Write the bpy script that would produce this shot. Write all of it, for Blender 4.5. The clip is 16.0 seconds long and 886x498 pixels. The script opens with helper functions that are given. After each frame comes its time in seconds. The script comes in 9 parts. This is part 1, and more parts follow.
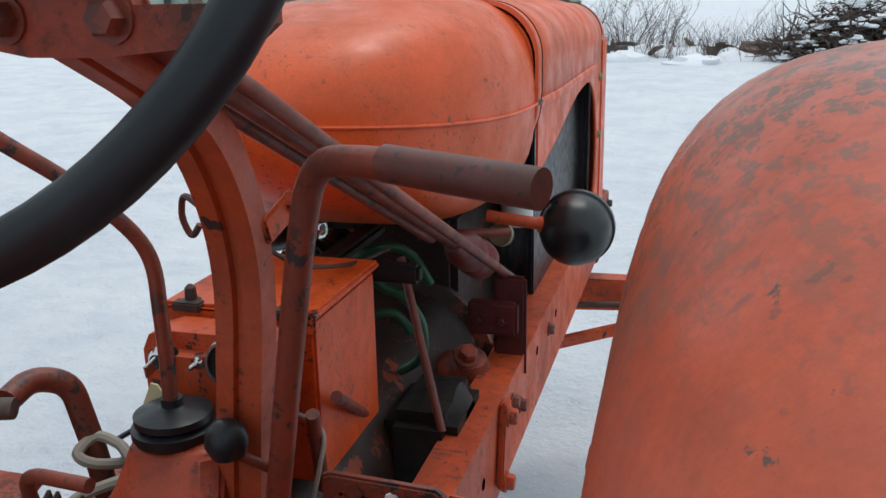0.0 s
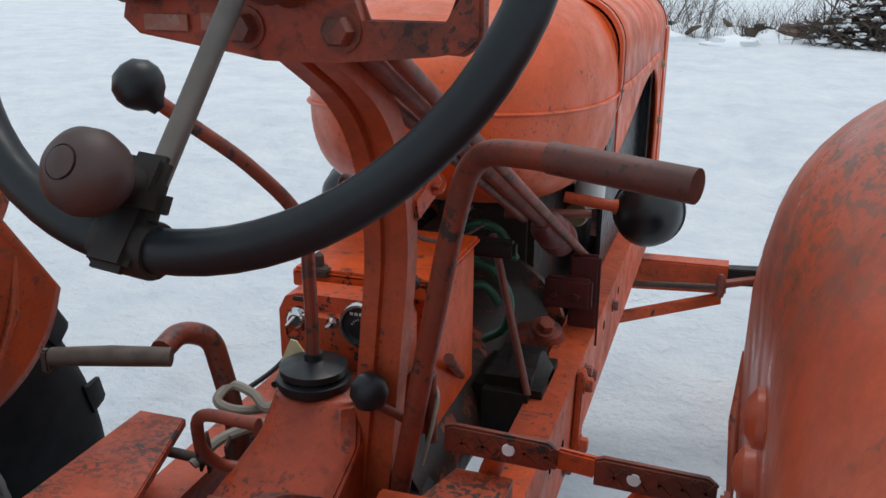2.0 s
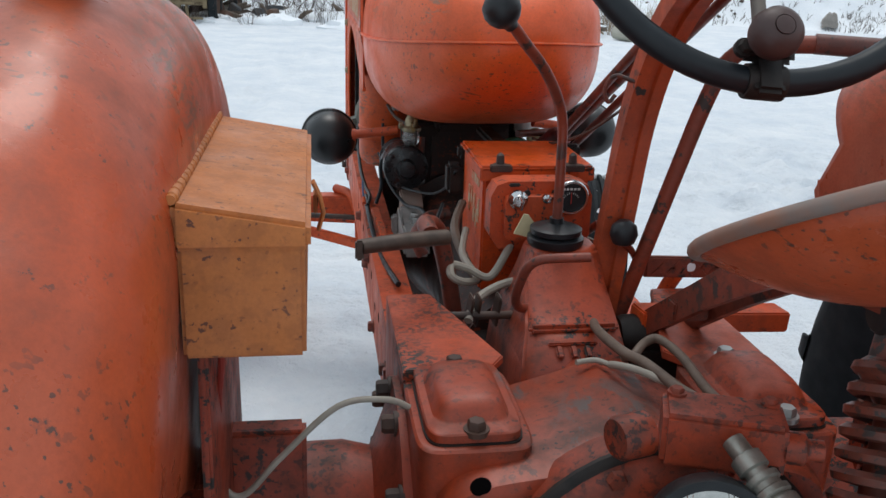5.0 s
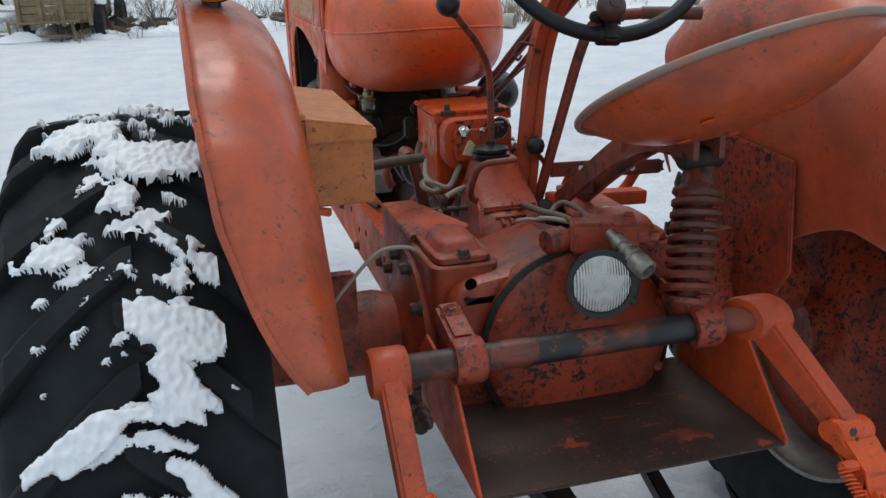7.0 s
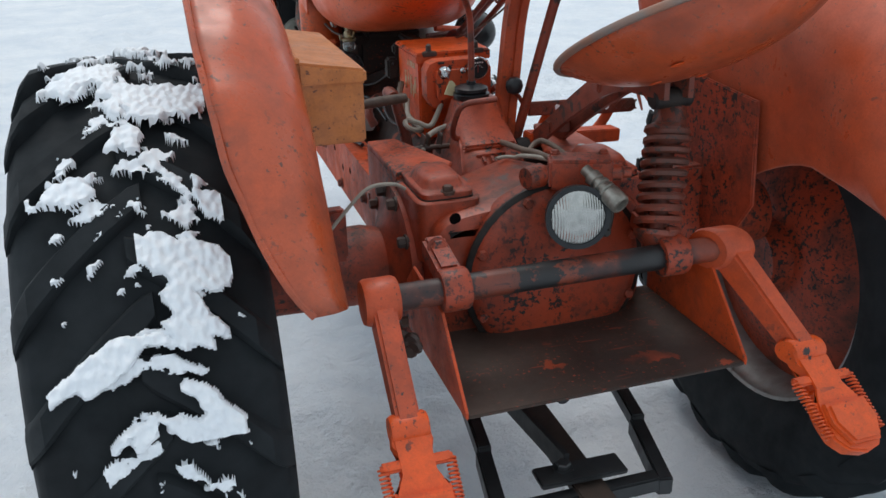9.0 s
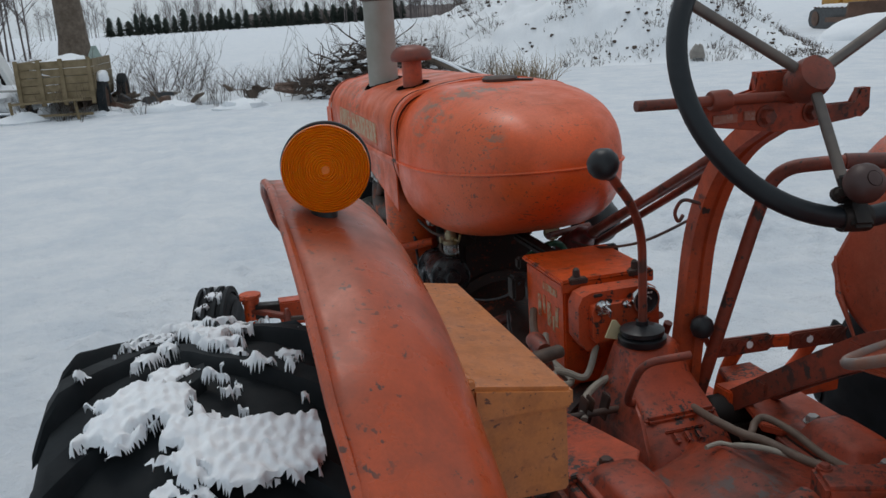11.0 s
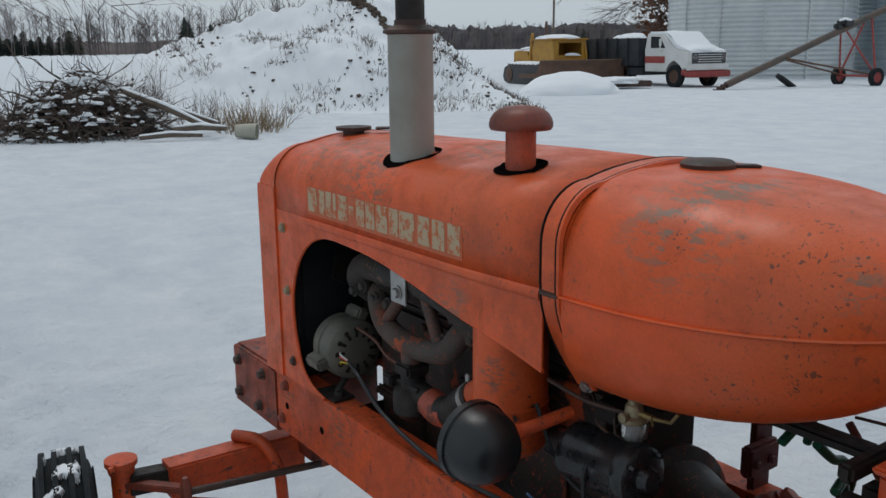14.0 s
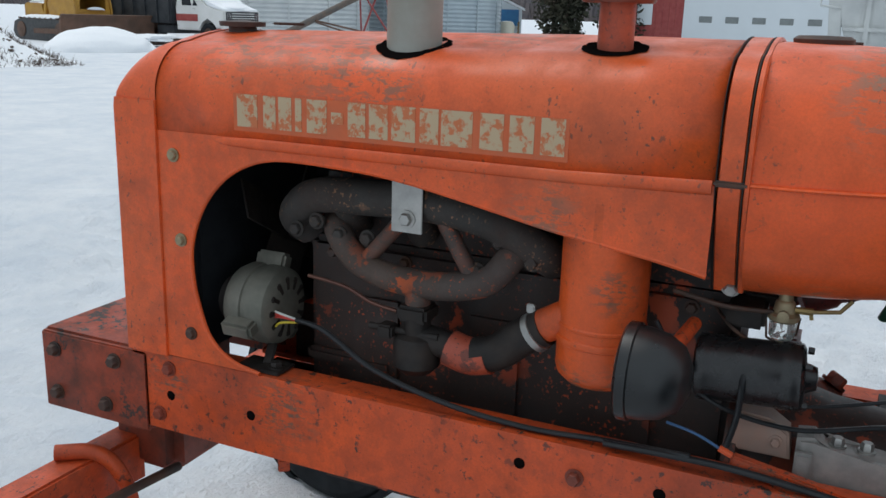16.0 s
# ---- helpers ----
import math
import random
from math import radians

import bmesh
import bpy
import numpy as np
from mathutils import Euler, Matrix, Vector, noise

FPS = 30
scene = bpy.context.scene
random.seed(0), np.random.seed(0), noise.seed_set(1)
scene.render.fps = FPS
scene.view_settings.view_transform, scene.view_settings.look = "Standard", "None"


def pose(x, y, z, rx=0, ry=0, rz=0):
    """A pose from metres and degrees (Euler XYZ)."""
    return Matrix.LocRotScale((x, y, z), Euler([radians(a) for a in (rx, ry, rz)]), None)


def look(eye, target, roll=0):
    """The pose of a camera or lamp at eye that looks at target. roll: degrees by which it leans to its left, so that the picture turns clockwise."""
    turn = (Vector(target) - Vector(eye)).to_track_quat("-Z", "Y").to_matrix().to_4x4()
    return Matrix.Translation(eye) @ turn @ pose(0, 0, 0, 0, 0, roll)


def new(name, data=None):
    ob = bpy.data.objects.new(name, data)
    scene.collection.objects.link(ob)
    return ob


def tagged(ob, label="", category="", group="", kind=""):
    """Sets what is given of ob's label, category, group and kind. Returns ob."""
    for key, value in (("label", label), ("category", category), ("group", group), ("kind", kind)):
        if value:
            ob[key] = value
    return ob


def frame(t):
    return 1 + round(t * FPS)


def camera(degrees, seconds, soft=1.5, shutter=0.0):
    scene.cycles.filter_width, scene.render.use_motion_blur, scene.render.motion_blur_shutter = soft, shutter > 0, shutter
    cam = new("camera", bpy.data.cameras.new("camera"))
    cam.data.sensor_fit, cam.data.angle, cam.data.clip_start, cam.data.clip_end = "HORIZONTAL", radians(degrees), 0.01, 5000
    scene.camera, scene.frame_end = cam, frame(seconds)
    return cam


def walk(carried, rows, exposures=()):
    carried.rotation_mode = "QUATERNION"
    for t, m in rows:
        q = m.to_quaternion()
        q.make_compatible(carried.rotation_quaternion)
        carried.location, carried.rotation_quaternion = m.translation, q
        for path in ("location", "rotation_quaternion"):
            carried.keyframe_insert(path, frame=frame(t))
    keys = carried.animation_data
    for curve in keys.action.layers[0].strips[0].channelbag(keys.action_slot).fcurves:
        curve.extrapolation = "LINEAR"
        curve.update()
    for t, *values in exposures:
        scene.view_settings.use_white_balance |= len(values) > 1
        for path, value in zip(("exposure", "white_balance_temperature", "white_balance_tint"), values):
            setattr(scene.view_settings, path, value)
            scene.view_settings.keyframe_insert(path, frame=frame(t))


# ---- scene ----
cam = camera(53.0, 16.0)
METRES, EYE, TILT, LEAN, TURN = 8.0, 1.5, 0.0, 0.0, 0.0
PATH = [
    (0, (0.556, 0.121, 1.414), (0.013, 1.962, 0.852), -1.2),
    (0.5, (0.551, 0.106, 1.412), (-0.011, 1.93, 0.814), -1.6),
    (1, (0.539, 0.06, 1.438), (-0.029, 1.879, 0.829), -0.5),
    (1.5, (0.519, 0.009, 1.45), (-0.06, 1.824, 0.843), 0.2),
    (2, (0.477, -0.017, 1.454), (-0.11, 1.791, 0.834), 0.4),
    (2.5, (0.388, -0.052, 1.452), (-0.169, 1.768, 0.839), -0.2),
    (3, (0.146, -0.095, 1.465), (-0.037, 1.802, 0.86), 1.4),
    (3.5, (0.051, -0.118, 1.447), (-0.073, 1.79, 0.86), 1.0),
    (4, (-0.125, -0.158, 1.416), (-0.2, 1.751, 0.825), -0.9),
    (4.5, (-0.327, -0.255, 1.404), (-0.183, 1.637, 0.772), 0.2),
    (5, (-0.383, -0.478, 1.395), (-0.101, 1.4, 0.767), 1.8),
    (5.2, (-0.373, -0.602, 1.379), (-0.077, 1.279, 0.766), 1.7),
    (7.3, (-0.698, -1.215, 1.44), (-0.173, 0.603, 0.791), -2.5),
    (7.5, (-0.698, -1.24, 1.433), (-0.167, 0.549, 0.713), -2.9),
    (8, (-0.67, -1.311, 1.411), (-0.135, 0.427, 0.577), -3.6),
    (8.5, (-0.673, -1.31, 1.428), (-0.128, 0.421, 0.589), -3.4),
    (9, (-0.735, -1.27, 1.471), (-0.197, 0.497, 0.702), -1.5),
    (9.5, (-0.717, -1.199, 1.463), (-0.355, 0.672, 0.857), -1.2),
    (10, (-0.706, -1.026, 1.46), (-0.416, 0.879, 0.924), -1.5),
    (10.2, (-0.708, -0.923, 1.49), (-0.415, 0.98, 0.947), -2.7),
    (12.3, (-0.917, -0.015, 1.624), (-0.044, 1.734, 1.2), -0.7),
    (12.5, (-0.919, 0.097, 1.621), (-0.022, 1.833, 1.194), -0.5),
    (13, (-0.97, 0.292, 1.636), (0.008, 1.981, 1.197), 0.5),
    (13.5, (-1.091, 0.506, 1.634), (-0.061, 2.163, 1.193), -0.0),
    (14, (-1.225, 0.694, 1.612), (-0.096, 2.284, 1.166), -0.6),
    (14.5, (-1.265, 0.937, 1.548), (-0.065, 2.472, 1.097), -0.7),
    (15, (-1.287, 1.164, 1.541), (0.126, 2.502, 1.083), 1.2),
    (15.5, (-1.437, 1.401, 1.489), (0.194, 2.457, 1.015), 2.0),
    (16, (-1.58, 1.606, 1.436), (0.186, 2.393, 0.923), 1.8),
]
EXPOSURES = [(0, 0.58), (1.5, 0.56), (3.0, 0.44), (4.2, 0.47), (5.0, 0.66), (7.5, 0.42), (8.2, 0.44), (9.0, 0.66), (10.2, 0.2), (12.4, -0.08), (14.5, -0.02), (16, 0.47)]
walk(cam, [(t, look(eye, target, roll)) for t, eye, target, roll in PATH], EXPOSURES)

# world, sun
world = bpy.data.worlds.new("world")
scene.world = world
world.use_nodes = True
wn, wl = world.node_tree.nodes, world.node_tree.links
sky = wn.new("ShaderNodeTexSky")
sky.sky_type, sky.sun_disc = "NISHITA", False
sky.sun_elevation, sky.sun_rotation = radians(65), radians(7)
sky.air_density, sky.dust_density, sky.ozone_density = 1.0, 2.0, 1.0
grey = wn.new("ShaderNodeHueSaturation")
grey.inputs["Saturation"].default_value = 0.22
wl.new(sky.outputs[0], grey.inputs["Color"])
cloud = wn.new("ShaderNodeMix")
cloud.data_type = "RGBA"
cloud.inputs[0].default_value = 0.8
cloud.inputs[7].default_value = (6.8, 7.8, 8.6, 1)
wl.new(grey.outputs[0], cloud.inputs[6])
wl.new(cloud.outputs[2], wn["Background"].inputs["Color"])
wn["Background"].inputs["Strength"].default_value = 0.078
sun = new("sun", bpy.data.lights.new("sun", "SUN"))
sun.data.energy, sun.data.angle, sun.data.color = 0.7, radians(30), (1.0, 0.97, 0.93)
sun.matrix_world = look((0.5, 5.5, 10), (0, 1.5, 0))


# ---- materials ----
def nodes_of(name, rough=0.6, metal=0.0, spec=0.5):
    m = bpy.data.materials.new(name)
    m.use_nodes = True
    n, l = m.node_tree.nodes, m.node_tree.links
    b = n["Principled BSDF"]
    b.inputs["Roughness"].default_value, b.inputs["Metallic"].default_value = rough, metal
    b.inputs["Specular IOR Level"].default_value = spec
    return m, n, l, b


def noise_node(n, l, scale, detail=5.0, rough=0.55, stretch=None):
    tc = n.new("ShaderNodeTexCoord")
    tx = n.new("ShaderNodeTexNoise")
    tx.inputs["Scale"].default_value, tx.inputs["Detail"].default_value, tx.inputs["Roughness"].default_value = scale, detail, rough
    if stretch:
        mp = n.new("ShaderNodeMapping")
        mp.inputs["Scale"].default_value = stretch
        l.new(tc.outputs["Object"], mp.inputs["Vector"])
        l.new(mp.outputs[0], tx.inputs["Vector"])
    else:
        l.new(tc.outputs["Object"], tx.inputs["Vector"])
    return tx.outputs["Fac"]


def ramp(n, l, fac, stops):
    r = n.new("ShaderNodeValToRGB")
    while len(r.color_ramp.elements) < len(stops):
        r.color_ramp.elements.new(0.5)
    for e, (p, c) in zip(r.color_ramp.elements, stops):
        e.position, e.color = p, (c, c, c, 1) if isinstance(c, float) else (*c, 1)
    l.new(fac, r.inputs[0])
    return r.outputs[0]


def mix(n, l, fac, a, b):
    x = n.new("ShaderNodeMix")
    x.data_type = "RGBA"
    for sock, v in ((x.inputs[0], fac), (x.inputs[6], a), (x.inputs[7], b)):
        if isinstance(v, (tuple, float)):
            sock.default_value = v if isinstance(v, float) else (*v, 1)
        else:
            l.new(v, sock)
    return x.outputs[2]


def bump(n, l, b, height, strength, dist=0.002):
    bp = n.new("ShaderNodeBump")
    bp.inputs["Strength"].default_value, bp.inputs["Distance"].default_value = strength, dist
    l.new(height, bp.inputs["Height"])
    l.new(bp.outputs[0], b.inputs["Normal"])


def times(n, l, a, b):
    x = n.new("ShaderNodeMath")
    x.operation = "MULTIPLY"
    for sock, v in ((x.inputs[0], a), (x.inputs[1], b)):
        if isinstance(v, float):
            sock.default_value = v
        else:
            l.new(v, sock)
    return x.outputs[0]


def paint(name, base, faded, chip=0.64, chip_colour=(0.035, 0.025, 0.022), grime=0.5, rough=0.42, chip_scale=28.0, edge=0.14, tone=0.35, spots=(), rub_scale=60, rub_colour=(0.13, 0.075, 0.05), speck=0.63):
    """Old enamel: faded patches, grime, specks, scratches, worn edges, chips, and scuffed spots (x, y, z, radius)."""
    m, n, l, b = nodes_of(name, rough)
    cloud = ramp(n, l, noise_node(n, l, 3.2, 4), [(0.36, 0.0), (0.66, 1.0)])
    col = mix(n, l, cloud, base, faded)
    shade = ramp(n, l, noise_node(n, l, 22, 5, 0.6), [(0.35, 0.0), (0.7, tone)])
    col = mix(n, l, shade, col, tuple(v * 0.55 for v in base))
    dirt = ramp(n, l, noise_node(n, l, 7.0, 9, 0.72), [(0.46, 0.0), (0.66, grime)])
    col = mix(n, l, dirt, col, (0.060, 0.028, 0.020))
    grain = ramp(n, l, noise_node(n, l, 210, 4, 0.7), [(0.40, 0.0), (0.68, 0.27)])
    col = mix(n, l, grain, col, tuple(v * 0.45 for v in base))
    specks = ramp(n, l, noise_node(n, l, 120, 3, 0.5), [(speck, 0.0), (speck + 0.03, 0.9)])
    where2 = ramp(n, l, noise_node(n, l, 6.5, 4), [(0.44, 0.05), (0.62, 1.0)])
    col = mix(n, l, times(n, l, specks, where2), col, chip_colour)
    scratch = ramp(n, l, noise_node(n, l, 26, 3, 0.5, (0.35, 3.6, 2.2)), [(0.67, 0.0), (0.69, 0.8)])
    col = mix(n, l, times(n, l, scratch, where2), col, chip_colour)
    chips = ramp(n, l, noise_node(n, l, chip_scale, 7, 0.66), [(chip - 0.055, 0.0), (chip - 0.035, 1.0)])
    where = ramp(n, l, noise_node(n, l, 4.5, 4), [(0.43, 0.0), (0.58, 1.0)])
    col = mix(n, l, times(n, l, chips, where), col, chip_colour)
    for x, y, z, r in spots:
        tc = n.new("ShaderNodeTexCoord")
        away = n.new("ShaderNodeVectorMath")
        away.operation = "DISTANCE"
        l.new(tc.outputs["Object"], away.inputs[0])
        away.inputs[1].default_value = (x, y, z)
        near = ramp(n, l, times(n, l, away.outputs["Value"], 0.5 / r), [(0.15, 1.0), (0.5, 0.0)])
        rub = ramp(n, l, noise_node(n, l, rub_scale, 9, 0.75, (1.0, 0.6, 1.8)), [(0.50, 0.0), (0.55, 0.9)])
        col = mix(n, l, times(n, l, near, rub), col, rub_colour)
    geo = n.new("ShaderNodeNewGeometry")
    worn = ramp(n, l, geo.outputs["Pointiness"], [(0.53, 0.0), (0.60, 1.0)])
    ragged = ramp(n, l, noise_node(n, l, 38, 5, 0.65), [(0.46, 0.0), (0.56, edge)])
    col = mix(n, l, times(n, l, worn, ragged), col, chip_colour)
    l.new(col, b.inputs["Base Color"])
    l.new(ramp(n, l, noise_node(n, l, 14, 5), [(0.3, rough - 0.1), (0.7, rough + 0.22)]), b.inputs["Roughness"])
    bump(n, l, b, noise_node(n, l, 60, 7, 0.7), 0.3, 0.001)
    return m


def plain(name, c1, c2, scale=12.0, rough=0.6, metal=0.0, bmp=0.15, spec=0.5):
    m, n, l, b = nodes_of(name, rough, metal, spec)
    l.new(mix(n, l, ramp(n, l, noise_node(n, l, scale, 6, 0.6), [(0.35, 0.0), (0.68, 1.0)]), c1, c2), b.inputs["Base Color"])
    l.new(ramp(n, l, noise_node(n, l, scale * 2.3, 4), [(0.3, max(rough - 0.1, 0.02)), (0.7, min(rough + 0.12, 1.0))]), b.inputs["Roughness"])
    if bmp:
        bump(n, l, b, noise_node(n, l, scale * 5, 5), bmp, 0.0015)
    return m


ORANGE, FADED = (0.82, 0.100, 0.012), (0.68, 0.115, 0.028)
M_SHEET = paint("orange_sheet_paint", ORANGE, FADED, chip=0.725, chip_colour=(0.13, 0.05, 0.03), grime=0.34, rough=0.38, edge=0.15, tone=0.14, speck=0.665, spots=[(-0.17, 2.62, 1.39, 0.16), (-0.20, 2.40, 1.36, 0.16), (-0.05, 2.15, 1.40, 0.14), (-0.262, 2.30, 1.31, 0.07), (-0.262, 2.02, 1.13, 0.08)], rub_scale=44, rub_colour=(0.27, 0.10, 0.055))
M_FENDER = paint("orange_fender_paint", (0.56, 0.085, 0.028), (0.49, 0.138, 0.082), chip=0.70, chip_colour=(0.10, 0.055, 0.045), grime=0.36, rough=0.34, chip_scale=34, edge=0.1, spots=[(-0.55, 0.88, 1.28, 0.10), (-0.60, 0.72, 1.35, 0.20), (0.66, 0.56, 1.36, 0.26), (0.62, 0.88, 1.29, 0.20), (0.57, 0.62, 1.27, 0.12)])
M_FENDER_L = paint("glossy_fender_paint", (0.52, 0.078, 0.020), (0.44, 0.088, 0.036), chip=0.69, chip_colour=(0.075, 0.04, 0.03), grime=0.48, rough=0.29, chip_scale=30, edge=0.1, spots=[(-0.55, 0.88, 1.28, 0.12), (-0.60, 0.72, 1.35, 0.22), (-0.50, 0.50, 1.25, 0.12), (-0.52, 0.95, 1.10, 0.12)])
M_FRAME = paint("worn_orange_frame_paint", (0.72, 0.092, 0.014), (0.52, 0.07, 0.018), chip=0.642, grime=0.42, rough=0.48, chip_scale=46, tone=0.2, spots=[(-0.258, 2.52, 0.68, 0.10), (-0.258, 2.80, 0.70, 0.07), (-0.258, 1.62, 0.72, 0.10)])
M_SPECK = paint("speckled_orange_paint", (0.52, 0.075, 0.022), (0.42, 0.065, 0.024), chip=0.555, grime=0.35, rough=0.5, chip_scale=95, tone=0.2)
M_CAST = paint("cast_orange_paint", (0.44, 0.058, 0.017), (0.27, 0.041, 0.018), chip=0.595, chip_colour=(0.018, 0.014, 0.013), grime=0.95, rough=0.5, chip_scale=75)
M_CASE = paint("worn_case_paint", (0.45, 0.060, 0.017), (0.30, 0.050, 0.022), chip=0.60, chip_colour=(0.018, 0.014, 0.013), grime=0.9, rough=0.42, chip_scale=75, spots=[(-0.02, 0.50, 0.86, 0.09), (-0.03, 0.43, 0.85, 0.07), (-0.12, 0.60, 0.84, 0.05), (0.05, 0.58, 0.86, 0.05)], rub_scale=26, rub_colour=(0.085, 0.075, 0.072))
M_ROD = paint("worn_rod_paint", (0.30, 0.05, 0.022), (0.16, 0.04, 0.024), chip=0.615, grime=0.75, rough=0.45, chip_scale=36)
M_BRIGHT = paint("fresh_orange_paint", (0.82, 0.10, 0.010), (0.70, 0.085, 0.012), chip=0.70, grime=0.18, rough=0.38)
M_TOOLBOX = paint("ochre_box_paint", (0.52, 0.165, 0.034), (0.46, 0.15, 0.04), chip=0.665, chip_colour=(0.12, 0.04, 0.02), grime=0.10, rough=0.5, chip_scale=60, edge=0.2, tone=0.08)
M_TANK = paint("orange_tank_paint", ORANGE, FADED, chip=0.715, chip_colour=(0.10, 0.045, 0.03), grime=0.26, rough=0.38, edge=0.15, tone=0.14, spots=[(-0.19, 1.53, 1.345, 0.13), (-0.08, 1.53, 1.39, 0.11), (-0.14, 1.29, 1.295, 0.05), (-0.15, 1.62, 1.05, 0.08)], rub_scale=36, rub_colour=(0.21, 0.135, 0.09))
M_RUBBER = plain("tyre_rubber", (0.008, 0.010, 0.012), (0.018, 0.022, 0.025), 8, 0.8, 0, 0.15, 0.25)
M_BLACK = plain("black_plastic_and_shade", (0.010, 0.012, 0.014), (0.018, 0.02, 0.023), 20, 0.38, 0, 0.05, 0.35)
# near-black for greasy iron, and for shade filled in with dark shapes
M_GREASE_SHADE = plain("greasy_iron_and_shade", (0.010, 0.009, 0.009), (0.032, 0.024, 0.020), 18, 0.55, 0, 0.15, 0.3)
M_IRON = plain("rusty_dark_iron", (0.03, 0.022, 0.02), (0.085, 0.038, 0.022), 16, 0.6)
M_STEEL = plain("dull_steel", (0.30, 0.30, 0.29), (0.45, 0.44, 0.42), 20, 0.4, 0.8)
M_CHROME = plain("chrome", (0.6, 0.6, 0.6), (0.5, 0.5, 0.5), 20, 0.15, 1.0, 0)
# flat near-black that paints the shade inside holes that are not cut
M_HOLE_SHADE, n_, l_, b_ = nodes_of("hole_shade", 1.0)
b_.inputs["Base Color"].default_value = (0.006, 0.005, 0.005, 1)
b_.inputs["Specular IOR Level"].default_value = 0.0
M_SNOW = plain("loose_snow", (0.78, 0.81, 0.85), (0.86, 0.88, 0.90), 30, 0.85, 0, 0.5)
M_GROUND, n_, l_, b_ = nodes_of("trodden_snow", 0.85)
# bluish mottle in the colour adds to the faint shading of the relief
l_.new(mix(n_, l_, ramp(n_, l_, noise_node(n_, l_, 1.6, 10, 0.7), [(0.35, 0.0), (0.68, 1.0)]), (0.64, 0.69, 0.75), (0.80, 0.82, 0.845)), b_.inputs["Base Color"])
bump(n_, l_, b_, noise_node(n_, l_, 4.5, 10, 0.66), 1.0, 0.09)


# ---- mesh helpers ----
def part(name, bm, material, parent=None, label="", smooth=40):
    """Links a bmesh as one mesh object, under a thing or a part where one is given."""
    bmesh.ops.recalc_face_normals(bm, faces=bm.faces)
    me = bpy.data.meshes.new(name)
    bm.to_mesh(me)
    bm.free()
    me.materials.append(material)
    if smooth:
        me.polygons.foreach_set("use_smooth", [True] * len(me.polygons))
        me.set_sharp_from_angle(angle=radians(smooth))
    ob = new(name, me)
    if parent:
        ob.parent = parent
        ob.matrix_parent_inverse = world_of(parent).inverted()
    if label:
        ob["label"] = label
    return ob


def world_of(ob):
    m = ob.matrix_basis.copy()
    while ob.parent:
        m = ob.parent.matrix_basis @ ob.matrix_parent_inverse @ m
        ob = ob.parent
    return m


def holder(name, place, label, category, group="", kind=""):
    e = new(name)
    e.location = place
    e.empty_display_size = 0.1
    return tagged(e, label, category, group, kind)


def box(bm, x0, x1, y0, y1, z0, z1, bevel=0.004, m=None):
    vs = [bm.verts.new((x, y, z)) for x in (x0, x1) for y in (y0, y1) for z in (z0, z1)]
    fs = [bm.faces.new([vs[i] for i in q]) for q in ((0, 1, 3, 2), (4, 6, 7, 5), (0, 4, 5, 1), (2, 3, 7, 6), (0, 2, 6, 4), (1, 5, 7, 3))]
    out = vs
    if bevel:
        es = list({e for f in fs for e in f.edges})
        r = bmesh.ops.bevel(bm, geom=es, offset=bevel, segments=2, affect="EDGES")
        out = list({v for f in r["faces"] for v in f.verts} | {v for v in vs if v.is_valid})
    if m is not None:
        bmesh.ops.transform(bm, matrix=m, verts=out)
    return bm


def obox(bm, a, b, w, h, bevel=0.003, up=(0, 0, 1)):
    """A bar of w x h from a to b."""
    a, b = Vector(a), Vector(b)
    d = (b - a)
    y = d.normalized()
    x = y.cross(Vector(up)).normalized()
    z = x.cross(y)
    m = Matrix((x, y, z)).transposed().to_4x4()
    m.translation = a
    return box(bm, -w / 2, w / 2, 0, d.length, -h / 2, h / 2, bevel, m)


def smooth_path(pts, n=8):
    pts = [Vector(p) for p in pts]
    out = []
    for i in range(len(pts) - 1):
        p0, p1, p2, p3 = pts[max(i - 1, 0)], pts[i], pts[i + 1], pts[min(i + 2, len(pts) - 1)]
        for k in range(n):
            t = k / n
            out.append(0.5 * (2 * p1 + (p2 - p0) * t + (2 * p0 - 5 * p1 + 4 * p2 - p3) * t * t + (3 * p1 - p0 - 3 * p2 + p3) * t ** 3))
    return out + [pts[-1]]


def fillet(pts, r, n=6):
    """A polyline with its corners rounded to about radius r."""
    pts = [Vector(p) for p in pts]
    out = [pts[0]]
    for a, b, c in zip(pts, pts[1:], pts[2:]):
        k = min(r, (a - b).length * 0.48, (c - b).length * 0.48)
        p, q = b + (a - b).normalized() * k, b + (c - b).normalized() * k
        for i in range(n + 1):
            t = i / n
            out.append(p * (1 - t) ** 2 + b * 2 * t * (1 - t) + q * t * t)
    return out + [pts[-1]]


def tube(bm, pts, r, n=12, squash=1.0, flat=None, cap=True):
    """A round bar along a polyline. r: one radius, or one for each point."""
    pts = [Vector(p) for p in pts]
    rs = r if isinstance(r, (list, tuple)) else [r] * len(pts)
    rings, ref = [], None
    for i, p in enumerate(pts):
        d = (pts[min(i + 1, len(pts) - 1)] - pts[max(i - 1, 0)]).normalized()
        if ref is None:
            ref = Vector(flat) if flat else (Vector((0, 0, 1)) if abs(d.z) < 0.9 else Vector((1, 0, 0)))
        u = (ref - d * ref.dot(d)).normalized()
        ref = u
        v = d.cross(u)
        rings.append([bm.verts.new(p + (u * math.cos(a) * squash + v * math.sin(a)) * rs[i]) for a in (math.tau * k / n for k in range(n))])
    loft(bm, rings)
    if cap:
        bm.faces.new(rings[0][::-1]), bm.faces.new(rings[-1])
    return bm


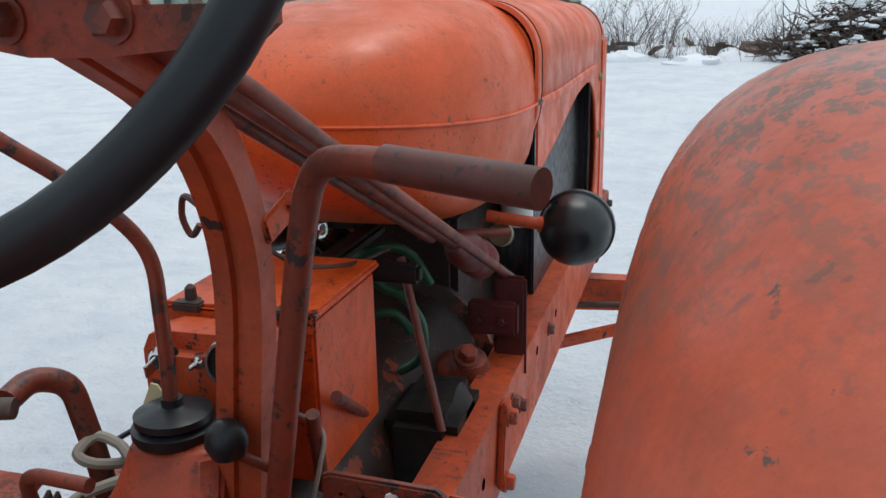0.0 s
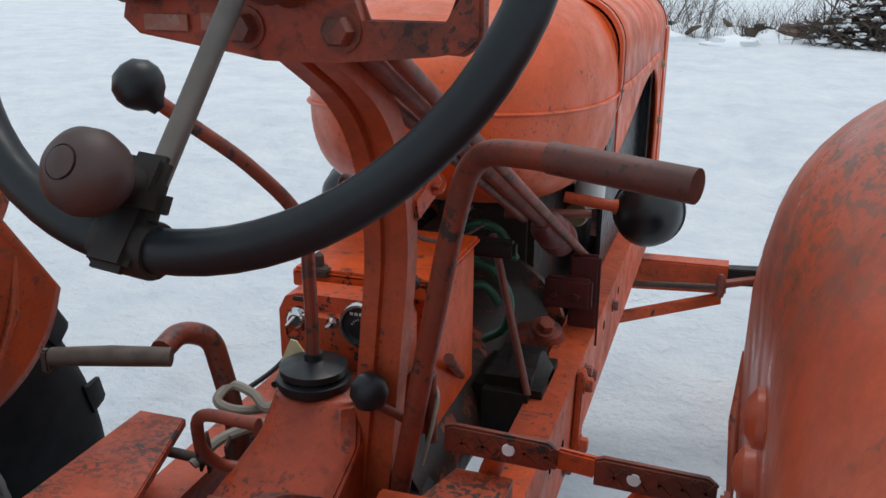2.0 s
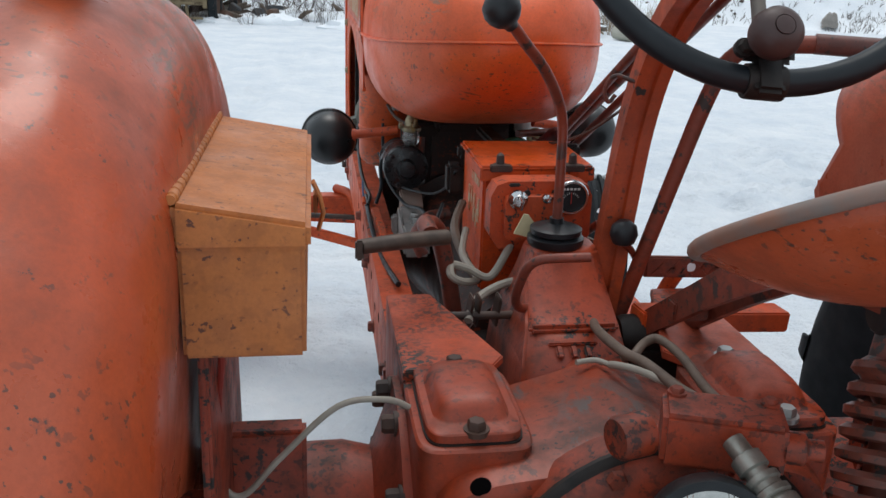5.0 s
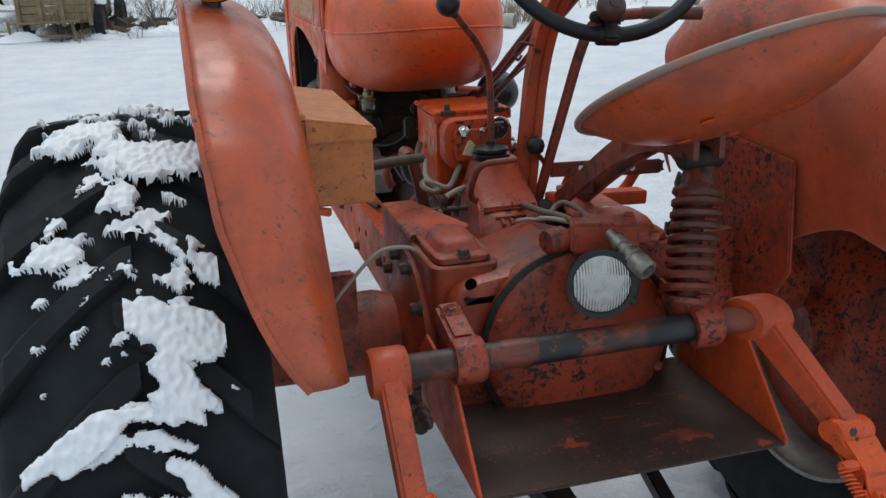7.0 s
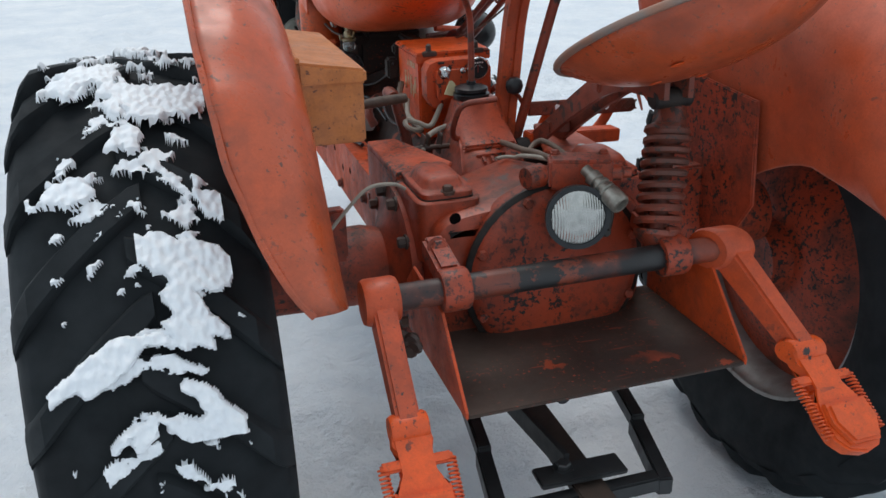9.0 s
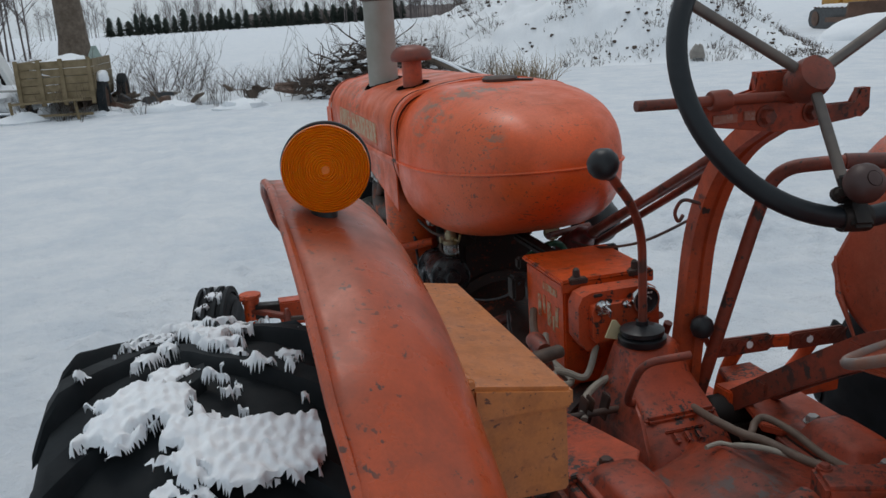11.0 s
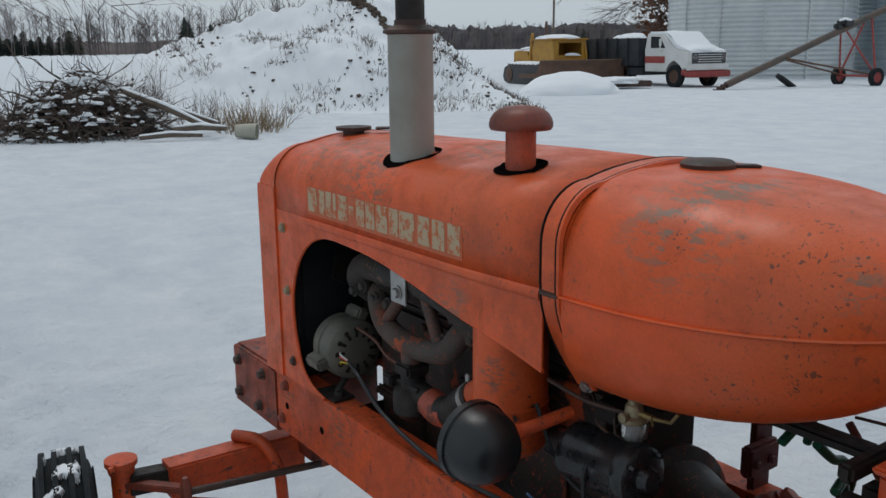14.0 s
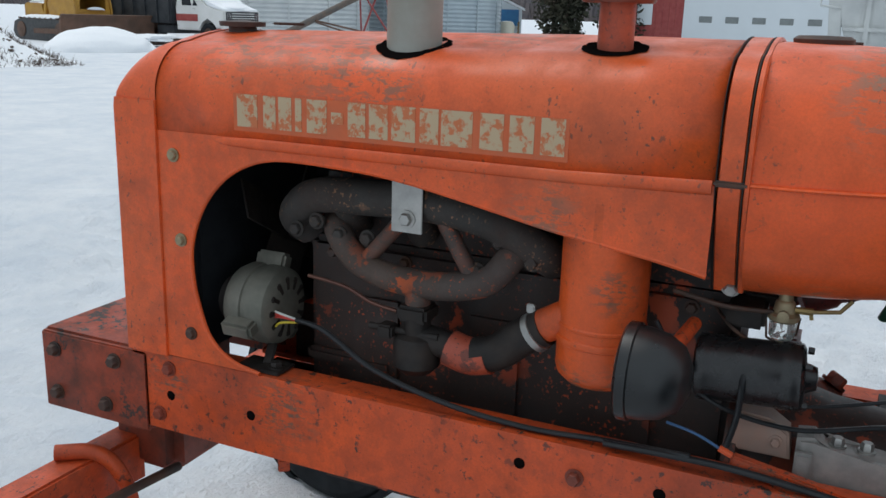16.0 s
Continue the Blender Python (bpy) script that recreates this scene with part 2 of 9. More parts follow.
def loft(bm, rings, closed=True, loop=False):
    pairs = list(zip(rings, rings[1:])) + ([(rings[-1], rings[0])] if loop else [])
    for a, b in pairs:
        k = len(a)
        for i in range(k if closed else k - 1):
            j = (i + 1) % k
            bm.faces.new((a[i], a[j], b[j], b[i]))


def frame_of(axis):
    z = Vector(axis).normalized()
    x = (Vector((0, 0, 1)) if abs(z.z) < 0.9 else Vector((1, 0, 0))).cross(z).normalized()
    return Matrix((x, z.cross(x), z)).transposed()


def lathe(bm, at, axis, profile, n=32, cap=True):
    """Turns a profile of (radius, height along the axis)."""
    m, at = frame_of(axis), Vector(at)
    rings = []
    for r, h in profile:
        if r < 1e-5:
            rings.append([bm.verts.new(at + m @ Vector((0, 0, h)))])
        else:
            rings.append([bm.verts.new(at + m @ Vector((r * math.cos(a), r * math.sin(a), h))) for a in (math.tau * k / n for k in range(n))])
    for a, b in zip(rings, rings[1:]):
        if len(a) == 1 and len(b) == 1:
            continue
        for i in range(n):
            j = (i + 1) % n
            if len(a) == 1:
                bm.faces.new((a[0], b[j], b[i]))
            elif len(b) == 1:
                bm.faces.new((a[i], a[j], b[0]))
            else:
                bm.faces.new((a[i], a[j], b[j], b[i]))
    for ring, flip in ((rings[0], True), (rings[-1], False)):
        if cap and len(ring) > 1:
            bm.faces.new(ring[::-1] if flip else ring)
    return bm


def prism(bm, poly, axis, a, b, bevel=0.0):
    """A polygon of 2D points pulled along an axis: 'x' takes (y, z), 'y' takes (x, z), 'z' takes (x, y)."""
    def place(p, h):
        return {"x": (h, p[0], p[1]), "y": (p[0], h, p[1]), "z": (p[0], p[1], h)}[axis]
    lo, hi = [bm.verts.new(place(p, a)) for p in poly], [bm.verts.new(place(p, b)) for p in poly]
    fs = [bm.faces.new(lo[::-1]), bm.faces.new(hi)]
    k = len(poly)
    for i in range(k):
        fs.append(bm.faces.new((lo[i], lo[(i + 1) % k], hi[(i + 1) % k], hi[i])))
    if bevel:
        bmesh.ops.bevel(bm, geom=list(fs[0].edges) + list(fs[1].edges), offset=bevel, segments=2, affect="EDGES")
    return bm


def bolt(bm, at, axis, r=0.011, h=0.012, washer=True):
    """A hexagon head on its washer, with a stub of thread."""
    if washer:
        lathe(bm, at, axis, [(r * 1.35, -0.004), (r * 1.35, 0.003)], 14)
    m, p = frame_of(axis), Vector(at)
    rings = [[bm.verts.new(p + m @ Vector((q * math.cos(a), q * math.sin(a), z))) for a in (math.tau * k / 6 for k in range(6))] for q, z in ((r, 0.002), (r, h * 0.8), (r * 0.82, h))]
    loft(bm, rings)
    bm.faces.new(rings[0][::-1]), bm.faces.new(rings[-1])
    return bm

# ---- ground ----
def smoothstep(a, b, v):
    t = min(max((v - a) / (b - a), 0), 1)
    return t * t * (3 - 2 * t)


def ground_z(x, y):
    return -0.195 + 0.02 * smoothstep(4.0, 7.0, y)


def snow_ground():
    bm = bmesh.new()
    def line(a, b, fine, grow):
        out, v, s = [], 0.0, fine
        while v < b:
            out.append(v)
            v += s
            s *= grow if v > a else 1.0
        return out + [b]
    half = line(4.6, 3000, 0.04, 1.09)
    xs = [-v for v in half[:0:-1]] + half
    ys = [2.2 + v for v in xs]
    # wheel ruts that run past the tractor
    ruts = [(-1.55, 0.06), (1.5, -0.10), (2.9, -0.10)]
    grid = []
    for y in ys:
        row = []
        for x in xs:
            d = math.hypot(x, y - 1.5)
            w = max(0.0, 1 - d / 60)
            z = ground_z(x, y)
            step = max(0.0, noise.noise((x * 0.45, y * 0.45, 11)))
            z += w * (0.035 * noise.noise((x * 1.1, y * 1.1, 0)) + 0.13 * step * noise.noise((x * 4.3, y * 4.3, 3)) + (0.016 + 0.05 * step) * noise.noise((x * 8, y * 8, 7)) + (0.006 + 0.02 * step) * noise.noise((x * 17, y * 17, 5)))
            if d < 14:
                for x0, k in ruts:
                    u = (x - x0 - k * y - 0.12 * noise.noise((0, y * 0.3, x0))) / 0.15
                    if abs(u) < 1.8:
                        z += -0.03 * math.exp(-u * u * 2) + 0.012 * math.exp(-((abs(u) - 1.25) * 4) ** 2) + 0.006 * math.exp(-u * u * 2) * math.sin(y * 40 + 6 * abs(u))
            row.append(bm.verts.new((x, y, z)))
        grid.append(row)
    loft(bm, grid, closed=False)
    return bm


ground = part("ground", snow_ground(), M_GROUND, None, "", 0)
ground.data.polygons.foreach_set("use_smooth", [True] * len(ground.data.polygons))
tagged(ground, "trodden white snow with wheel ruts over a farm yard", "ground", "", "structure")

# ---- tractor ----
tractor = holder("tractor", (0, 0.64, -0.19), "faded orange vintage farm tractor standing in snow", "tractor")


def tp(name, bm, mat, label="", parent=None, smooth=40):
    return part(name, bm, mat, parent or tractor, label, smooth)


# frame rails: channels with bolts, and black discs for the shade in drilled holes
RAIL, RTOP, RBOT = 0.258, 0.745, 0.575
HOLES = [(2.80, 0.655), (2.60, 0.655), (2.039, 0.692), (1.80, 0.696), (1.45, 0.69), (1.33, 0.66), (1.22, 0.68)]
for s in (-1, 1):
    bm = bmesh.new()
    prof = [(0, RBOT), (0, RTOP), (-0.065, RTOP), (-0.065, RTOP - 0.012), (-0.012, RTOP - 0.012), (-0.012, RBOT + 0.012), (-0.065, RBOT + 0.012), (-0.065, RBOT)]
    prism(bm, [(s * (RAIL + u), z) for u, z in prof], "y", 0.70, 2.90, 0.003)
    rail = tp("frame_rail", bm, M_FRAME, "worn orange steel channel rail")
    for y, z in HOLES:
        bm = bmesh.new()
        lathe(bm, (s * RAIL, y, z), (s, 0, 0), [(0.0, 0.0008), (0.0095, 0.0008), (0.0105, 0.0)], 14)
        part("hole", bm, M_HOLE_SHADE, rail)
    for y, z in [(2.80, 0.715), (2.83, 0.61), (1.941, 0.69), (1.62, 0.66), (1.55, 0.70), (1.36, 0.60), (1.02, 0.66), (0.92, 0.70), (0.82, 0.64)]:
        bm = bmesh.new()
        bolt(bm, (s * RAIL, y, z), (s, 0, 0), 0.012, 0.014)
        part("bolt", bm, M_ROD, rail)
# front bolster between the rails
bm = bmesh.new()
box(bm, -0.25, 0.25, 2.86, 3.155, 0.70, 0.742, 0.004)
M_BOLSTER = paint("rusty_bolster_paint", (0.40, 0.055, 0.016), (0.22, 0.040, 0.018), chip=0.60, grime=0.85, rough=0.55, chip_scale=40)
bolster = tp("front_bolster", bm, M_BOLSTER, "rusty orange front frame casting")
for s in (-1, 1):
    bm = bmesh.new()
    box(bm, s * 0.262, s * 0.238, 2.86, 3.155, 0.56, 0.738, 0.004)
    part("side_cheek", bm, M_BOLSTER, bolster)
bm = bmesh.new()
box(bm, -0.237, 0.237, 3.13, 3.155, 0.56, 0.699, 0.004)
part("front_plate", bm, M_BOLSTER, bolster)
bm = bmesh.new()
box(bm, -0.12, 0.12, 2.92, 3.12, 0.36, 0.70, 0.03)
part("pivot_housing", bm, M_ROD, bolster)
for s in (-1, 1):
    for y, z in [(3.115, 0.70), (2.945, 0.705), (3.115, 0.60), (2.975, 0.60)]:
        bm = bmesh.new()
        bolt(bm, (s * 0.262, y, z), (s, 0, 0), 0.013, 0.016)
        part("bolt", bm, M_IRON, bolster)

# ---- hood, shell, tank ----
def section(w, top, n=10, sh=0.10):
    """Half of the hood's section, from the lower edge of the shoulder to the middle of the top."""
    out = []
    z0 = top - 0.022 - sh
    for i in range(n + 1):
        a = math.pi / 2 * i / n
        out.append((w - sh * (1 - math.cos(a)), z0 + sh * math.sin(a)))
    for j in range(1, 9):
        x = (w - sh) * (1 - j / 8)
        out.append((x, top - 0.022 * (x / (w - sh)) ** 2))
    return out


def mirrored(half):
    return half + [(-x, z) for x, z in half[-2::-1]]


def arch(bm, ys, wf, tf, zf=None):
    rings = []
    for y in ys:
        pts = [(wf(y) - 0.0005, 1.199)] + section(wf(y), tf(y))
        rings.append([bm.verts.new((x, y, z)) for x, z in mirrored(pts)])
    loft(bm, rings, closed=False)


def top_of(y):
    return 1.408 - 0.018 * max(0, (y - 2.0) / 0.8)


bm = bmesh.new()
arch(bm, [1.765, 1.9, 2.05, 2.2, 2.35, 2.5, 2.65, 2.803], lambda y: 0.262, top_of)
hood = tp("hood", bm, M_SHEET, "faded orange hood with worn cream lettering")
solid = hood.modifiers.new("sheet", "SOLIDIFY")
solid.thickness, solid.offset = 0.003, -1
# radiator shell: the nose, rolled over at the front
bm = bmesh.new()
rings = []
for i in range(11):
    a = math.pi / 2 * i / 10
    y, dz, dw = 2.796 + 0.102 * math.sin(a), 0.10 * (1 - math.cos(a)), 0.006 * (1 - math.cos(a))
    pts = section(0.264 - dw, top_of(2.8) + 0.002, 10)
    rings.append([bm.verts.new((x, y, 1.262 + (z - 1.262) * (1 - dz / 0.13) if z > 1.262 else z)) for x, z in mirrored([(0.264 - dw, 1.255)] + pts)])
loft(bm, rings, closed=False)
for s in (-1, 1):
    prism(bm, [(2.7965, 0.745), (2.7965, 1.262), (2.897, 1.262), (2.898, 1.245), (2.90, 0.745)], "x", s * 0.2665, s * 0.2605, 0.0015)
box(bm, -0.25, 0.25, 2.86, 2.895, 0.745, 1.27, 0.01)
shell = tp("radiator_shell", bm, M_SHEET)
M_ZINC = plain("yellowed_zinc", (0.34, 0.29, 0.18), (0.24, 0.19, 0.12), 40, 0.45, 0.5)
LOW = [(1.765, 1.068), (1.85, 1.085), (2.01, 1.11), (2.15, 1.138), (2.294, 1.163), (2.42, 1.172), (2.533, 1.172), (2.607, 1.150), (2.66, 1.112), (2.70, 1.06), (2.727, 0.99), (2.728, 0.92), (2.715, 0.86), (2.69, 0.80), (2.64, 0.762), (2.576, 0.748)]
LOWS = [(p.x, p.y) for p in smooth_path([(a, b, 0) for a, b in LOW], 4)]
for s in (-1, 1):
    bm = bmesh.new()
    prism(bm, LOWS + [(2.80, 0.748), (2.80, 1.2055), (1.765, 1.2055)], "x", s * 0.258, s * 0.262)
    # the pressed bead, and the rolled edge of the opening
    tube(bm, [(s * 0.262, y, 1.197 + 0.006 * (y < 1.9)) for y in (1.77, 2.0, 2.3, 2.58)] + [(s * 0.262, 2.64, 1.197), (s * 0.259, 2.675, 1.197)], [0.011, 0.010, 0.010, 0.010, 0.007, 0.001], 12, 0.5, (1, 0, 0))
    tube(bm, [(s * 0.2585, y, z) for y, z in LOWS], 0.0045, 8)
    side = tp("side_panel", bm, M_SHEET)
    for y, z in [(2.76, 1.16), (2.75, 0.995), (2.735, 0.805)]:
        bm = bmesh.new()
        bolt(bm, (s * 0.262, y, z), (s, 0, 0), 0.010, 0.010)
        part("bolt", bm, M_ZINC if z > 0.9 else M_IRON, side)

# worn maker's lettering on the left side: plain cream blocks, flaked
M_LETTER, n_, l_, b_ = nodes_of("flaked_cream_paint", 0.6)
flake = ramp(n_, l_, noise_node(n_, l_, 55, 6, 0.65), [(0.49, 0.0), (0.56, 1.0)])
l_.new(mix(n_, l_, flake, (0.46, 0.34, 0.21), (0.50, 0.14, 0.05)), b_.inputs["Base Color"])
bm = bmesh.new()
box(bm, -0.2626, -0.2616, 1.988, 2.616, 1.219, 1.2865, 0)
part("lettering_ground", bm, plain("brownish_orange_ground", (0.47, 0.105, 0.036), (0.58, 0.105, 0.026), 22, 0.5), hood, "darker orange ground behind the lettering")
for y1, y0, h in ((2.608, 2.564, 0.058), (2.551, 2.525, 0.058), (2.519, 2.492, 0.058), (2.484, 2.471, 0.058), (2.460, 2.420, 0.058), (2.411, 2.387, 0.020), (2.378, 2.344, 0.058), (2.337, 2.301, 0.058), (2.294, 2.250, 0.058), (2.242, 2.208, 0.058), (2.203, 2.148, 0.058), (2.135, 2.095, 0.058), (2.085, 2.044, 0.058), (2.033, 1.994, 0.058)):
    bm = bmesh.new()
    box(bm, -0.2634, -0.2624, y0, y1, 1.256 - h / 2, 1.256 + h / 2, 0)
    part("letter_block", bm, M_LETTER, hood, "flaked cream letter block")

# fuel tank
NT = 48
def tank_profile(u):
    return max(1 - u ** 2.35, 0) ** 0.5


def tank_point(u, a, grow=0.0):
    f = tank_profile(u)
    c, sn = math.cos(a), math.sin(a)
    x = (0.265 * f ** 0.92 + grow) * math.copysign(abs(c) ** 0.55, c)
    up, down = 1.408 - 1.212, 1.212 - 1.015
    z = 1.212 + 0.03 * u * u + (math.copysign(abs(sn) ** 0.8, sn) * (up if sn > 0 else down) * f + math.copysign(grow, sn) * abs(sn))
    return Vector((x, 1.717 - 0.527 * u, z))


bm = bmesh.new()
rings = [[bm.verts.new(tank_point(math.sin(math.pi / 2 * i / 28), math.tau * k / NT)) for k in range(NT)] for i in range(28)]
loft(bm, rings)
bm.faces.new(rings[-1])
tank = tp("fuel_tank", bm, M_TANK, "rounded orange fuel tank with scuffed and scratched paint", None, 70)
bm = bmesh.new()
seam = [tank_point(math.sin(math.pi / 2 * i / 28), 0.0, 0.001) for i in range(29)]
tube(bm, seam + [Vector((-p.x, p.y, p.z)) for p in seam[-2::-1]], 0.0055, 8, 0.6)
part("weld_seam", bm, M_SHEET, tank)
bm = bmesh.new()
lathe(bm, (0.01, 1.655, 1.395), (0, 0, 1), [(0.030, 0), (0.030, 0.010), (0.046, 0.011), (0.047, 0.019), (0.040, 0.024), (0, 0.025)], 28)
obox(bm, (0.03, 1.64, 1.409), (0.085, 1.605, 1.407), 0.03, 0.006)
part("filler_cap", bm, M_IRON, tank, "dark rusty filler cap")
# strap between hood and tank
for y0, y1, g, mat in ((1.728, 1.762, 0.0045, M_SHEET), (1.716, 1.726, 0.006, M_SHEET), (1.7258, 1.7282, 0.0058, M_GREASE_SHADE), (1.7635, 1.7665, 0.0054, M_GREASE_SHADE)):
    bm = bmesh.new()
    rings = []
    for y, gg in ((y0, 0.0), (y0 + 0.002, g), (y1 - 0.002, g), (y1, 0.0)):
        half = [(0.175 + gg, 1.028)] + [(0.262 - 0.087 * (1 - math.sin(a)) ** 1.5 + gg, 1.03 + 0.17 * math.sin(a)) for a in (math.pi / 2 * k / 8 for k in range(1, 9))] + [(0.264 + gg, 1.23)] + [(x + gg * (x > 0.1), z + gg) for x, z in section(0.264, 1.409)]
        rings.append([bm.verts.new((x, y, z)) for x, z in mirrored(half)])
    loft(bm, rings, closed=False)
    tp("tank_strap", bm, mat)
bm = bmesh.new()
half = [(0.170, 1.03)] + [(0.258 - 0.087 * (1 - math.sin(a)) ** 1.5, 1.032 + 0.168 * math.sin(a)) for a in (math.pi / 2 * k / 8 for k in range(1, 9))] + [(0.260, 1.23)] + section(0.260, 1.405)
prism(bm, mirrored(half), "y", 1.7185, 1.7245)
tp("tank_bulkhead", bm, M_SHEET)
for s in (-1, 1):
    bm = bmesh.new()
    box(bm, s * 0.263, s * 0.271, 1.718, 1.768, 1.206, 1.216, 0.003)
    tp("strap_clip", bm, M_IRON)
    bm = bmesh.new()
    bolt(bm, (s * 0.18, 1.735, 1.035), (s, 0, -0.3), 0.011, 0.012)
    tp("strap_bolt", bm, M_STEEL)

# exhaust stack and air intake; black discs paint the shade of their hood holes
bm = bmesh.new()
lathe(bm, (-0.16, 2.305, 1.30), (0, 0, 1), [(0.048, 0), (0.0485, 0.336), (0.050, 0.338), (0.050, 0.340)], 36)
stack = tp("exhaust_stack", bm, plain("aluminium_paint", (0.36, 0.36, 0.33), (0.27, 0.26, 0.22), 7, 0.55, 0.25, 0.1), "grey-painted muffler stack with rusty collar")
bm = bmesh.new()
lathe(bm, (-0.16, 2.305, 1.636), (0, 0, 1), [(0.049, 0.0), (0.058, 0.003), (0.058, 0.009), (0.050, 0.012), (0.034, 0.020), (0.034, 0.03)], 32)
part("collar", bm, M_IRON, stack, "rusty muffler collar")
bm = bmesh.new()
lathe(bm, (-0.16, 2.305, 1.655), (0, 0, 1), [(0.031, 0), (0.031, 0.55)], 28)
part("tail_pipe", bm, M_GREASE_SHADE, stack, "black exhaust pipe")
bm = bmesh.new()
lathe(bm, (-0.15, 1.955, 1.30), (0, 0, 1), [(0.0285, 0), (0.0285, 0.172)], 28)
intake = tp("air_intake", bm, paint("intake_paint", (0.68, 0.095, 0.02), (0.40, 0.055, 0.02), 0.585, grime=0.7, rough=0.45, chip_scale=50), "orange air intake pipe with mushroom cap")
bm = bmesh.new()
lathe(bm, (-0.15, 1.955, 1.466), (0, 0, 1), [(0.028, 0.004), (0.050, -0.005), (0.056, -0.006), (0.0590, -0.001), (0.0595, 0.006), (0.057, 0.015), (0.051, 0.024), (0.042, 0.031), (0.028, 0.036), (0.014, 0.038), (0.0, 0.0385)], 40)
part("cap", bm, M_ROD, intake, "rust-red mushroom cap")
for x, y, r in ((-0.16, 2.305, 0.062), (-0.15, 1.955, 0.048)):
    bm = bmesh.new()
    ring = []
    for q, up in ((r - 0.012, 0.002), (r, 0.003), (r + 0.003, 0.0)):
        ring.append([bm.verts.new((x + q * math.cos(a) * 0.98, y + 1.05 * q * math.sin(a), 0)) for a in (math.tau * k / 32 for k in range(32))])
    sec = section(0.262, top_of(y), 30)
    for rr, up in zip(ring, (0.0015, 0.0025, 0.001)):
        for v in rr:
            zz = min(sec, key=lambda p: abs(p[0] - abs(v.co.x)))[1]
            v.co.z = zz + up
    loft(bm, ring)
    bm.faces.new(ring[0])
    part("hole", bm, M_HOLE_SHADE, hood)
bm = bmesh.new()
lathe(bm, (-0.05, 2.75, 1.385), (0, 0, 1), [(0.028, 0), (0.028, 0.012), (0.046, 0.013), (0.047, 0.022), (0, 0.026)], 24)
obox(bm, (-0.02, 2.69, 1.405), (0.03, 2.66, 1.405), 0.04, 0.005)
tp("radiator_cap", bm, M_IRON)

# ---- battery box with the dash ----
bm = bmesh.new()
box(bm, -0.083, 0.113, 1.056, 1.266, 0.80, 1.026, 0.004)
battery = tp("battery_box", bm, M_BRIGHT, "bright orange battery box with chipped lid")
bm = bmesh.new()
box(bm, -0.091, 0.120, 1.044, 1.274, 1.028, 1.040, 0.004)
box(bm, -0.091, 0.120, 1.044, 1.050, 1.012, 1.036, 0.002)
part("lid", bm, paint("lid_paint", (0.80, 0.10, 0.010), (0.70, 0.09, 0.014), 0.655, (0.05, 0.025, 0.02), 0.25, 0.36, 17), battery)
for x in (-0.054, 0.08):
    bm = bmesh.new()
    lathe(bm, (x, 1.054, 1.036), (0, 0, 1), [(0.013, 0.0), (0.013, 0.006), (0.008, 0.007), (0.007, 0.022), (0.003, 0.026), (0, 0.027)], 12)
    box(bm, x - 0.02, x + 0.02, 1.038, 1.056, 1.030, 1.042, 0.002)
    part("clamp_bolt", bm, M_IRON, battery)
# pale peeled decal patches on the left side of the box
for y0, z0, w, h in ((1.085, 0.945, 0.014, 0.045), (1.105, 0.925, 0.010, 0.035), (1.125, 0.94, 0.018, 0.055), (1.155, 0.955, 0.012, 0.04), (1.18, 0.945, 0.016, 0.05), (1.09, 0.998, 0.075, 0.016)):
    bm = bmesh.new()
    box(bm, -0.0845, -0.0828, y0, y0 + w, z0 - h / 2, z0 + h / 2, 0)
    part("sticker", bm, M_LETTER, battery, "peeling pale sticker")
bm = bmesh.new()
out = [(-0.082, 0.930), (-0.066, 0.905), (0.086, 0.905), (0.099, 0.930), (0.099, 1.000), (0.090, 1.020), (0.070, 1.027), (-0.052, 1.027), (-0.072, 1.020), (-0.082, 1.000)]
prism(bm, out, "y", 0.962, 1.056, 0.022)
dash = tp("dash_panel", bm, M_FRAME, "", battery)
# dark disc paints the shade of a hole in the dash
bm = bmesh.new()
lathe(bm, (-0.024, 0.9615, 1.012), (0, -1, 0), [(0.0, 0.001), (0.0055, 0.001), (0.0062, 0.0)], 14)
obox(bm, (-0.054, 0.9725, 1.0235), (-0.034, 0.9725, 1.0240), 0.008, 0.006, 0.002)
tp("dash_hole", bm, M_GREASE_SHADE, "", battery)
bm = bmesh.new()
lathe(bm, (0.052, 0.962, 1.006), (0, -1, 0), [(0.030, 0.0), (0.031, 0.008), (0.029, 0.013), (0.0255, 0.013), (0.0245, 0.0085), (0.0245, 0.004)], 36, False)
gauge = tp("ammeter", bm, M_CHROME, "round black ammeter with a chrome bezel", battery)
bm = bmesh.new()
lathe(bm, (0.052, 0.956, 1.006), (0, -1, 0), [(0.0255, 0.0), (0.0255, 0.0015), (0, 0.0016)], 32)
tp("ammeter_dial", bm, M_BLACK, "", battery)
M_WHITE = plain("white_enamel", (0.72, 0.72, 0.70), (0.64, 0.64, 0.62), 20, 0.5, 0, 0)
bm = bmesh.new()
for k in range(9):
    a = radians(150 - 15 * k)
    obox(bm, (0.052 + 0.013 * math.cos(a), 0.9538, 0.999 + 0.013 * math.sin(a)), (0.052 + 0.016 * math.cos(a), 0.9538, 0.999 + 0.016 * math.sin(a)), 0.0006, 0.0012, 0, (0, 1, 0))
for k in range(5):
    box(bm, 0.052 - 0.0155 + 0.0065 * k, 0.052 - 0.0112 + 0.0065 * k, 0.9535, 0.9542, 1.0185, 1.0225, 0)
tp("ammeter_scale", bm, M_WHITE, "", battery)
bm = bmesh.new()
obox(bm, (0.052, 0.9532, 0.995), (0.0522, 0.9532, 1.015), 0.001, 0.0014, 0, (0, 1, 0))
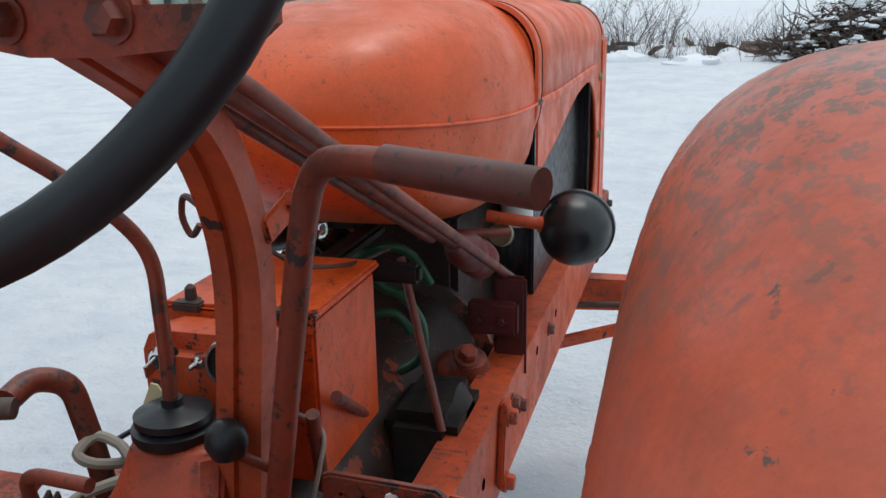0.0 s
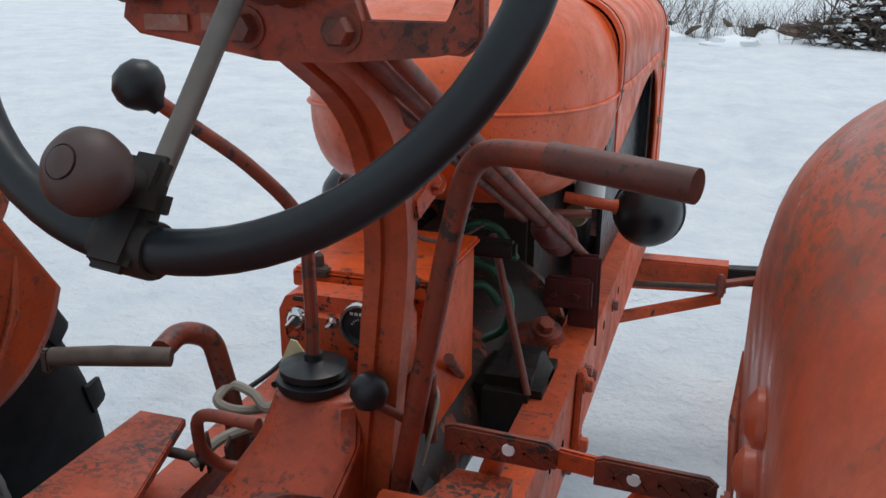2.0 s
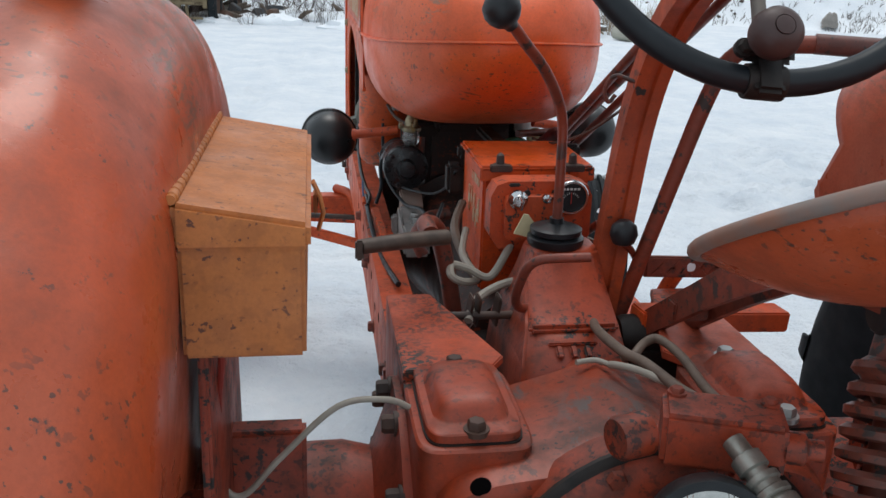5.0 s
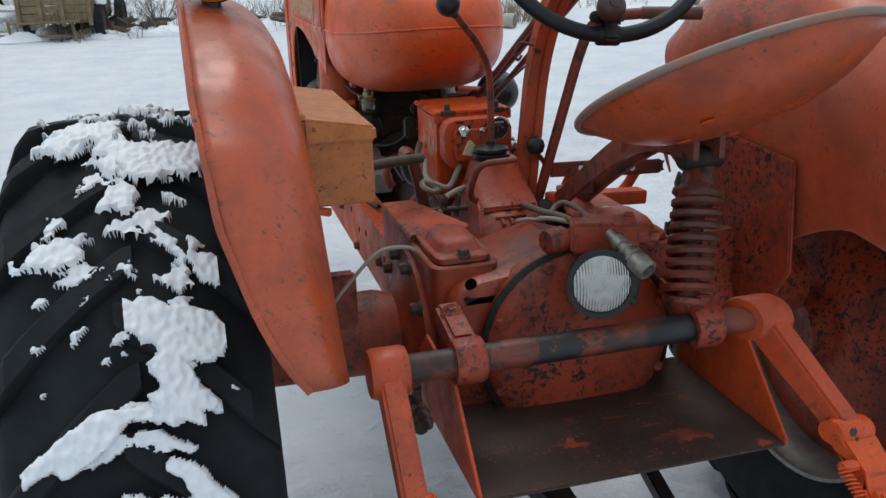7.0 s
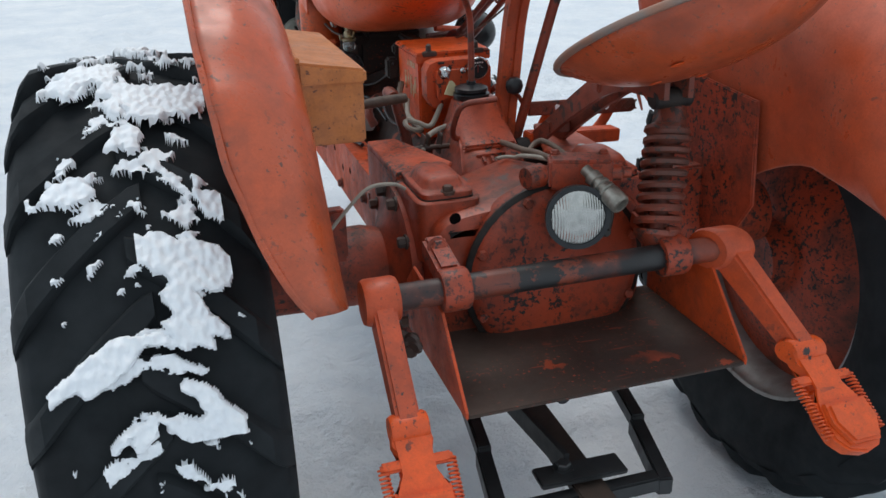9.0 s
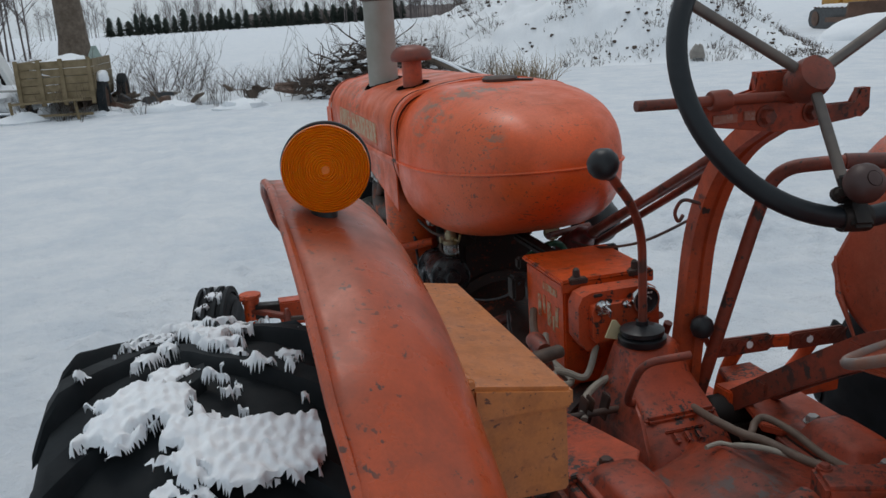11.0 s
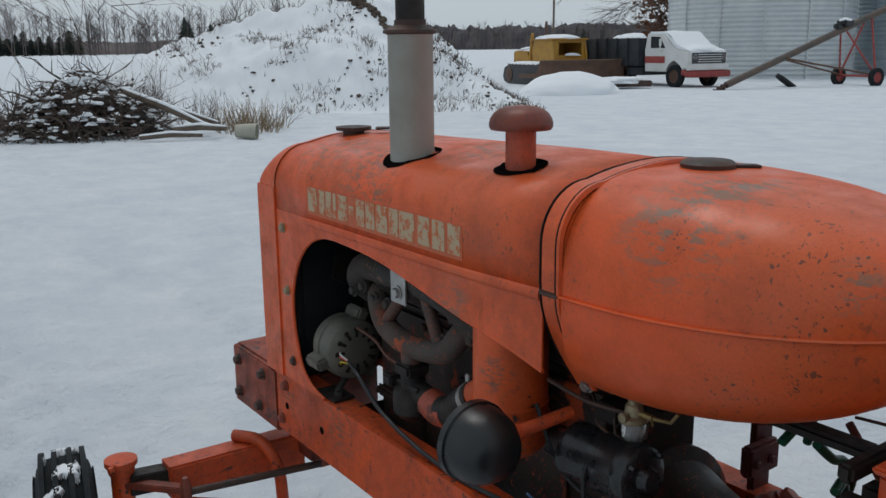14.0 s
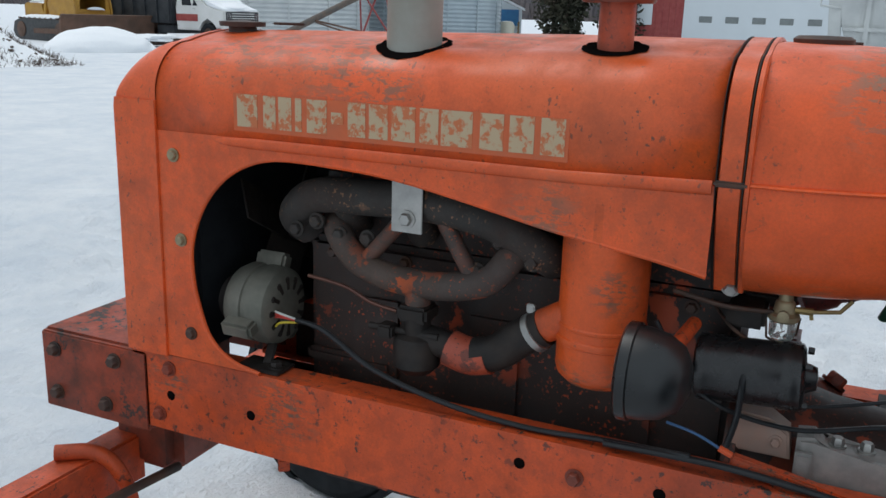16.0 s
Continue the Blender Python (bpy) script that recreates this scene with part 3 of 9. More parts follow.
tp("ammeter_needle", bm, plain("red_enamel", (0.5, 0.03, 0.02), (0.45, 0.03, 0.02), 20, 0.5, 0, 0), "", battery)
bm = bmesh.new()
lathe(bm, (-0.040, 0.962, 1.001), (0, -1, 0), [(0.017, 0), (0.017, 0.006), (0.012, 0.010), (0.010, 0.014), (0, 0.014)], 24)
obox(bm, (-0.040, 0.948, 1.002), (-0.040, 0.925, 0.998), 0.004, 0.016, 0.001)
tp("ignition_switch", bm, M_CHROME, "", battery)
bm = bmesh.new()
lathe(bm, (0.010, 0.962, 1.003), (0, -1, 0), [(0.008, 0), (0.008, 0.008), (0.004, 0.010), (0.003, 0.024), (0, 0.025)], 12)
tp("toggle_switch", bm, M_CHROME, "", battery)
bm = bmesh.new()
prism(bm, [(-0.052, 0.951), (-0.024, 0.943), (-0.014, 0.966), (-0.028, 0.984), (-0.036, 0.985)], "y", 0.926, 0.929, 0.0)
tp("key_tag", bm, plain("yellow_card", (0.62, 0.56, 0.33), (0.55, 0.50, 0.30), 30, 0.7, 0, 0), "pale yellow key tag", battery)


# ---- gearbox and rear axle ----
bm = bmesh.new()
def swell(bm, secs, n=40):
    """Lofts rounded sections (y, half width, low, shoulder, crown, middle) along y."""
    rings = []
    for y, w, lo, sh, top, cx in secs:
        ring = []
        for k in range(n):
            a = math.tau * k / n
            c, s = math.cos(a), math.sin(a)
            x = w * math.copysign(abs(c) ** 0.42, c)
            if s >= 0:
                z = 0.66 + (sh - 0.66) * abs(s) ** 0.38 + (top - sh) * max(0.0, 1 - (x / (w * 0.5)) ** 2) ** 1.5
            else:
                z = 0.66 - (0.66 - lo) * abs(s) ** 0.42
            ring.append(bm.verts.new((cx + x, y, z)))
        rings.append(ring)
    loft(bm, rings)
    bm.faces.new(rings[0][::-1]), bm.faces.new(rings[-1])


swell(bm, [(0.392, 0.235, 0.52, 0.79, 0.82, 0), (0.400, 0.247, 0.51, 0.815, 0.848, 0), (0.42, 0.254, 0.505, 0.822, 0.855, 0), (0.50, 0.255, 0.50, 0.826, 0.860, 0), (0.62, 0.252, 0.50, 0.824, 0.858, 0), (0.66, 0.215, 0.50, 0.80, 0.84, 0), (0.70, 0.15, 0.49, 0.77, 0.825, 0), (0.76, 0.125, 0.48, 0.74, 0.78, 0)])
case = tp("transmission_case", bm, M_CASE, "greasy orange cast gearbox and final drive")
bm = bmesh.new()
swell(bm, [(0.74, 0.118, 0.48, 0.735, 0.775, 0), (0.90, 0.115, 0.48, 0.725, 0.75, 0), (1.06, 0.125, 0.47, 0.74, 0.76, 0)])
part("bell_housing", bm, M_GREASE_SHADE, case, "oily black clutch housing")
bm = bmesh.new()
lathe(bm, (0.02, 0.42, 0.665), (0, -1, 0), [(0.205, 0.0), (0.205, 0.05), (0.195, 0.065), (0.17, 0.075), (0.0, 0.085)], 44)
part("final_drive_cover", bm, M_CAST, case)
bm = bmesh.new()
lathe(bm, (0.02, 0.372, 0.665), (0, -1, 0), [(0.212, 0.0), (0.212, 0.006), (0.205, 0.010)], 44)
part("cover_rim", bm, M_GREASE_SHADE, case)
for k in range(8):
    a = math.tau * (k + 0.5) / 8
    bm = bmesh.new()
    bolt(bm, (0.02 + 0.19 * math.cos(a), 0.356, 0.665 + 0.19 * math.sin(a)), (0, -1, 0), 0.012, 0.012, False)
    part("bolt", bm, M_CAST, case)
# black disc for the shade of a hole in the case
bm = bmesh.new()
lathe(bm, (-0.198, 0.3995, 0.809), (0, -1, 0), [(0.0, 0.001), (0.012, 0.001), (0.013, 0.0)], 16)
part("hole", bm, M_HOLE_SHADE, case)
bm = bmesh.new()
box(bm, -0.215, -0.10, 0.392, 0.402, 0.765, 0.785, 0.003)
part("casting_number_bar", bm, M_GREASE_SHADE, case, "dark raised casting bar")
for s in (-1, 1):
    bm = bmesh.new()
    lathe(bm, (s * 0.25, 0.64, 0.63), (s, 0, 0), [(0.185, 0), (0.185, 0.028), (0.15, 0.032), (0.085, 0.06), (0.095, 0.10), (0.088, 0.47)], 36)
    axle = tp("axle_housing", bm, M_CAST, "orange cast axle housing with a black grease patch")
    for k in range(10):
        a = math.tau * k / 10
        bm = bmesh.new()
        bolt(bm, (s * 0.28, 0.64 + 0.168 * math.cos(a), 0.63 + 0.168 * math.sin(a)), (s, 0, 0), 0.013, 0.02)
        part("bolt", bm, M_IRON, axle)
# brake covers on top, left and right
for s in (-1, 1):
    cx = -0.195 if s < 0 else 0.205
    bm = bmesh.new()
    def ring_at(w, d, z, k=0.35):
        return [bm.verts.new((cx + w * math.copysign(abs(math.cos(a)) ** k, math.cos(a)), 0.545 + d * math.copysign(abs(math.sin(a)) ** k, math.sin(a)), z)) for a in (math.tau * q / 40 for q in range(40))]
    rings = [ring_at(0.058, 0.098, 0.838, 0.3), ring_at(0.060, 0.100, 0.840, 0.3), ring_at(0.060, 0.100, 0.850, 0.3), ring_at(0.058, 0.098, 0.852, 0.3), ring_at(0.049, 0.076, 0.8525, 0.34), ring_at(0.047, 0.073, 0.855, 0.36), ring_at(0.042, 0.066, 0.867, 0.38), ring_at(0.037, 0.060, 0.874, 0.42), ring_at(0.026, 0.044, 0.8775, 0.5), ring_at(0.010, 0.020, 0.879, 0.8)]
    loft(bm, rings)
    bm.faces.new(rings[-1])
    top_, bm = bm, bmesh.new()
    rings = [ring_at(0.070, 0.110, 0.70, 0.3), ring_at(0.073, 0.113, 0.826, 0.3), ring_at(0.073, 0.113, 0.834, 0.3), ring_at(0.070, 0.110, 0.837, 0.3)]
    loft(bm, rings)
    bm.faces.new(rings[-1])
    tp("cover_seat", bm, M_CASE, "worn machined seat under the cover")
    # thin dark ring draws the shaded gap line round the cover
    bm = bmesh.new()
    rings = [ring_at(0.062, 0.102, 0.836, 0.3), ring_at(0.062, 0.102, 0.8395, 0.3)]
    loft(bm, rings)
    bm.faces.new(rings[-1])
    tp("gasket_gap", bm, M_GREASE_SHADE)
    bm = top_
    cover = tp("brake_cover", bm, M_CASE, "orange cover plate with a low square dome")
    for y in (0.634, 0.456):
        bm = bmesh.new()
        bolt(bm, (cx, y, 0.851), (0, 0, 1), 0.012, 0.014)
        part("bolt", bm, M_IRON if s < 0 else M_STEEL, cover)
# gusset plates from the case to the rails
for s in (-1, 1):
    bm = bmesh.new()
    prism(bm, [(s * 0.268, 0.62), (s * 0.268, 0.91), (s * 0.195, 0.91), (s * 0.12, 0.66), (s * 0.14, 0.63)], "z", 0.838, 0.852, 0.002)
    prism(bm, [(s * 0.268, 0.62), (s * 0.268, 0.91), (s * 0.258, 0.91), (s * 0.258, 0.62)], "z", 0.60, 0.84, 0.002)
    tp("gusset_plate", bm, M_SPECK, "speckled rusty orange gusset plate")

# gear lever tower, boot and lever
bm = bmesh.new()
rings = []
for z, x0, x1, y0, y1 in ((0.74, -0.085, 0.09, 0.66, 0.98), (0.81, -0.08, 0.088, 0.68, 0.97), (0.85, -0.062, 0.088, 0.74, 0.965), (0.89, -0.045, 0.09, 0.83, 0.96), (0.94, -0.032, 0.082, 0.855, 0.95), (0.945, -0.02, 0.07, 0.865, 0.94)):
    rings.append([bm.verts.new((x, y, z)) for x, y in ((x0, y0 + 0.02), (x0 + 0.02, y0), (x1 - 0.02, y0), (x1, y0 + 0.02), (x1, y1 - 0.02), (x1 - 0.02, y1), (x0 + 0.02, y1), (x0, y1 - 0.02))])
loft(bm, rings)
bm.faces.new(rings[-1])
bmesh.ops.bevel(bm, geom=[e for e in bm.edges], offset=0.004, segments=2, affect="EDGES")
tower = tp("shift_tower", bm, M_CASE, "cast orange gear lever housing")
bm = bmesh.new()
lathe(bm, (0.012, 0.895, 0.942), (0, 0, 1), [(0.044, 0), (0.047, 0.006), (0.047, 0.014), (0.038, 0.017), (0.043, 0.021), (0.043, 0.029), (0.032, 0.033), (0.020, 0.034), (0.012, 0.037), (0.012, 0.046), (0, 0.046)], 32)
part("boot", bm, M_BLACK, tower, "black ribbed rubber boot")
bm = bmesh.new()
tube(bm, smooth_path([(0.012, 0.893, 0.97), (0.012, 0.893, 1.08), (0.006, 0.888, 1.16), (-0.032, 0.850, 1.228), (-0.080, 0.812, 1.280), (-0.106, 0.790, 1.308)]), 0.0085, 12)
part("gear_lever", bm, M_ROD, tower)
bm = bmesh.new()
lathe(bm, (-0.103, 0.791, 1.300), (-0.55, -0.28, 0.78), [(0.009, 0), (0.012, 0.008), (0.020, 0.014), (0.026, 0.024), (0.028, 0.034), (0.025, 0.046), (0.014, 0.057), (0, 0.060)], 28)
part("knob", bm, M_BLACK, tower, "glossy black ball knob")

# ---- wheels ----
def tyre_mesh(bm, c, r, w, rim, n=72):
    cx, cy, cz = c
    prof = [(rim, -0.40), (rim + 0.02, -0.46), (rim + (r - rim) * 0.35, -0.52), (rim + (r - rim) * 0.6, -0.53), (r - 0.075, -0.50), (r - 0.05, -0.46), (r - 0.028, -0.30), (r - 0.022, 0), (r - 0.028, 0.30), (r - 0.05, 0.46), (r - 0.075, 0.50), (rim + (r - rim) * 0.6, 0.53), (rim + (r - rim) * 0.35, 0.52), (rim + 0.02, 0.46), (rim, 0.40)]
    rings = [[bm.verts.new((cx + h * w, cy + q * math.cos(a), cz + q * math.sin(a))) for a in (math.tau * k / n for k in range(n))] for q, h in prof]
    loft(bm, rings)


def sub_holder(name, c):
    e = new(name)
    e.location = c
    e.empty_display_size = 0.1
    e.parent = tractor
    e.matrix_parent_inverse = world_of(tractor).inverted()
    return e


def tread_bar(bm, c, r, w, side, a0):
    """One worn slanted bar, from the middle back to the shoulder."""
    rows = []
    for i in range(13):
        u = i / 12
        h = side * (-0.04 + 0.56 * u)
        ang = a0 - 0.32 * (0.75 * u + 0.25 * u * u)
        drop = 0.006 + 0.008 * (h / 0.5) ** 2 + (0.05 * max(0, abs(h) - 0.45) / 0.06 if abs(h) > 0.45 else 0) + 0.003 * noise.noise((u * 9, a0 * 7, side))
        base = r - 0.06 - 0.02 * (abs(h) / 0.5) ** 4
        ring = []
        for da, q in ((-0.060, base), (-0.046, r - drop - 0.008), (-0.034, r - drop), (0.034, r - drop), (0.046, r - drop - 0.008), (0.060, base)):
            a = ang + da * (0.75 if i == 0 else 1.0)
            ring.append(bm.verts.new((c[0] + h * w, c[1] - q * math.cos(a), c[2] + q * math.sin(a))))
        rows.append(ring)
    loft(bm, rows, closed=False)
    bm.faces.new(rows[0]), bm.faces.new(rows[-1][::-1])


def snow_patches(c, r, w, a0, a1, seed, thresh=0.06, thick=0.03, h0=-0.44, h1=0.46, nx=64, na=220, freq=11, lift=0.038, ribs=0.0):
    """Clumps of snow caught on a tyre between two angles."""
    bm = bmesh.new()
    field = {}
    for i in range(na + 1):
        a = radians(a0 + (a1 - a0) * i / na)
        for j in range(nx + 1):
            h = h0 + (h1 - h0) * j / nx
            u = (abs(h) + 0.04) / 0.56
            along = a + 0.32 * (0.75 * u + 0.25 * u * u)
            bar = math.cos(21 * along - (math.pi if h > 0 else 0.0))
            p = Vector((h * w * freq * 0.7, (0.55 * along + 0.45 * a) * r * freq, seed + 1.2 * h))
            v = 1.15 * noise.noise(p) + 0.55 * noise.noise(p * 2.1) + 0.30 * noise.noise(p * 4.7) + 0.12 * noise.noise(p * 11.0) - thresh - 1.1 * (abs(h - 0.03) / 0.5) ** 3 + ribs * bar
            field[i, j] = (v, a, h)
    verts = {}
    def vert(i, j):
        if (i, j) not in verts:
            v, a, h = field[i, j]
            q = r - lift + min(max(v, -0.05) * 0.16, thick) + 0.006 * noise.noise((h * 40, a * 50, seed)) + 0.0015 * noise.noise((h * 110, a * 120, seed))
            verts[i, j] = bm.verts.new((c[0] + h * w, c[1] - q * math.cos(a), c[2] + q * math.sin(a)))
        return verts[i, j]
    for i in range(na):
        for j in range(nx):
            quad = [(i, j), (i + 1, j), (i + 1, j + 1), (i, j + 1)]
            if sum(field[q][0] > 0 for q in quad) >= 3:
                bm.faces.new([vert(*q) for q in quad])
    return bm


def rear_wheel(s):
    c = (-0.822 if s < 0 else 0.915, 0.64, 0.48)
    wheel = sub_holder("rear_wheel", c)
    bm = bmesh.new()
    tyre_mesh(bm, c, 0.672, 0.40, 0.40)
    part("tyre", bm, M_RUBBER, wheel, "black tractor tyre with slanted bars and caught snow")
    for side in (-1, 1):
        for k in range(21):
            bm = bmesh.new()
            tread_bar(bm, c, 0.675, 0.40, side, math.tau * (k + (0.5 if side > 0 else 0)) / 21)
            part("tread_bar", bm, M_RUBBER, wheel)
    bm = bmesh.new()
    lathe(bm, (c[0] - s * 0.17, c[1], c[2]), (s, 0, 0), [(0.392, 0.014), (0.418, 0.0), (0.42, 0.02), (0.40, 0.03), (0.375, 0.06), (0.37, 0.17), (0.375, 0.26), (0.40, 0.31), (0.42, 0.32), (0.418, 0.34), (0.392, 0.328)], 56, False)
    part("rim", bm, plain("galvanised_rim", (0.34, 0.34, 0.33), (0.22, 0.20, 0.19), 14, 0.5, 0.4), wheel, "grey steel rim")
    bm = bmesh.new()
    lathe(bm, (c[0] - s * 0.12, c[1], c[2]), (s, 0, 0), [(0.10, -0.06), (0.11, 0.0), (0.19, 0.0), (0.25, 0.02), (0.33, 0.07), (0.372, 0.08), (0.372, 0.088), (0.33, 0.078), (0.25, 0.028), (0.1, 0.02)], 48)
    disc = part("wheel_disc", bm, M_CAST, wheel, "rusty orange wheel disc")
    return wheel, c


for s in (-1, 1):
    wheel, c = rear_wheel(s)
    if s < 0:
        snow = tagged(part("tread_snow", snow_patches(c, 0.676, 0.40, 15, 122, 4.2, 0.14, 0.016, -0.40, 0.36, 110, 420, 9.5, 0.008, 0.10), M_SNOW, None, "", 60), "white snow caught between the rear tyre bars", "snow", "", "stuff")


        tagged(part("tread_snow", snow_patches(c, 0.676, 0.40, 2, 124, 7.7, 0.30, 0.012, -0.48, 0.47, 120, 460, 26.0, 0.016, 0.10), M_SNOW, None, "", 60), "small white flecks of snow on the rear tyre", "snow", "", "stuff")


STEER = radians(-11)


def front_wheel(s):
    kp = Vector((-0.635 if s < 0 else 0.695, 3.10, 0.15))
    cx = -0.15 if s < 0 else 0.145
    turn = Matrix.Translation(kp) @ Matrix.Rotation(STEER, 4, "Z")
    wheel = sub_holder("front_wheel", kp)
    def add(name, bm, mat, label=""):
        bmesh.ops.transform(bm, matrix=turn, verts=bm.verts)
        return part(name, bm, mat, wheel, label)
    c = (cx, 0, 0)
    bm = bmesh.new()
    tyre_mesh(bm, c, 0.375, 0.15, 0.205)
    add("tyre", bm, M_RUBBER, "black ribbed front tyre flecked with snow")
    for h in (-0.36, -0.13, 0.13, 0.36):
        bm = bmesh.new()
        rings = []
        for dh, q in ((-0.06, 0.343), (-0.045, 0.372 - 0.012 * abs(h)), (0.045, 0.372 - 0.012 * abs(h)), (0.06, 0.343)):
            rings.append([bm.verts.new((cx + (h + dh) * 0.15, q * math.cos(a), q * math.sin(a))) for a in (math.tau * k / 72 for k in range(72))])
        loft(bm, rings)
        add("tread_rib", bm, M_RUBBER)
    bm = bmesh.new()
    lathe(bm, (cx, 0, 0), (s, 0, 0), [(0.19, -0.068), (0.213, -0.075), (0.215, -0.06), (0.195, -0.04), (0.185, 0.0), (0.195, 0.04), (0.215, 0.06), (0.213, 0.075), (0.19, 0.068)], 44, False)
    lathe(bm, (cx, 0, 0), (s, 0, 0), [(0.05, -0.05), (0.06, -0.02), (0.11, 0.0), (0.15, 0.012), (0.186, 0.0), (0.186, 0.008), (0.15, 0.02), (0.05, 0.03)], 40)
    add("rim", bm, M_BRIGHT, "orange pressed wheel disc")
    bm = bmesh.new()
    lathe(bm, (cx, 0, 0), (-s, 0, 0), [(0.05, -0.03), (0.05, 0.05), (0.03, 0.06), (0.025, abs(cx) - 0.01)], 24)
    add("hub", bm, M_FRAME)
    bm = snow_patches(c, 0.388, 0.15, 0, 170, 9.0 + s, 0.12, 0.02, -0.48, 0.48, 36, 260, 17)
    bmesh.ops.transform(bm, matrix=turn, verts=bm.verts)
    tagged(part("tread_snow", bm, M_SNOW, None, "", 60), "white flecks of snow on a front tyre", "snow", "", "stuff")


for s in (-1, 1):
    front_wheel(s)

# front axle: beam, extension, kingpin and tie rod
for s in (-1, 1):
    kx = -0.635 if s < 0 else 0.695
    bm = bmesh.new()
    prism(bm, [(s * 0.10, 0.33), (s * 0.10, 0.45), (s * 0.52, 0.455), (s * 0.52, 0.355)], "y", 3.03, 3.11, 0.006)
    tp("front_axle_beam", bm, M_FRAME)
    bm = bmesh.new()
    obox(bm, (s * 0.40, 3.07, 0.405), (kx - s * 0.015, 3.09, 0.415), 0.055, 0.06)
    tp("axle_extension", bm, M_GREASE_SHADE)
    bm = bmesh.new()
    tube(bm, [(kx, 3.10, 0.10), (kx, 3.10, 0.47)], 0.031, 20)
    lathe(bm, (kx, 3.10, 0.45), (0, 0, 1), [(0.036, 0), (0.036, 0.02), (0.045, 0.025), (0.045, 0.04), (0.02, 0.045), (0, 0.045)], 20)
    bolt(bm, (kx + s * 0.025, 3.07, 0.48), (s, -0.4, 0), 0.010, 0.02)
    spindle = tp("spindle", bm, M_FRAME)
    bm = bmesh.new()
    obox(bm, (kx, 3.09, 0.42), (s * 0.50, 2.97, 0.41), 0.035, 0.02)
    lathe(bm, (s * 0.50, 2.97, 0.385), (0, 0, 1), [(0.012, -0.02), (0.016, 0), (0.016, 0.04), (0.008, 0.06)], 14)
    part("steering_arm", bm, M_ROD, spindle)
    bm = bmesh.new()
    tube(bm, [(s * 0.50, 2.97, 0.40), (s * 0.10, 2.93, 0.385)], 0.011, 10)
    tp("tie_rod", bm, M_IRON)
    bm = bmesh.new()
    obox(bm, (s * 0.50, 3.05, 0.33), (s * 0.14, 2.80, 0.30), 0.03, 0.035)
    tp("radius_rod", bm, M_FRAME)
bm = bmesh.new()
tube(bm, fillet([(-0.30, 3.10, 0.47), (-0.24, 3.02, 0.47), (-0.21, 2.98, 0.38), (-0.21, 2.97, 0.28)], 0.05), 0.018, 12)
tp("crank_tube", bm, M_FRAME)

# ---- fenders ----
OUTER = [(18, 0.522), (18.8, 0.545), (20.5, 0.565), (23.5, 0.590), (28, 0.615), (38, 0.652), (55, 0.669), (80, 0.672), (100, 0.668), (114, 0.658), (122, 0.642), (127, 0.615)]


def fender_outer(a):
    for (a0, x0), (a1, x1) in zip(OUTER, OUTER[1:]):
        if a <= a1:
            return x0 + (x1 - x0) * (a - a0) / (a1 - a0)
    return OUTER[-1][1]


FRONT = [(0.10, 88), (0.16, 106), (0.22, 121), (0.30, 133), (0.37, 138.5), (0.44, 140), (0.50, 138.5), (0.56, 135), (0.62, 130.5), (0.70, 127)]


FRONT_L = [(0.10, 100), (0.20, 128), (0.29, 143), (0.35, 147), (0.42, 148), (0.48, 146.5), (0.54, 143), (0.60, 137), (0.65, 130.5), (0.70, 127)]


def front_angle(r, s):
    table = FRONT_L if s < 0 else FRONT
    for (r0, a0), (r1, a1) in zip(table, table[1:]):
        if r <= r1:
            return a0 + (a1 - a0) * (r - r0) / (r1 - r0)
    return table[-1][1]


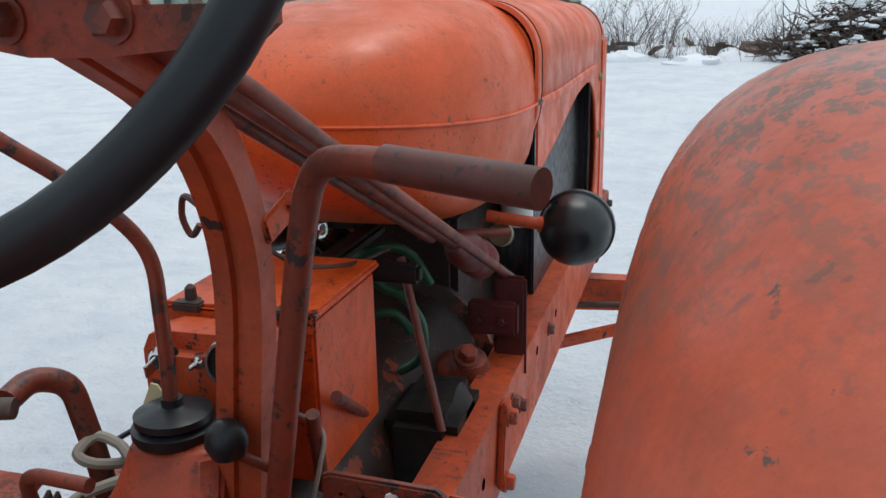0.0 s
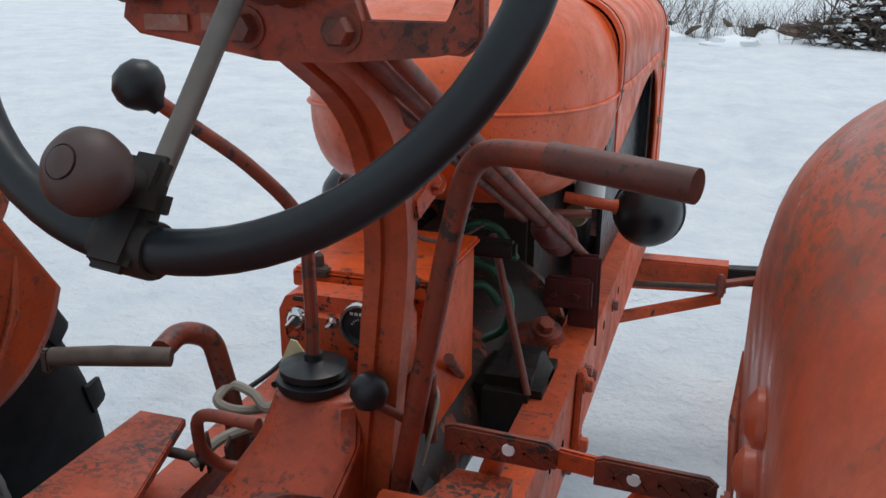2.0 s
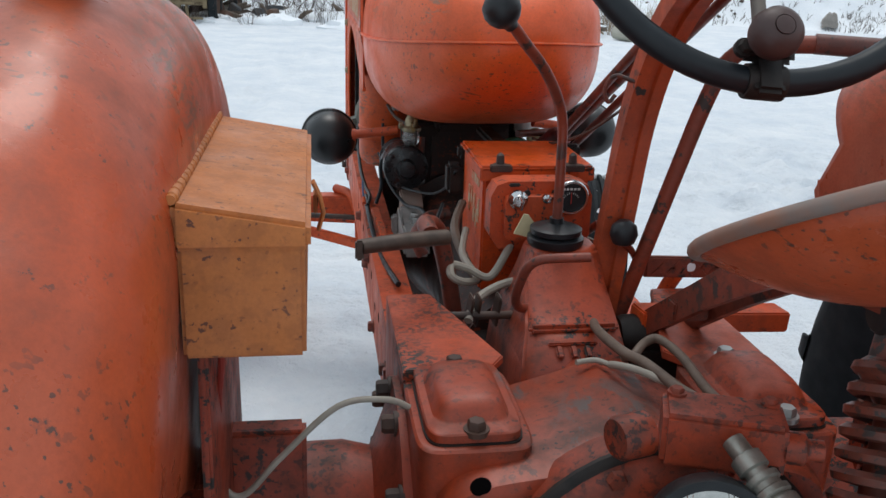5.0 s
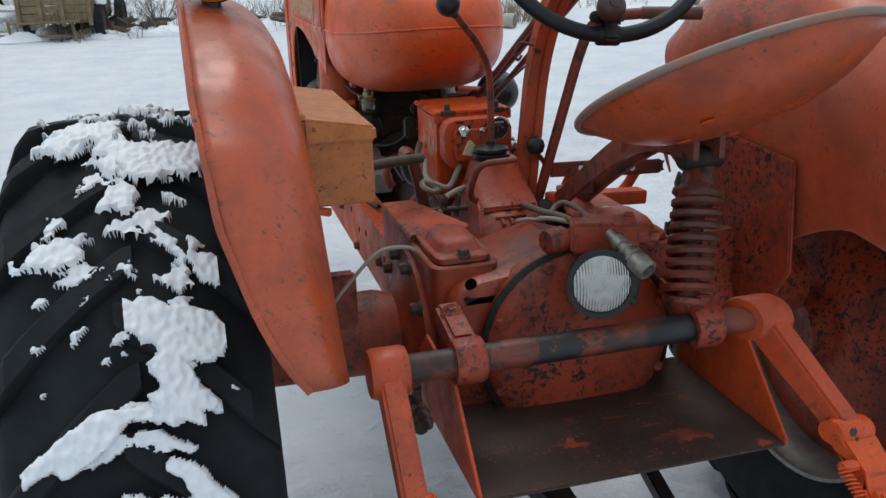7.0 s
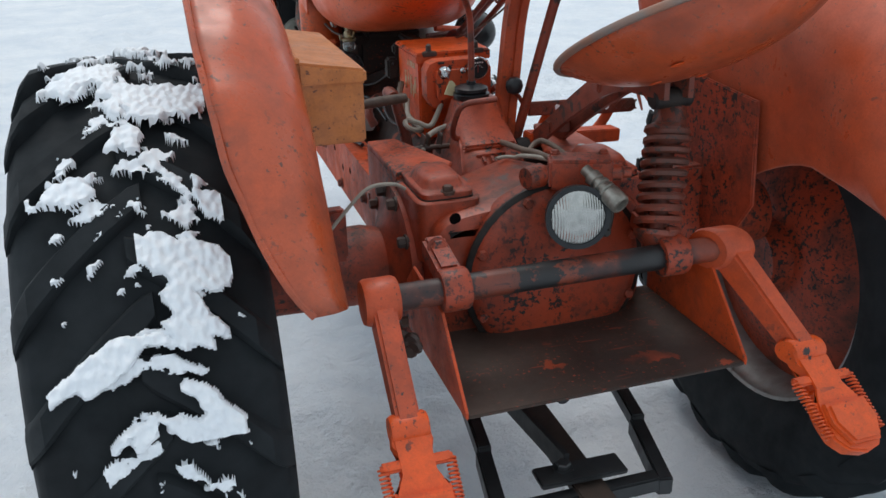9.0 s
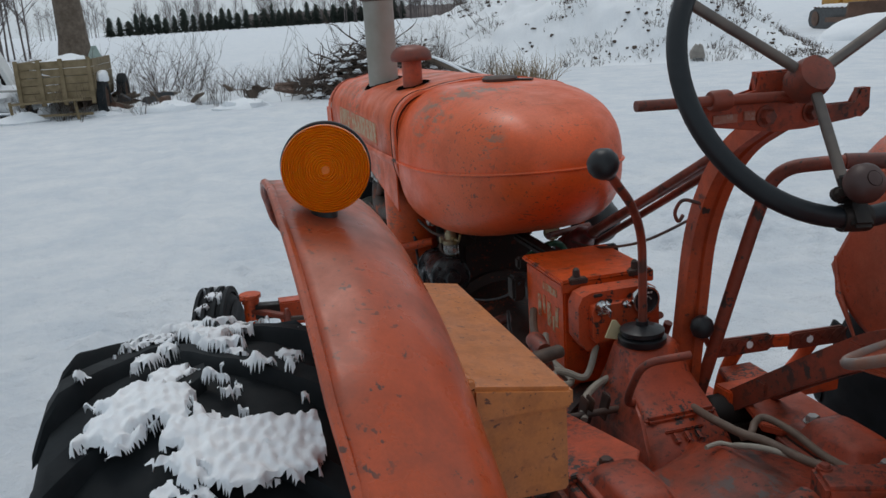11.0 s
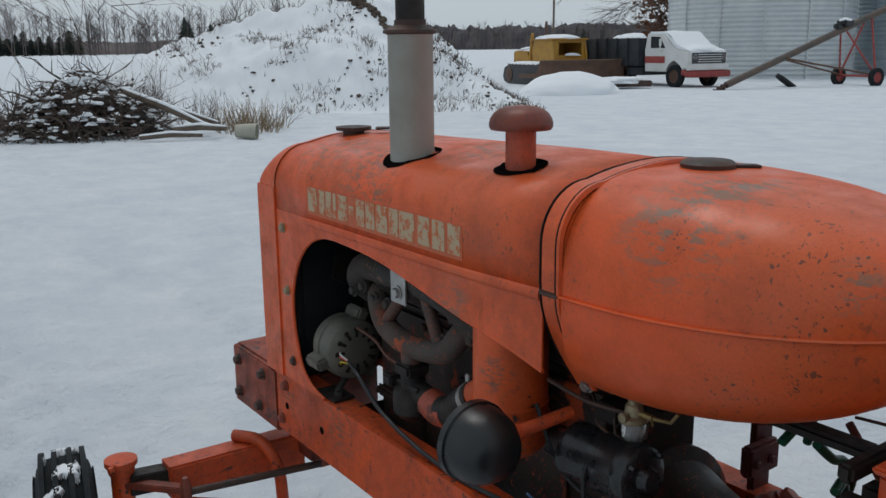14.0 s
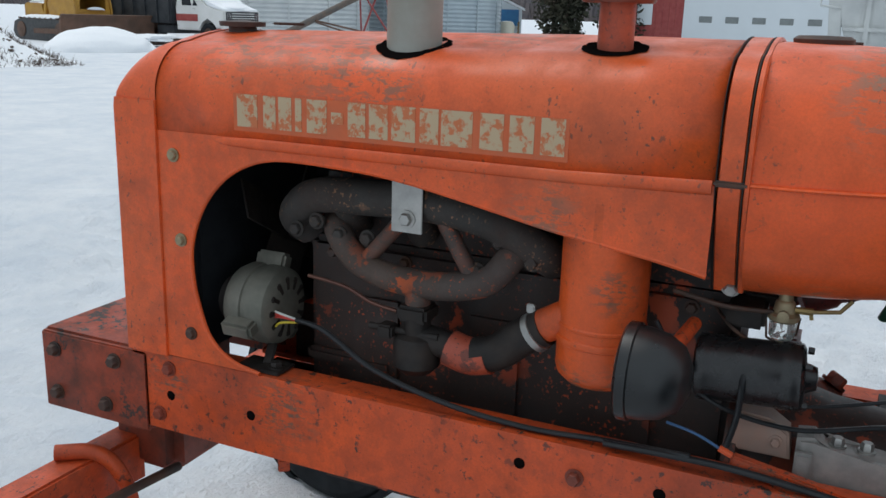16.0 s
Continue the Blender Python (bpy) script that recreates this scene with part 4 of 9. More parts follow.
def fender(s):
    bm = bmesh.new()
    rows, edge = [], []
    ix = 0.513 if s < 0 else 0.519
    n, off = 60, (0.019 if s < 0 else 0.014)
    cy, cz = (0.629, 0.617) if s < 0 else (0.597, 0.630)
    for i in range(n + 1):
        t = i / n
        low = 19.8 if s < 0 else 18
        a = low + (127 - low) * t
        o = (fender_outer(max(18, a - 1)) + fender_outer(a) + fender_outer(min(127, a + 1))) / 3 + off
        inner = min(ix, o - 0.01)
        full = 0.16 if s < 0 else 0.19
        deep = full * min(1.0, (o - inner) / full) ** 0.6
        top = 0.755 - 0.02 * smoothstep(116, 127, a)
        nose = smoothstep(104, 127, a)
        row = []
        for k in range(15):
            u = k / 14
            x = o + (inner - o) * math.sin(u * math.pi / 2) ** 1.05
            r = top - deep * (1 - math.cos(u * math.pi / 2)) ** 1.25
            r += 0.006 * noise.noise((x * 9, t * 14, s * 3))
            aa = a - 2.0 * nose * u
            r -= 0.02 * nose * math.sin(math.pi * u / 2)
            row.append(bm.verts.new((s * x, cy - r * math.cos(radians(aa)), cz + r * math.sin(radians(aa)))))
        # the side below the roll-over goes down as a plain wall with a round front
        q = top - deep - 0.02 * nose
        end = q - (0.10 + 0.05 * math.sin(radians(a))) * min(1.0, (a - low) / 14)
        end += (0.16 - end) * smoothstep(32, 52, a)
        for k in range(1, 13):
            qq = q + (end - q) * k / 12
            aa = a + (sum(front_angle(qq + d, s) for d in (-0.06, -0.03, 0, 0.03, 0.06)) / 5 - 127) * smoothstep(62, 127, a) ** 1.5
            row.append(bm.verts.new((s * (inner + 0.0015 * k), cy - qq * math.cos(radians(aa)), cz + qq * math.sin(radians(aa)))))
        rows.append(row)
        edge.append((s * o, cy - top * math.cos(radians(a)), cz + top * math.sin(radians(a))))
    loft(bm, rows, closed=False)
    enamel = M_FENDER if s > 0 else M_FENDER_L
    f = tp("fender", bm, enamel, "faded orange clamshell fender with scuffed paint")
    sol = f.modifiers.new("sheet", "SOLIDIFY")
    sol.thickness, sol.offset = 0.005, 0
    bm = bmesh.new()
    tube(bm, edge, 0.006, 8)
    part("rolled_edge", bm, enamel, f)
    # pressed rib and round rivets on the inner side
    bm = bmesh.new()
    tube(bm, [(s * ix, 0.90, 0.86), (s * (ix - 0.002), 0.955, 0.95), (s * ix, 0.975, 1.03)], [0.003, 0.008, 0.003], 10)
    part("pressed_rib", bm, enamel, f)
    for y, z in ((0.83, 0.93), (0.90, 1.03)) if s < 0 else ((0.634, 1.074), (0.564, 1.158)):
        bm = bmesh.new()
        lathe(bm, (s * ix, y, z), (-s, 0, 0), [(0.022, -0.006), (0.021, 0.006), (0.012, 0.012), (0, 0.014)], 18)
        part("rivet", bm, enamel, f)
    # bracket down to the axle
    bm = bmesh.new()
    prism(bm, [(0.355, 0.76), (0.375, 1.0), (0.69, 1.02), (0.72, 0.66), (0.45, 0.62)], "x", s * (ix - 0.018), s * (ix - 0.007), 0.003)
    box(bm, s * 0.40, s * (ix - 0.01), 0.56, 0.60, 0.66, 0.80, 0.006)
    part("fender_bracket", bm, M_CAST, f)
    return f


for s in (-1, 1):
    fender(s)

# toolbox on the left fender
bm = bmesh.new()
box(bm, -0.511, -0.394, 0.324, 0.770, 1.018, 1.140, 0.004)
toolbox = tp("toolbox", bm, M_TOOLBOX, "ochre steel toolbox with hinged lid")
bm = bmesh.new()
box(bm, -0.514, -0.388, 0.317, 0.777, 1.129, 1.155, 0.005)
for v in bm.verts:
    v.co.z += 0.17 * max(0.0, -0.388 - v.co.x) * (v.co.z > 1.14)
lid = part("lid", bm, M_TOOLBOX, toolbox)
bm = bmesh.new()
tube(bm, [(-0.513, 0.321, 1.178), (-0.513, 0.773, 1.178)], 0.005, 10)
for k in range(22):
    lathe(bm, (-0.513, 0.327 + 0.0199 * k, 1.178), (0, 1, 0), [(0.0052, 0), (0.0064, 0.001), (0.0064, 0.015), (0.0052, 0.016)], 10)
part("hinge", bm, M_TOOLBOX, toolbox)
bm = bmesh.new()
tube(bm, [(-0.386, 0.548, 1.138), (-0.378, 0.548, 1.120), (-0.374, 0.548, 1.100), (-0.380, 0.548, 1.080)], 0.011, 10, 0.25, (1, 0, 0))
box(bm, -0.386, -0.381, 0.560, 0.588, 1.094, 1.120, 0.002)
hasp = part("hasp", bm, M_TOOLBOX, toolbox, "bent hasp tongue and drilled tab")
# black disc for the shade in the tab's drilled hole
bm = bmesh.new()
lathe(bm, (-0.381, 0.575, 1.107), (1, 0, 0), [(0.0, 0.001), (0.006, 0.001), (0.007, 0.0)], 14)
part("hole", bm, M_HOLE_SHADE, hasp)

# amber flasher on the left fender
M_AMBER, n_, l_, b_ = nodes_of("amber_lens", 0.14)
b_.inputs["Base Color"].default_value = (0.86, 0.20, 0.004, 1)
b_.inputs["Transmission Weight"].default_value = 0.34
b_.inputs["IOR"].default_value = 1.46
b_.inputs["Subsurface Weight"].default_value = 0.25
b_.inputs["Subsurface Radius"].default_value = (0.03, 0.01, 0.002)
M_BULB = plain("pale_bulb", (0.75, 0.68, 0.5), (0.8, 0.74, 0.6), 30, 0.3)
BC, BN = Vector((-0.629, 0.502, 1.417)), Vector((-0.18, -1.0, 0.03)).normalized()
bm = bmesh.new()
lathe(bm, (-0.636, 0.507, 1.338), (0, 0, 1), [(0.024, 0.0), (0.024, 0.010), (0.017, 0.014), (0.017, 0.036)], 24)
flasher = tp("amber_flasher", bm, M_BLACK, "round double-faced amber warning lamp on a black foot")
for sgn in (1, -1):
    bm = bmesh.new()
    prof = [(0.052, 0.005), (0.0535, 0.024)]
    r = 0.0525
    for k in range(16):
        prof += [(r, 0.0255 + 0.0042 * (1 - (r / 0.0535) ** 2) * 2.2 + 0.0016), (r - 0.0016, 0.0255 + 0.0042 * (1 - (r / 0.0535) ** 2) * 2.2 - 0.0003)]
        r -= 0.0031
    prof += [(0.0, 0.0345)]
    lathe(bm, BC, BN * sgn, prof, 56)
    part("lens", bm, M_AMBER, flasher, "ribbed amber lens", 25)
    bm = bmesh.new()
    lathe(bm, BC, BN * sgn, [(0.016, 0.002), (0.013, 0.006), (0.008, 0.008), (0.008, 0.014), (0.005, 0.018), (0.0, 0.019)], 20)
    part("bulb", bm, M_BULB, flasher, "pale bulb behind the lens")
bm = bmesh.new()
lathe(bm, BC - BN * 0.0055, BN, [(0.0545, 0.0), (0.0555, 0.001), (0.0555, 0.010), (0.0545, 0.011)], 56)
part("gasket_gap", bm, M_BLACK, flasher)
bm = bmesh.new()
lathe(bm, BC - BN * 0.0015, BN, [(0.0, 0.0), (0.0515, 0.0), (0.0515, 0.003), (0.0, 0.003)], 40)
part("base_plate", bm, M_BLACK, flasher)

# ---- steering wheel, bracket, column ----
WC, WNRM, WR = Vector((0.1321, 0.5581, 1.4765)), Vector((-0.055, -0.882, 0.469)).normalized(), 0.232
mw = frame_of(WNRM)
bm = bmesh.new()
tube(bm, [WC + mw @ Vector((WR * math.cos(a), WR * math.sin(a), 0)) for a in (math.tau * k / 72 for k in range(73))], 0.0155, 14, cap=False)
steering = tp("steering_wheel", bm, plain("black_wheel_rim", (0.008, 0.011, 0.014), (0.014, 0.018, 0.022), 12, 0.42, 0, 0.1, 0.3), "black steering wheel with a spinner knob")
KNOB, CLAMP = Vector((0.101, 0.428, 1.326)), Vector((0.108, 0.452, 1.272))
HUBC = WC - WNRM * 0.035
bm = bmesh.new()
for a in (-1.62, 0.48, 2.58):
    end = WC + mw @ Vector((WR * math.cos(a), WR * math.sin(a), 0))
    d = (CLAMP - WC)
    if a == -1.62:
        end = WC + d.normalized() * (WR - 0.01)
    tube(bm, [HUBC, end], 0.0085, 12)
part("spoke", bm, plain("worn_spoke", (0.10, 0.09, 0.085), (0.17, 0.14, 0.12), 14, 0.45, 0.5), steering)
bm = bmesh.new()
lathe(bm, HUBC, WNRM, [(0.030, -0.03), (0.032, 0.0), (0.028, 0.02), (0.014, 0.025), (0, 0.026)], 24)
part("hub", bm, M_ROD, steering)
bm = bmesh.new()
lathe(bm, KNOB, WNRM, [(0.009, -0.026), (0.017, -0.022), (0.026, -0.010), (0.0285, 0.002), (0.026, 0.014), (0.018, 0.0225), (0.0115, 0.0248), (0.0115, 0.0235), (0.0102, 0.0235), (0.0102, 0.0258), (0.006, 0.027), (0, 0.0272)], 36)
part("spinner_knob", bm, plain("brown_knob_plastic", (0.045, 0.022, 0.020), (0.07, 0.035, 0.03), 18, 0.5, 0, 0.1), steering, "dark brown spinner knob")
bm = bmesh.new()
down = (CLAMP - WC).normalized()
side_ = down.cross(WNRM)
obox(bm, CLAMP - down * 0.062 + WNRM * 0.004, CLAMP + down * 0.02 + WNRM * 0.018, 0.034, 0.014, 0.005, WNRM)
obox(bm, CLAMP - down * 0.03 - side_ * 0.030 + WNRM * 0.012, CLAMP - down * 0.03 + side_ * 0.034 + WNRM * 0.012, 0.024, 0.014, 0.006, WNRM)
lathe(bm, CLAMP - WNRM * 0.0 + down * 0.0, side_, [(0.019, -0.022), (0.020, -0.018), (0.020, 0.018), (0.019, 0.022)], 20)
bolt(bm, CLAMP - down * 0.03 + side_ * 0.030 + WNRM * 0.018, WNRM, 0.008, 0.010)
tube(bm, [KNOB, CLAMP - down * 0.04], 0.012, 12)
part("spinner_clamp", bm, M_GREASE_SHADE, steering, "dull grey cast clamp")

# bracket plate and column
bm = bmesh.new()
prism(bm, [(-0.005, 1.405), (0.01, 1.392), (0.13, 1.374), (0.19, 1.374), (0.275, 1.385), (0.30, 1.383), (0.315, 1.395), (0.315, 1.430), (0.295, 1.430), (0.288, 1.405), (0.215, 1.405), (0.205, 1.440), (0.20, 1.47), (0.10, 1.47), (0.10, 1.44), (0.05, 1.432), (0.0, 1.425)], "y", 0.632, 0.652, 0.003)
bmesh.ops.translate(bm, vec=(-0.022, 0.010, 0.0), verts=bm.verts)
bracket = tp("steering_bracket", bm, M_CAST, "cast orange steering support bracket")
for x in (0.093, 0.178):
    bm = bmesh.new()
    bolt(bm, (x, 0.642, 1.400), (0, -1, 0), 0.013, 0.016)
    part("bolt", bm, M_ROD, bracket)
bm = bmesh.new()
box(bm, -0.002, 0.040, 0.638, 0.6415, 1.396, 1.409, 0)
box(bm, 0.053, 0.072, 0.638, 0.6415, 1.397, 1.411, 0)
part("plate_label", bm, paint("worn_label", (0.36, 0.08, 0.04), (0.32, 0.20, 0.15), 0.6, (0.34, 0.28, 0.24), 0.3, 0.5, 80), bracket, "scratched metal label")
bm = bmesh.new()
tube(bm, [(-0.141, 0.628, 1.437), (0.139, 0.628, 1.430)], 0.0085, 12)
lathe(bm, (-0.016, 0.628, 1.434), (1, 0, 0), [(0.014, 0), (0.016, 0.004), (0.016, 0.03), (0.014, 0.034)], 18)
part("throttle_rod", bm, M_ROD, bracket)
bm = bmesh.new()
tube(bm, [HUBC, HUBC - WNRM * 0.06], 0.018, 16)
part("column_bush", bm, M_ROD, bracket)
# flat post: two straps bent forward at the top
bm = bmesh.new()
post = fillet([(0.088, 0.885, 0.76), (0.128, 0.88, 1.17), (0.136, 0.80, 1.32), (0.130, 0.65, 1.40)], 0.10, 8)
rings = []
for i, p in enumerate(post):
    d = (post[min(i + 1, len(post) - 1)] - post[max(i - 1, 0)]).normalized()
    u = Vector((1, 0, 0))
    u = (u - d * u.dot(d)).normalized()
    v = d.cross(u)
    rings.append([bm.verts.new(p + u * a + v * b) for a, b in ((-0.026, -0.016), (-0.006, -0.016), (-0.004, -0.009), (0.004, -0.009), (0.006, -0.016), (0.026, -0.016), (0.026, 0.016), (-0.026, 0.016))])
loft(bm, rings)
bm.faces.new(rings[0][::-1]), bm.faces.new(rings[-1])
tp("steering_post", bm, paint("post_paint", (0.54, 0.08, 0.02), (0.42, 0.068, 0.024), 0.67, grime=0.5, rough=0.45, chip_scale=24), "orange steel channel post")
# long shafts to the steering box, with the universal joint
for p, q, r in (((0.165, 0.66, 1.405), (0.178, 1.49, 1.005), 0.0125), ((0.195, 0.66, 1.40), (0.222, 1.715, 0.878), 0.0085), ((0.135, 0.68, 1.39), (0.16, 1.40, 1.04), 0.009)):
    bm = bmesh.new()
    tube(bm, [p, q], r, 12)
    tp("steering_shaft", bm, M_ROD)
bm = bmesh.new()
d = (Vector((0.178, 1.49, 1.005)) - Vector((0.165, 0.66, 1.405))).normalized()
a = Vector((0.178, 1.49, 1.005))
lathe(bm, a, d, [(0.017, -0.03), (0.019, 0.0), (0.026, 0.02), (0.032, 0.03), (0.034, 0.08), (0.030, 0.10), (0.036, 0.11), (0.036, 0.16), (0.02, 0.17)], 20)
tp("steering_gear", bm, paint("red_gear_paint", (0.28, 0.03, 0.03), (0.20, 0.03, 0.03), 0.6, grime=0.7, rough=0.4), "dark red steering gear")
bm = bmesh.new()
box(bm, 0.155, 0.25, 1.63, 1.656, 0.79, 0.855, 0.006)
box(bm, 0.20, 0.262, 1.655, 1.67, 0.70, 0.90, 0.006)
for x, z in ((0.175, 0.82), (0.22, 0.82)):
    bolt(bm, (x, 1.63, z), (0, -1, 0), 0.008, 0.008)
tp("gear_bracket", bm, plain("maroon_paint", (0.10, 0.015, 0.015), (0.05, 0.012, 0.012), 18, 0.45), "dark maroon bracket")

# hand clutch lever
bm = bmesh.new()
tube(bm, fillet([(0.112, 0.890, 0.74), (0.121, 0.885, 0.78), (0.213, 0.825, 1.19), (0.239, 0.807, 1.276), (0.321, 0.742, 1.290), (0.450, 0.692, 1.286)], 0.065, 8), 0.0130, 16)
clutch = tp("clutch_lever", bm, M_ROD, "long bent orange hand clutch lever")
bm = bmesh.new()
tube(bm, [(0.330, 0.7385, 1.2897), (0.457, 0.6893, 1.2858)], 0.0148, 16)
part("grip", bm, paint("grip_paint", (0.22, 0.05, 0.03), (0.05, 0.035, 0.035), 0.5, (0.03, 0.025, 0.025), 0.7, 0.4, 24), clutch)
bm = bmesh.new()
lathe(bm, (0.111, 0.841, 0.955), (-0.05, -0.05, 1), [(0.006, 0), (0.018, 0.006), (0.023, 0.02), (0.020, 0.034), (0.010, 0.043), (0, 0.044)], 24)
ball = tp("small_lever", bm, M_BLACK, "small black ball lever on a bent rod")
bm = bmesh.new()
tube(bm, [(0.112, 0.843, 0.962), (0.135, 0.865, 0.938), (0.150, 0.880, 0.920)], 0.006, 10)
part("rod", bm, M_ROD, ball)

# hand brake with a wrapped pipe handle, and the bent foot lever
bm = bmesh.new()
tube(bm, fillet([(-0.13, 0.96, 0.70), (-0.155, 0.963, 0.86), (-0.178, 0.962, 0.955), (-0.205, 0.93, 0.972), (-0.20, 0.88, 0.965)], 0.035, 6), 0.0155, 12)
brake = tp("left_pedal_lever", bm, M_ROD, "bent orange lever with a pipe handle")
bm = bmesh.new()
tube(bm, [(-0.316, 0.81, 0.970), (-0.245, 0.838, 0.9695), (-0.175, 0.866, 0.966)], [0.0135, 0.0155, 0.0145], 12, 0.85)
box(bm, -0.325, -0.312, 0.800, 0.812, 0.95, 0.982, 0.003)
part("handle", bm, plain("bare_brown_steel", (0.055, 0.038, 0.03), (0.11, 0.075, 0.055), 26, 0.5, 0.3), brake, "bare brown pipe handle")
bm = bmesh.new()
tube(bm, fillet([(0.023, 0.737, 0.972), (-0.066, 0.750, 0.966), (-0.080, 0.775, 0.90), (-0.07, 0.80, 0.865), (-0.02, 0.82, 0.86)], 0.03, 6), 0.0075, 12)
tp("foot_lever", bm, M_ROD)

# brake pedals on the right
def pedal(x0, x1, y, z, hx, off):
    bm = bmesh.new()
    prism(bm, [(x0, z - 0.018), (x0, z + 0.016), (x0 + 0.01, z + 0.02), (x1 - 0.01, z + 0.016), (x1, z + 0.008), (x1, z - 0.014), (x1 - 0.012, z - 0.022)], "y", y - 0.004, y + 0.008, 0.003)
    p = tp("brake_pedal", bm, M_ROD, "rusty orange brake pedal with a diamond tread")
    n = int((x1 - x0) / 0.026)
    for k in range(n):
        u = x0 + 0.012 + k * 0.026
        for a, b in ((0, 1), (1, 0)):
            bm = bmesh.new()
            obox(bm, (u, y - 0.0045, z - 0.014 + 0.026 * a), (u + 0.024, y - 0.0045, z - 0.014 + 0.026 * b), 0.004, 0.004, 0, (0, 1, 0))
            part("tread_ridge", bm, M_ROD, p)
    bm = bmesh.new()
    lathe(bm, (hx, y - 0.0055, z), (0, -1, 0), [(0.0, 0.0012), (0.0075, 0.0012), (0.0085, 0)], 16)
    part("hole", bm, M_SNOW, p)
    bm = bmesh.new()
    tube(bm, fillet([(x0 + 0.07, y + 0.01, z - 0.005), (x0 + 0.05, y + 0.03, z - 0.06), (x0 + 0.02 + off, y + 0.02, z - 0.16)], 0.03), 0.014, 10)
    part("pedal_arm", bm, M_FRAME, p)
    return p


pedal(0.180, 0.320, 0.910, 0.892, 0.262, 0.0)
pedal(0.365, 0.505, 0.915, 0.878, 0.412, -0.1)
bm = bmesh.new()
obox(bm, (0.318, 0.918, 0.886), (0.368, 0.920, 0.880), 0.010, 0.028)
obox(bm, (0.13, 0.80, 0.845), (0.40, 0.83, 0.825), 0.05, 0.035)
tp("pedal_link", bm, M_FRAME)


# ---- rear: hitch, tray, drawbar ----
bm = bmesh.new()
tube(bm, [(-0.44, 0.22, 0.735), (0.345, 0.22, 0.735)], 0.027, 20)
lift = tp("lift_shaft", bm, paint("bare_shaft", (0.33, 0.055, 0.02), (0.02, 0.02, 0.02), 0.5, (0.015, 0.015, 0.016), 0.6, 0.4, 9), "black and orange lift shaft")
for x in (-0.262, 0.215):
    bm = bmesh.new()
    lathe(bm, (x - 0.028, 0.22, 0.735), (1, 0, 0), [(0.040, 0), (0.043, 0.006), (0.043, 0.05), (0.040, 0.056)], 24)
    obox(bm, (x, 0.24, 0.75), (x - 0.0, 0.36, 0.775), 0.048, 0.05, 0.008)
    bolt(bm, (x, 0.318, 0.785), (0, -0.9, 0.4), 0.016, 0.014)
    part("shaft_bearing", bm, M_CAST, lift)


def spring(bm, a, b, r, wire, turns, per=12):
    a, b = Vector(a), Vector(b)
    m = frame_of(b - a)
    L = (b - a).length
    n = int(turns * per)
    tube(bm, [a + m @ Vector((r * math.cos(math.tau * k / per), r * math.sin(math.tau * k / per), L * k / n)) for k in range(n + 1)], wire, 6)


def lift_arm(s):
    x = s * 0.41
    bm = bmesh.new()
    lathe(bm, (x - 0.034, 0.22, 0.735), (1, 0, 0), [(0.042, 0), (0.046, 0.008), (0.046, 0.06), (0.042, 0.068)], 24)
    prism(bm, [(0.265, 0.745), (0.225, 0.775), (0.180, 0.745), (0.015, 0.575), (0.05, 0.545), (0.20, 0.69)], "x", x - 0.022, x + 0.022, 0.006)
    def lean(bm):
        for v in bm.verts:
            if s > 0:
                v.co.x += -0.075 + 0.5 * min(0.22 - v.co.y, 0.18) + 0.25 * max(0.04 - v.co.y, 0.0)
    lean(bm)
    arm = tp("lift_arm", bm, paint("arm_paint", (0.60, 0.08, 0.018), (0.46, 0.07, 0.022), 0.67, grime=0.45, rough=0.45, chip_scale=40), "orange forged lift arm with a spring latch")
    d = Vector((0, -0.72, -0.69)).normalized()
    up = Vector((0, -0.69, 0.72))
    o = Vector((x, 0.04, 0.565))
    m = Matrix((Vector((1, 0, 0)), d, up)).transposed().to_4x4()
    m.translation = o
    bm = bmesh.new()
    body = [(-0.034, 0), (-0.038, 0.03), (-0.026, 0.05), (-0.026, 0.085), (-0.05, 0.11), (-0.058, 0.15), (-0.055, 0.19), (-0.035, 0.215), (0, 0.225), (0.035, 0.215), (0.055, 0.19), (0.058, 0.15), (0.05, 0.11), (0.026, 0.085), (0.026, 0.05), (0.038, 0.03), (0.034, 0)]
    prism(bm, body, "z", -0.018, 0.016, 0.005)
    lathe(bm, (-0.035, 0.0, 0.0), (1, 0, 0), [(0.024, 0), (0.028, 0.006), (0.028, 0.064), (0.024, 0.07)], 20)
    prism(bm, [(-0.045, 0.12), (-0.05, 0.16), (-0.03, 0.205), (0.03, 0.205), (0.05, 0.16), (0.045, 0.12)], "z", 0.012, 0.034, 0.006)
    box(bm, -0.066, 0.066, 0.055, 0.075, -0.002, 0.014, 0.004)
    bmesh.ops.transform(bm, matrix=m, verts=bm.verts)
    lean(bm)
    hook = part("latch", bm, M_BRIGHT, arm, "bright orange coupling latch")
    for q in (-1, 1):
        bm = bmesh.new()
        spring(bm, (q * 0.062, 0.066, 0.006), (q * 0.058, 0.185, 0.010), 0.0085, 0.0022, 16, 8)
        bmesh.ops.transform(bm, matrix=m, verts=bm.verts)
        lean(bm)
        part("spring", bm, M_BRIGHT, arm)


for s in (-1, 1):
    lift_arm(s)
bm = bmesh.new()
for k in range(5):
    lathe(bm, (-0.372 + 0.004 * k, 0.20 - 0.004 * k, 0.655 - 0.014 * (k % 3)), (0.3 * k, 1, 0.2), [(0.012, 0), (0.016, 0.006), (0.012, 0.014)], 10)
tp("hanging_shackle", bm, M_IRON, "rusty shackle")

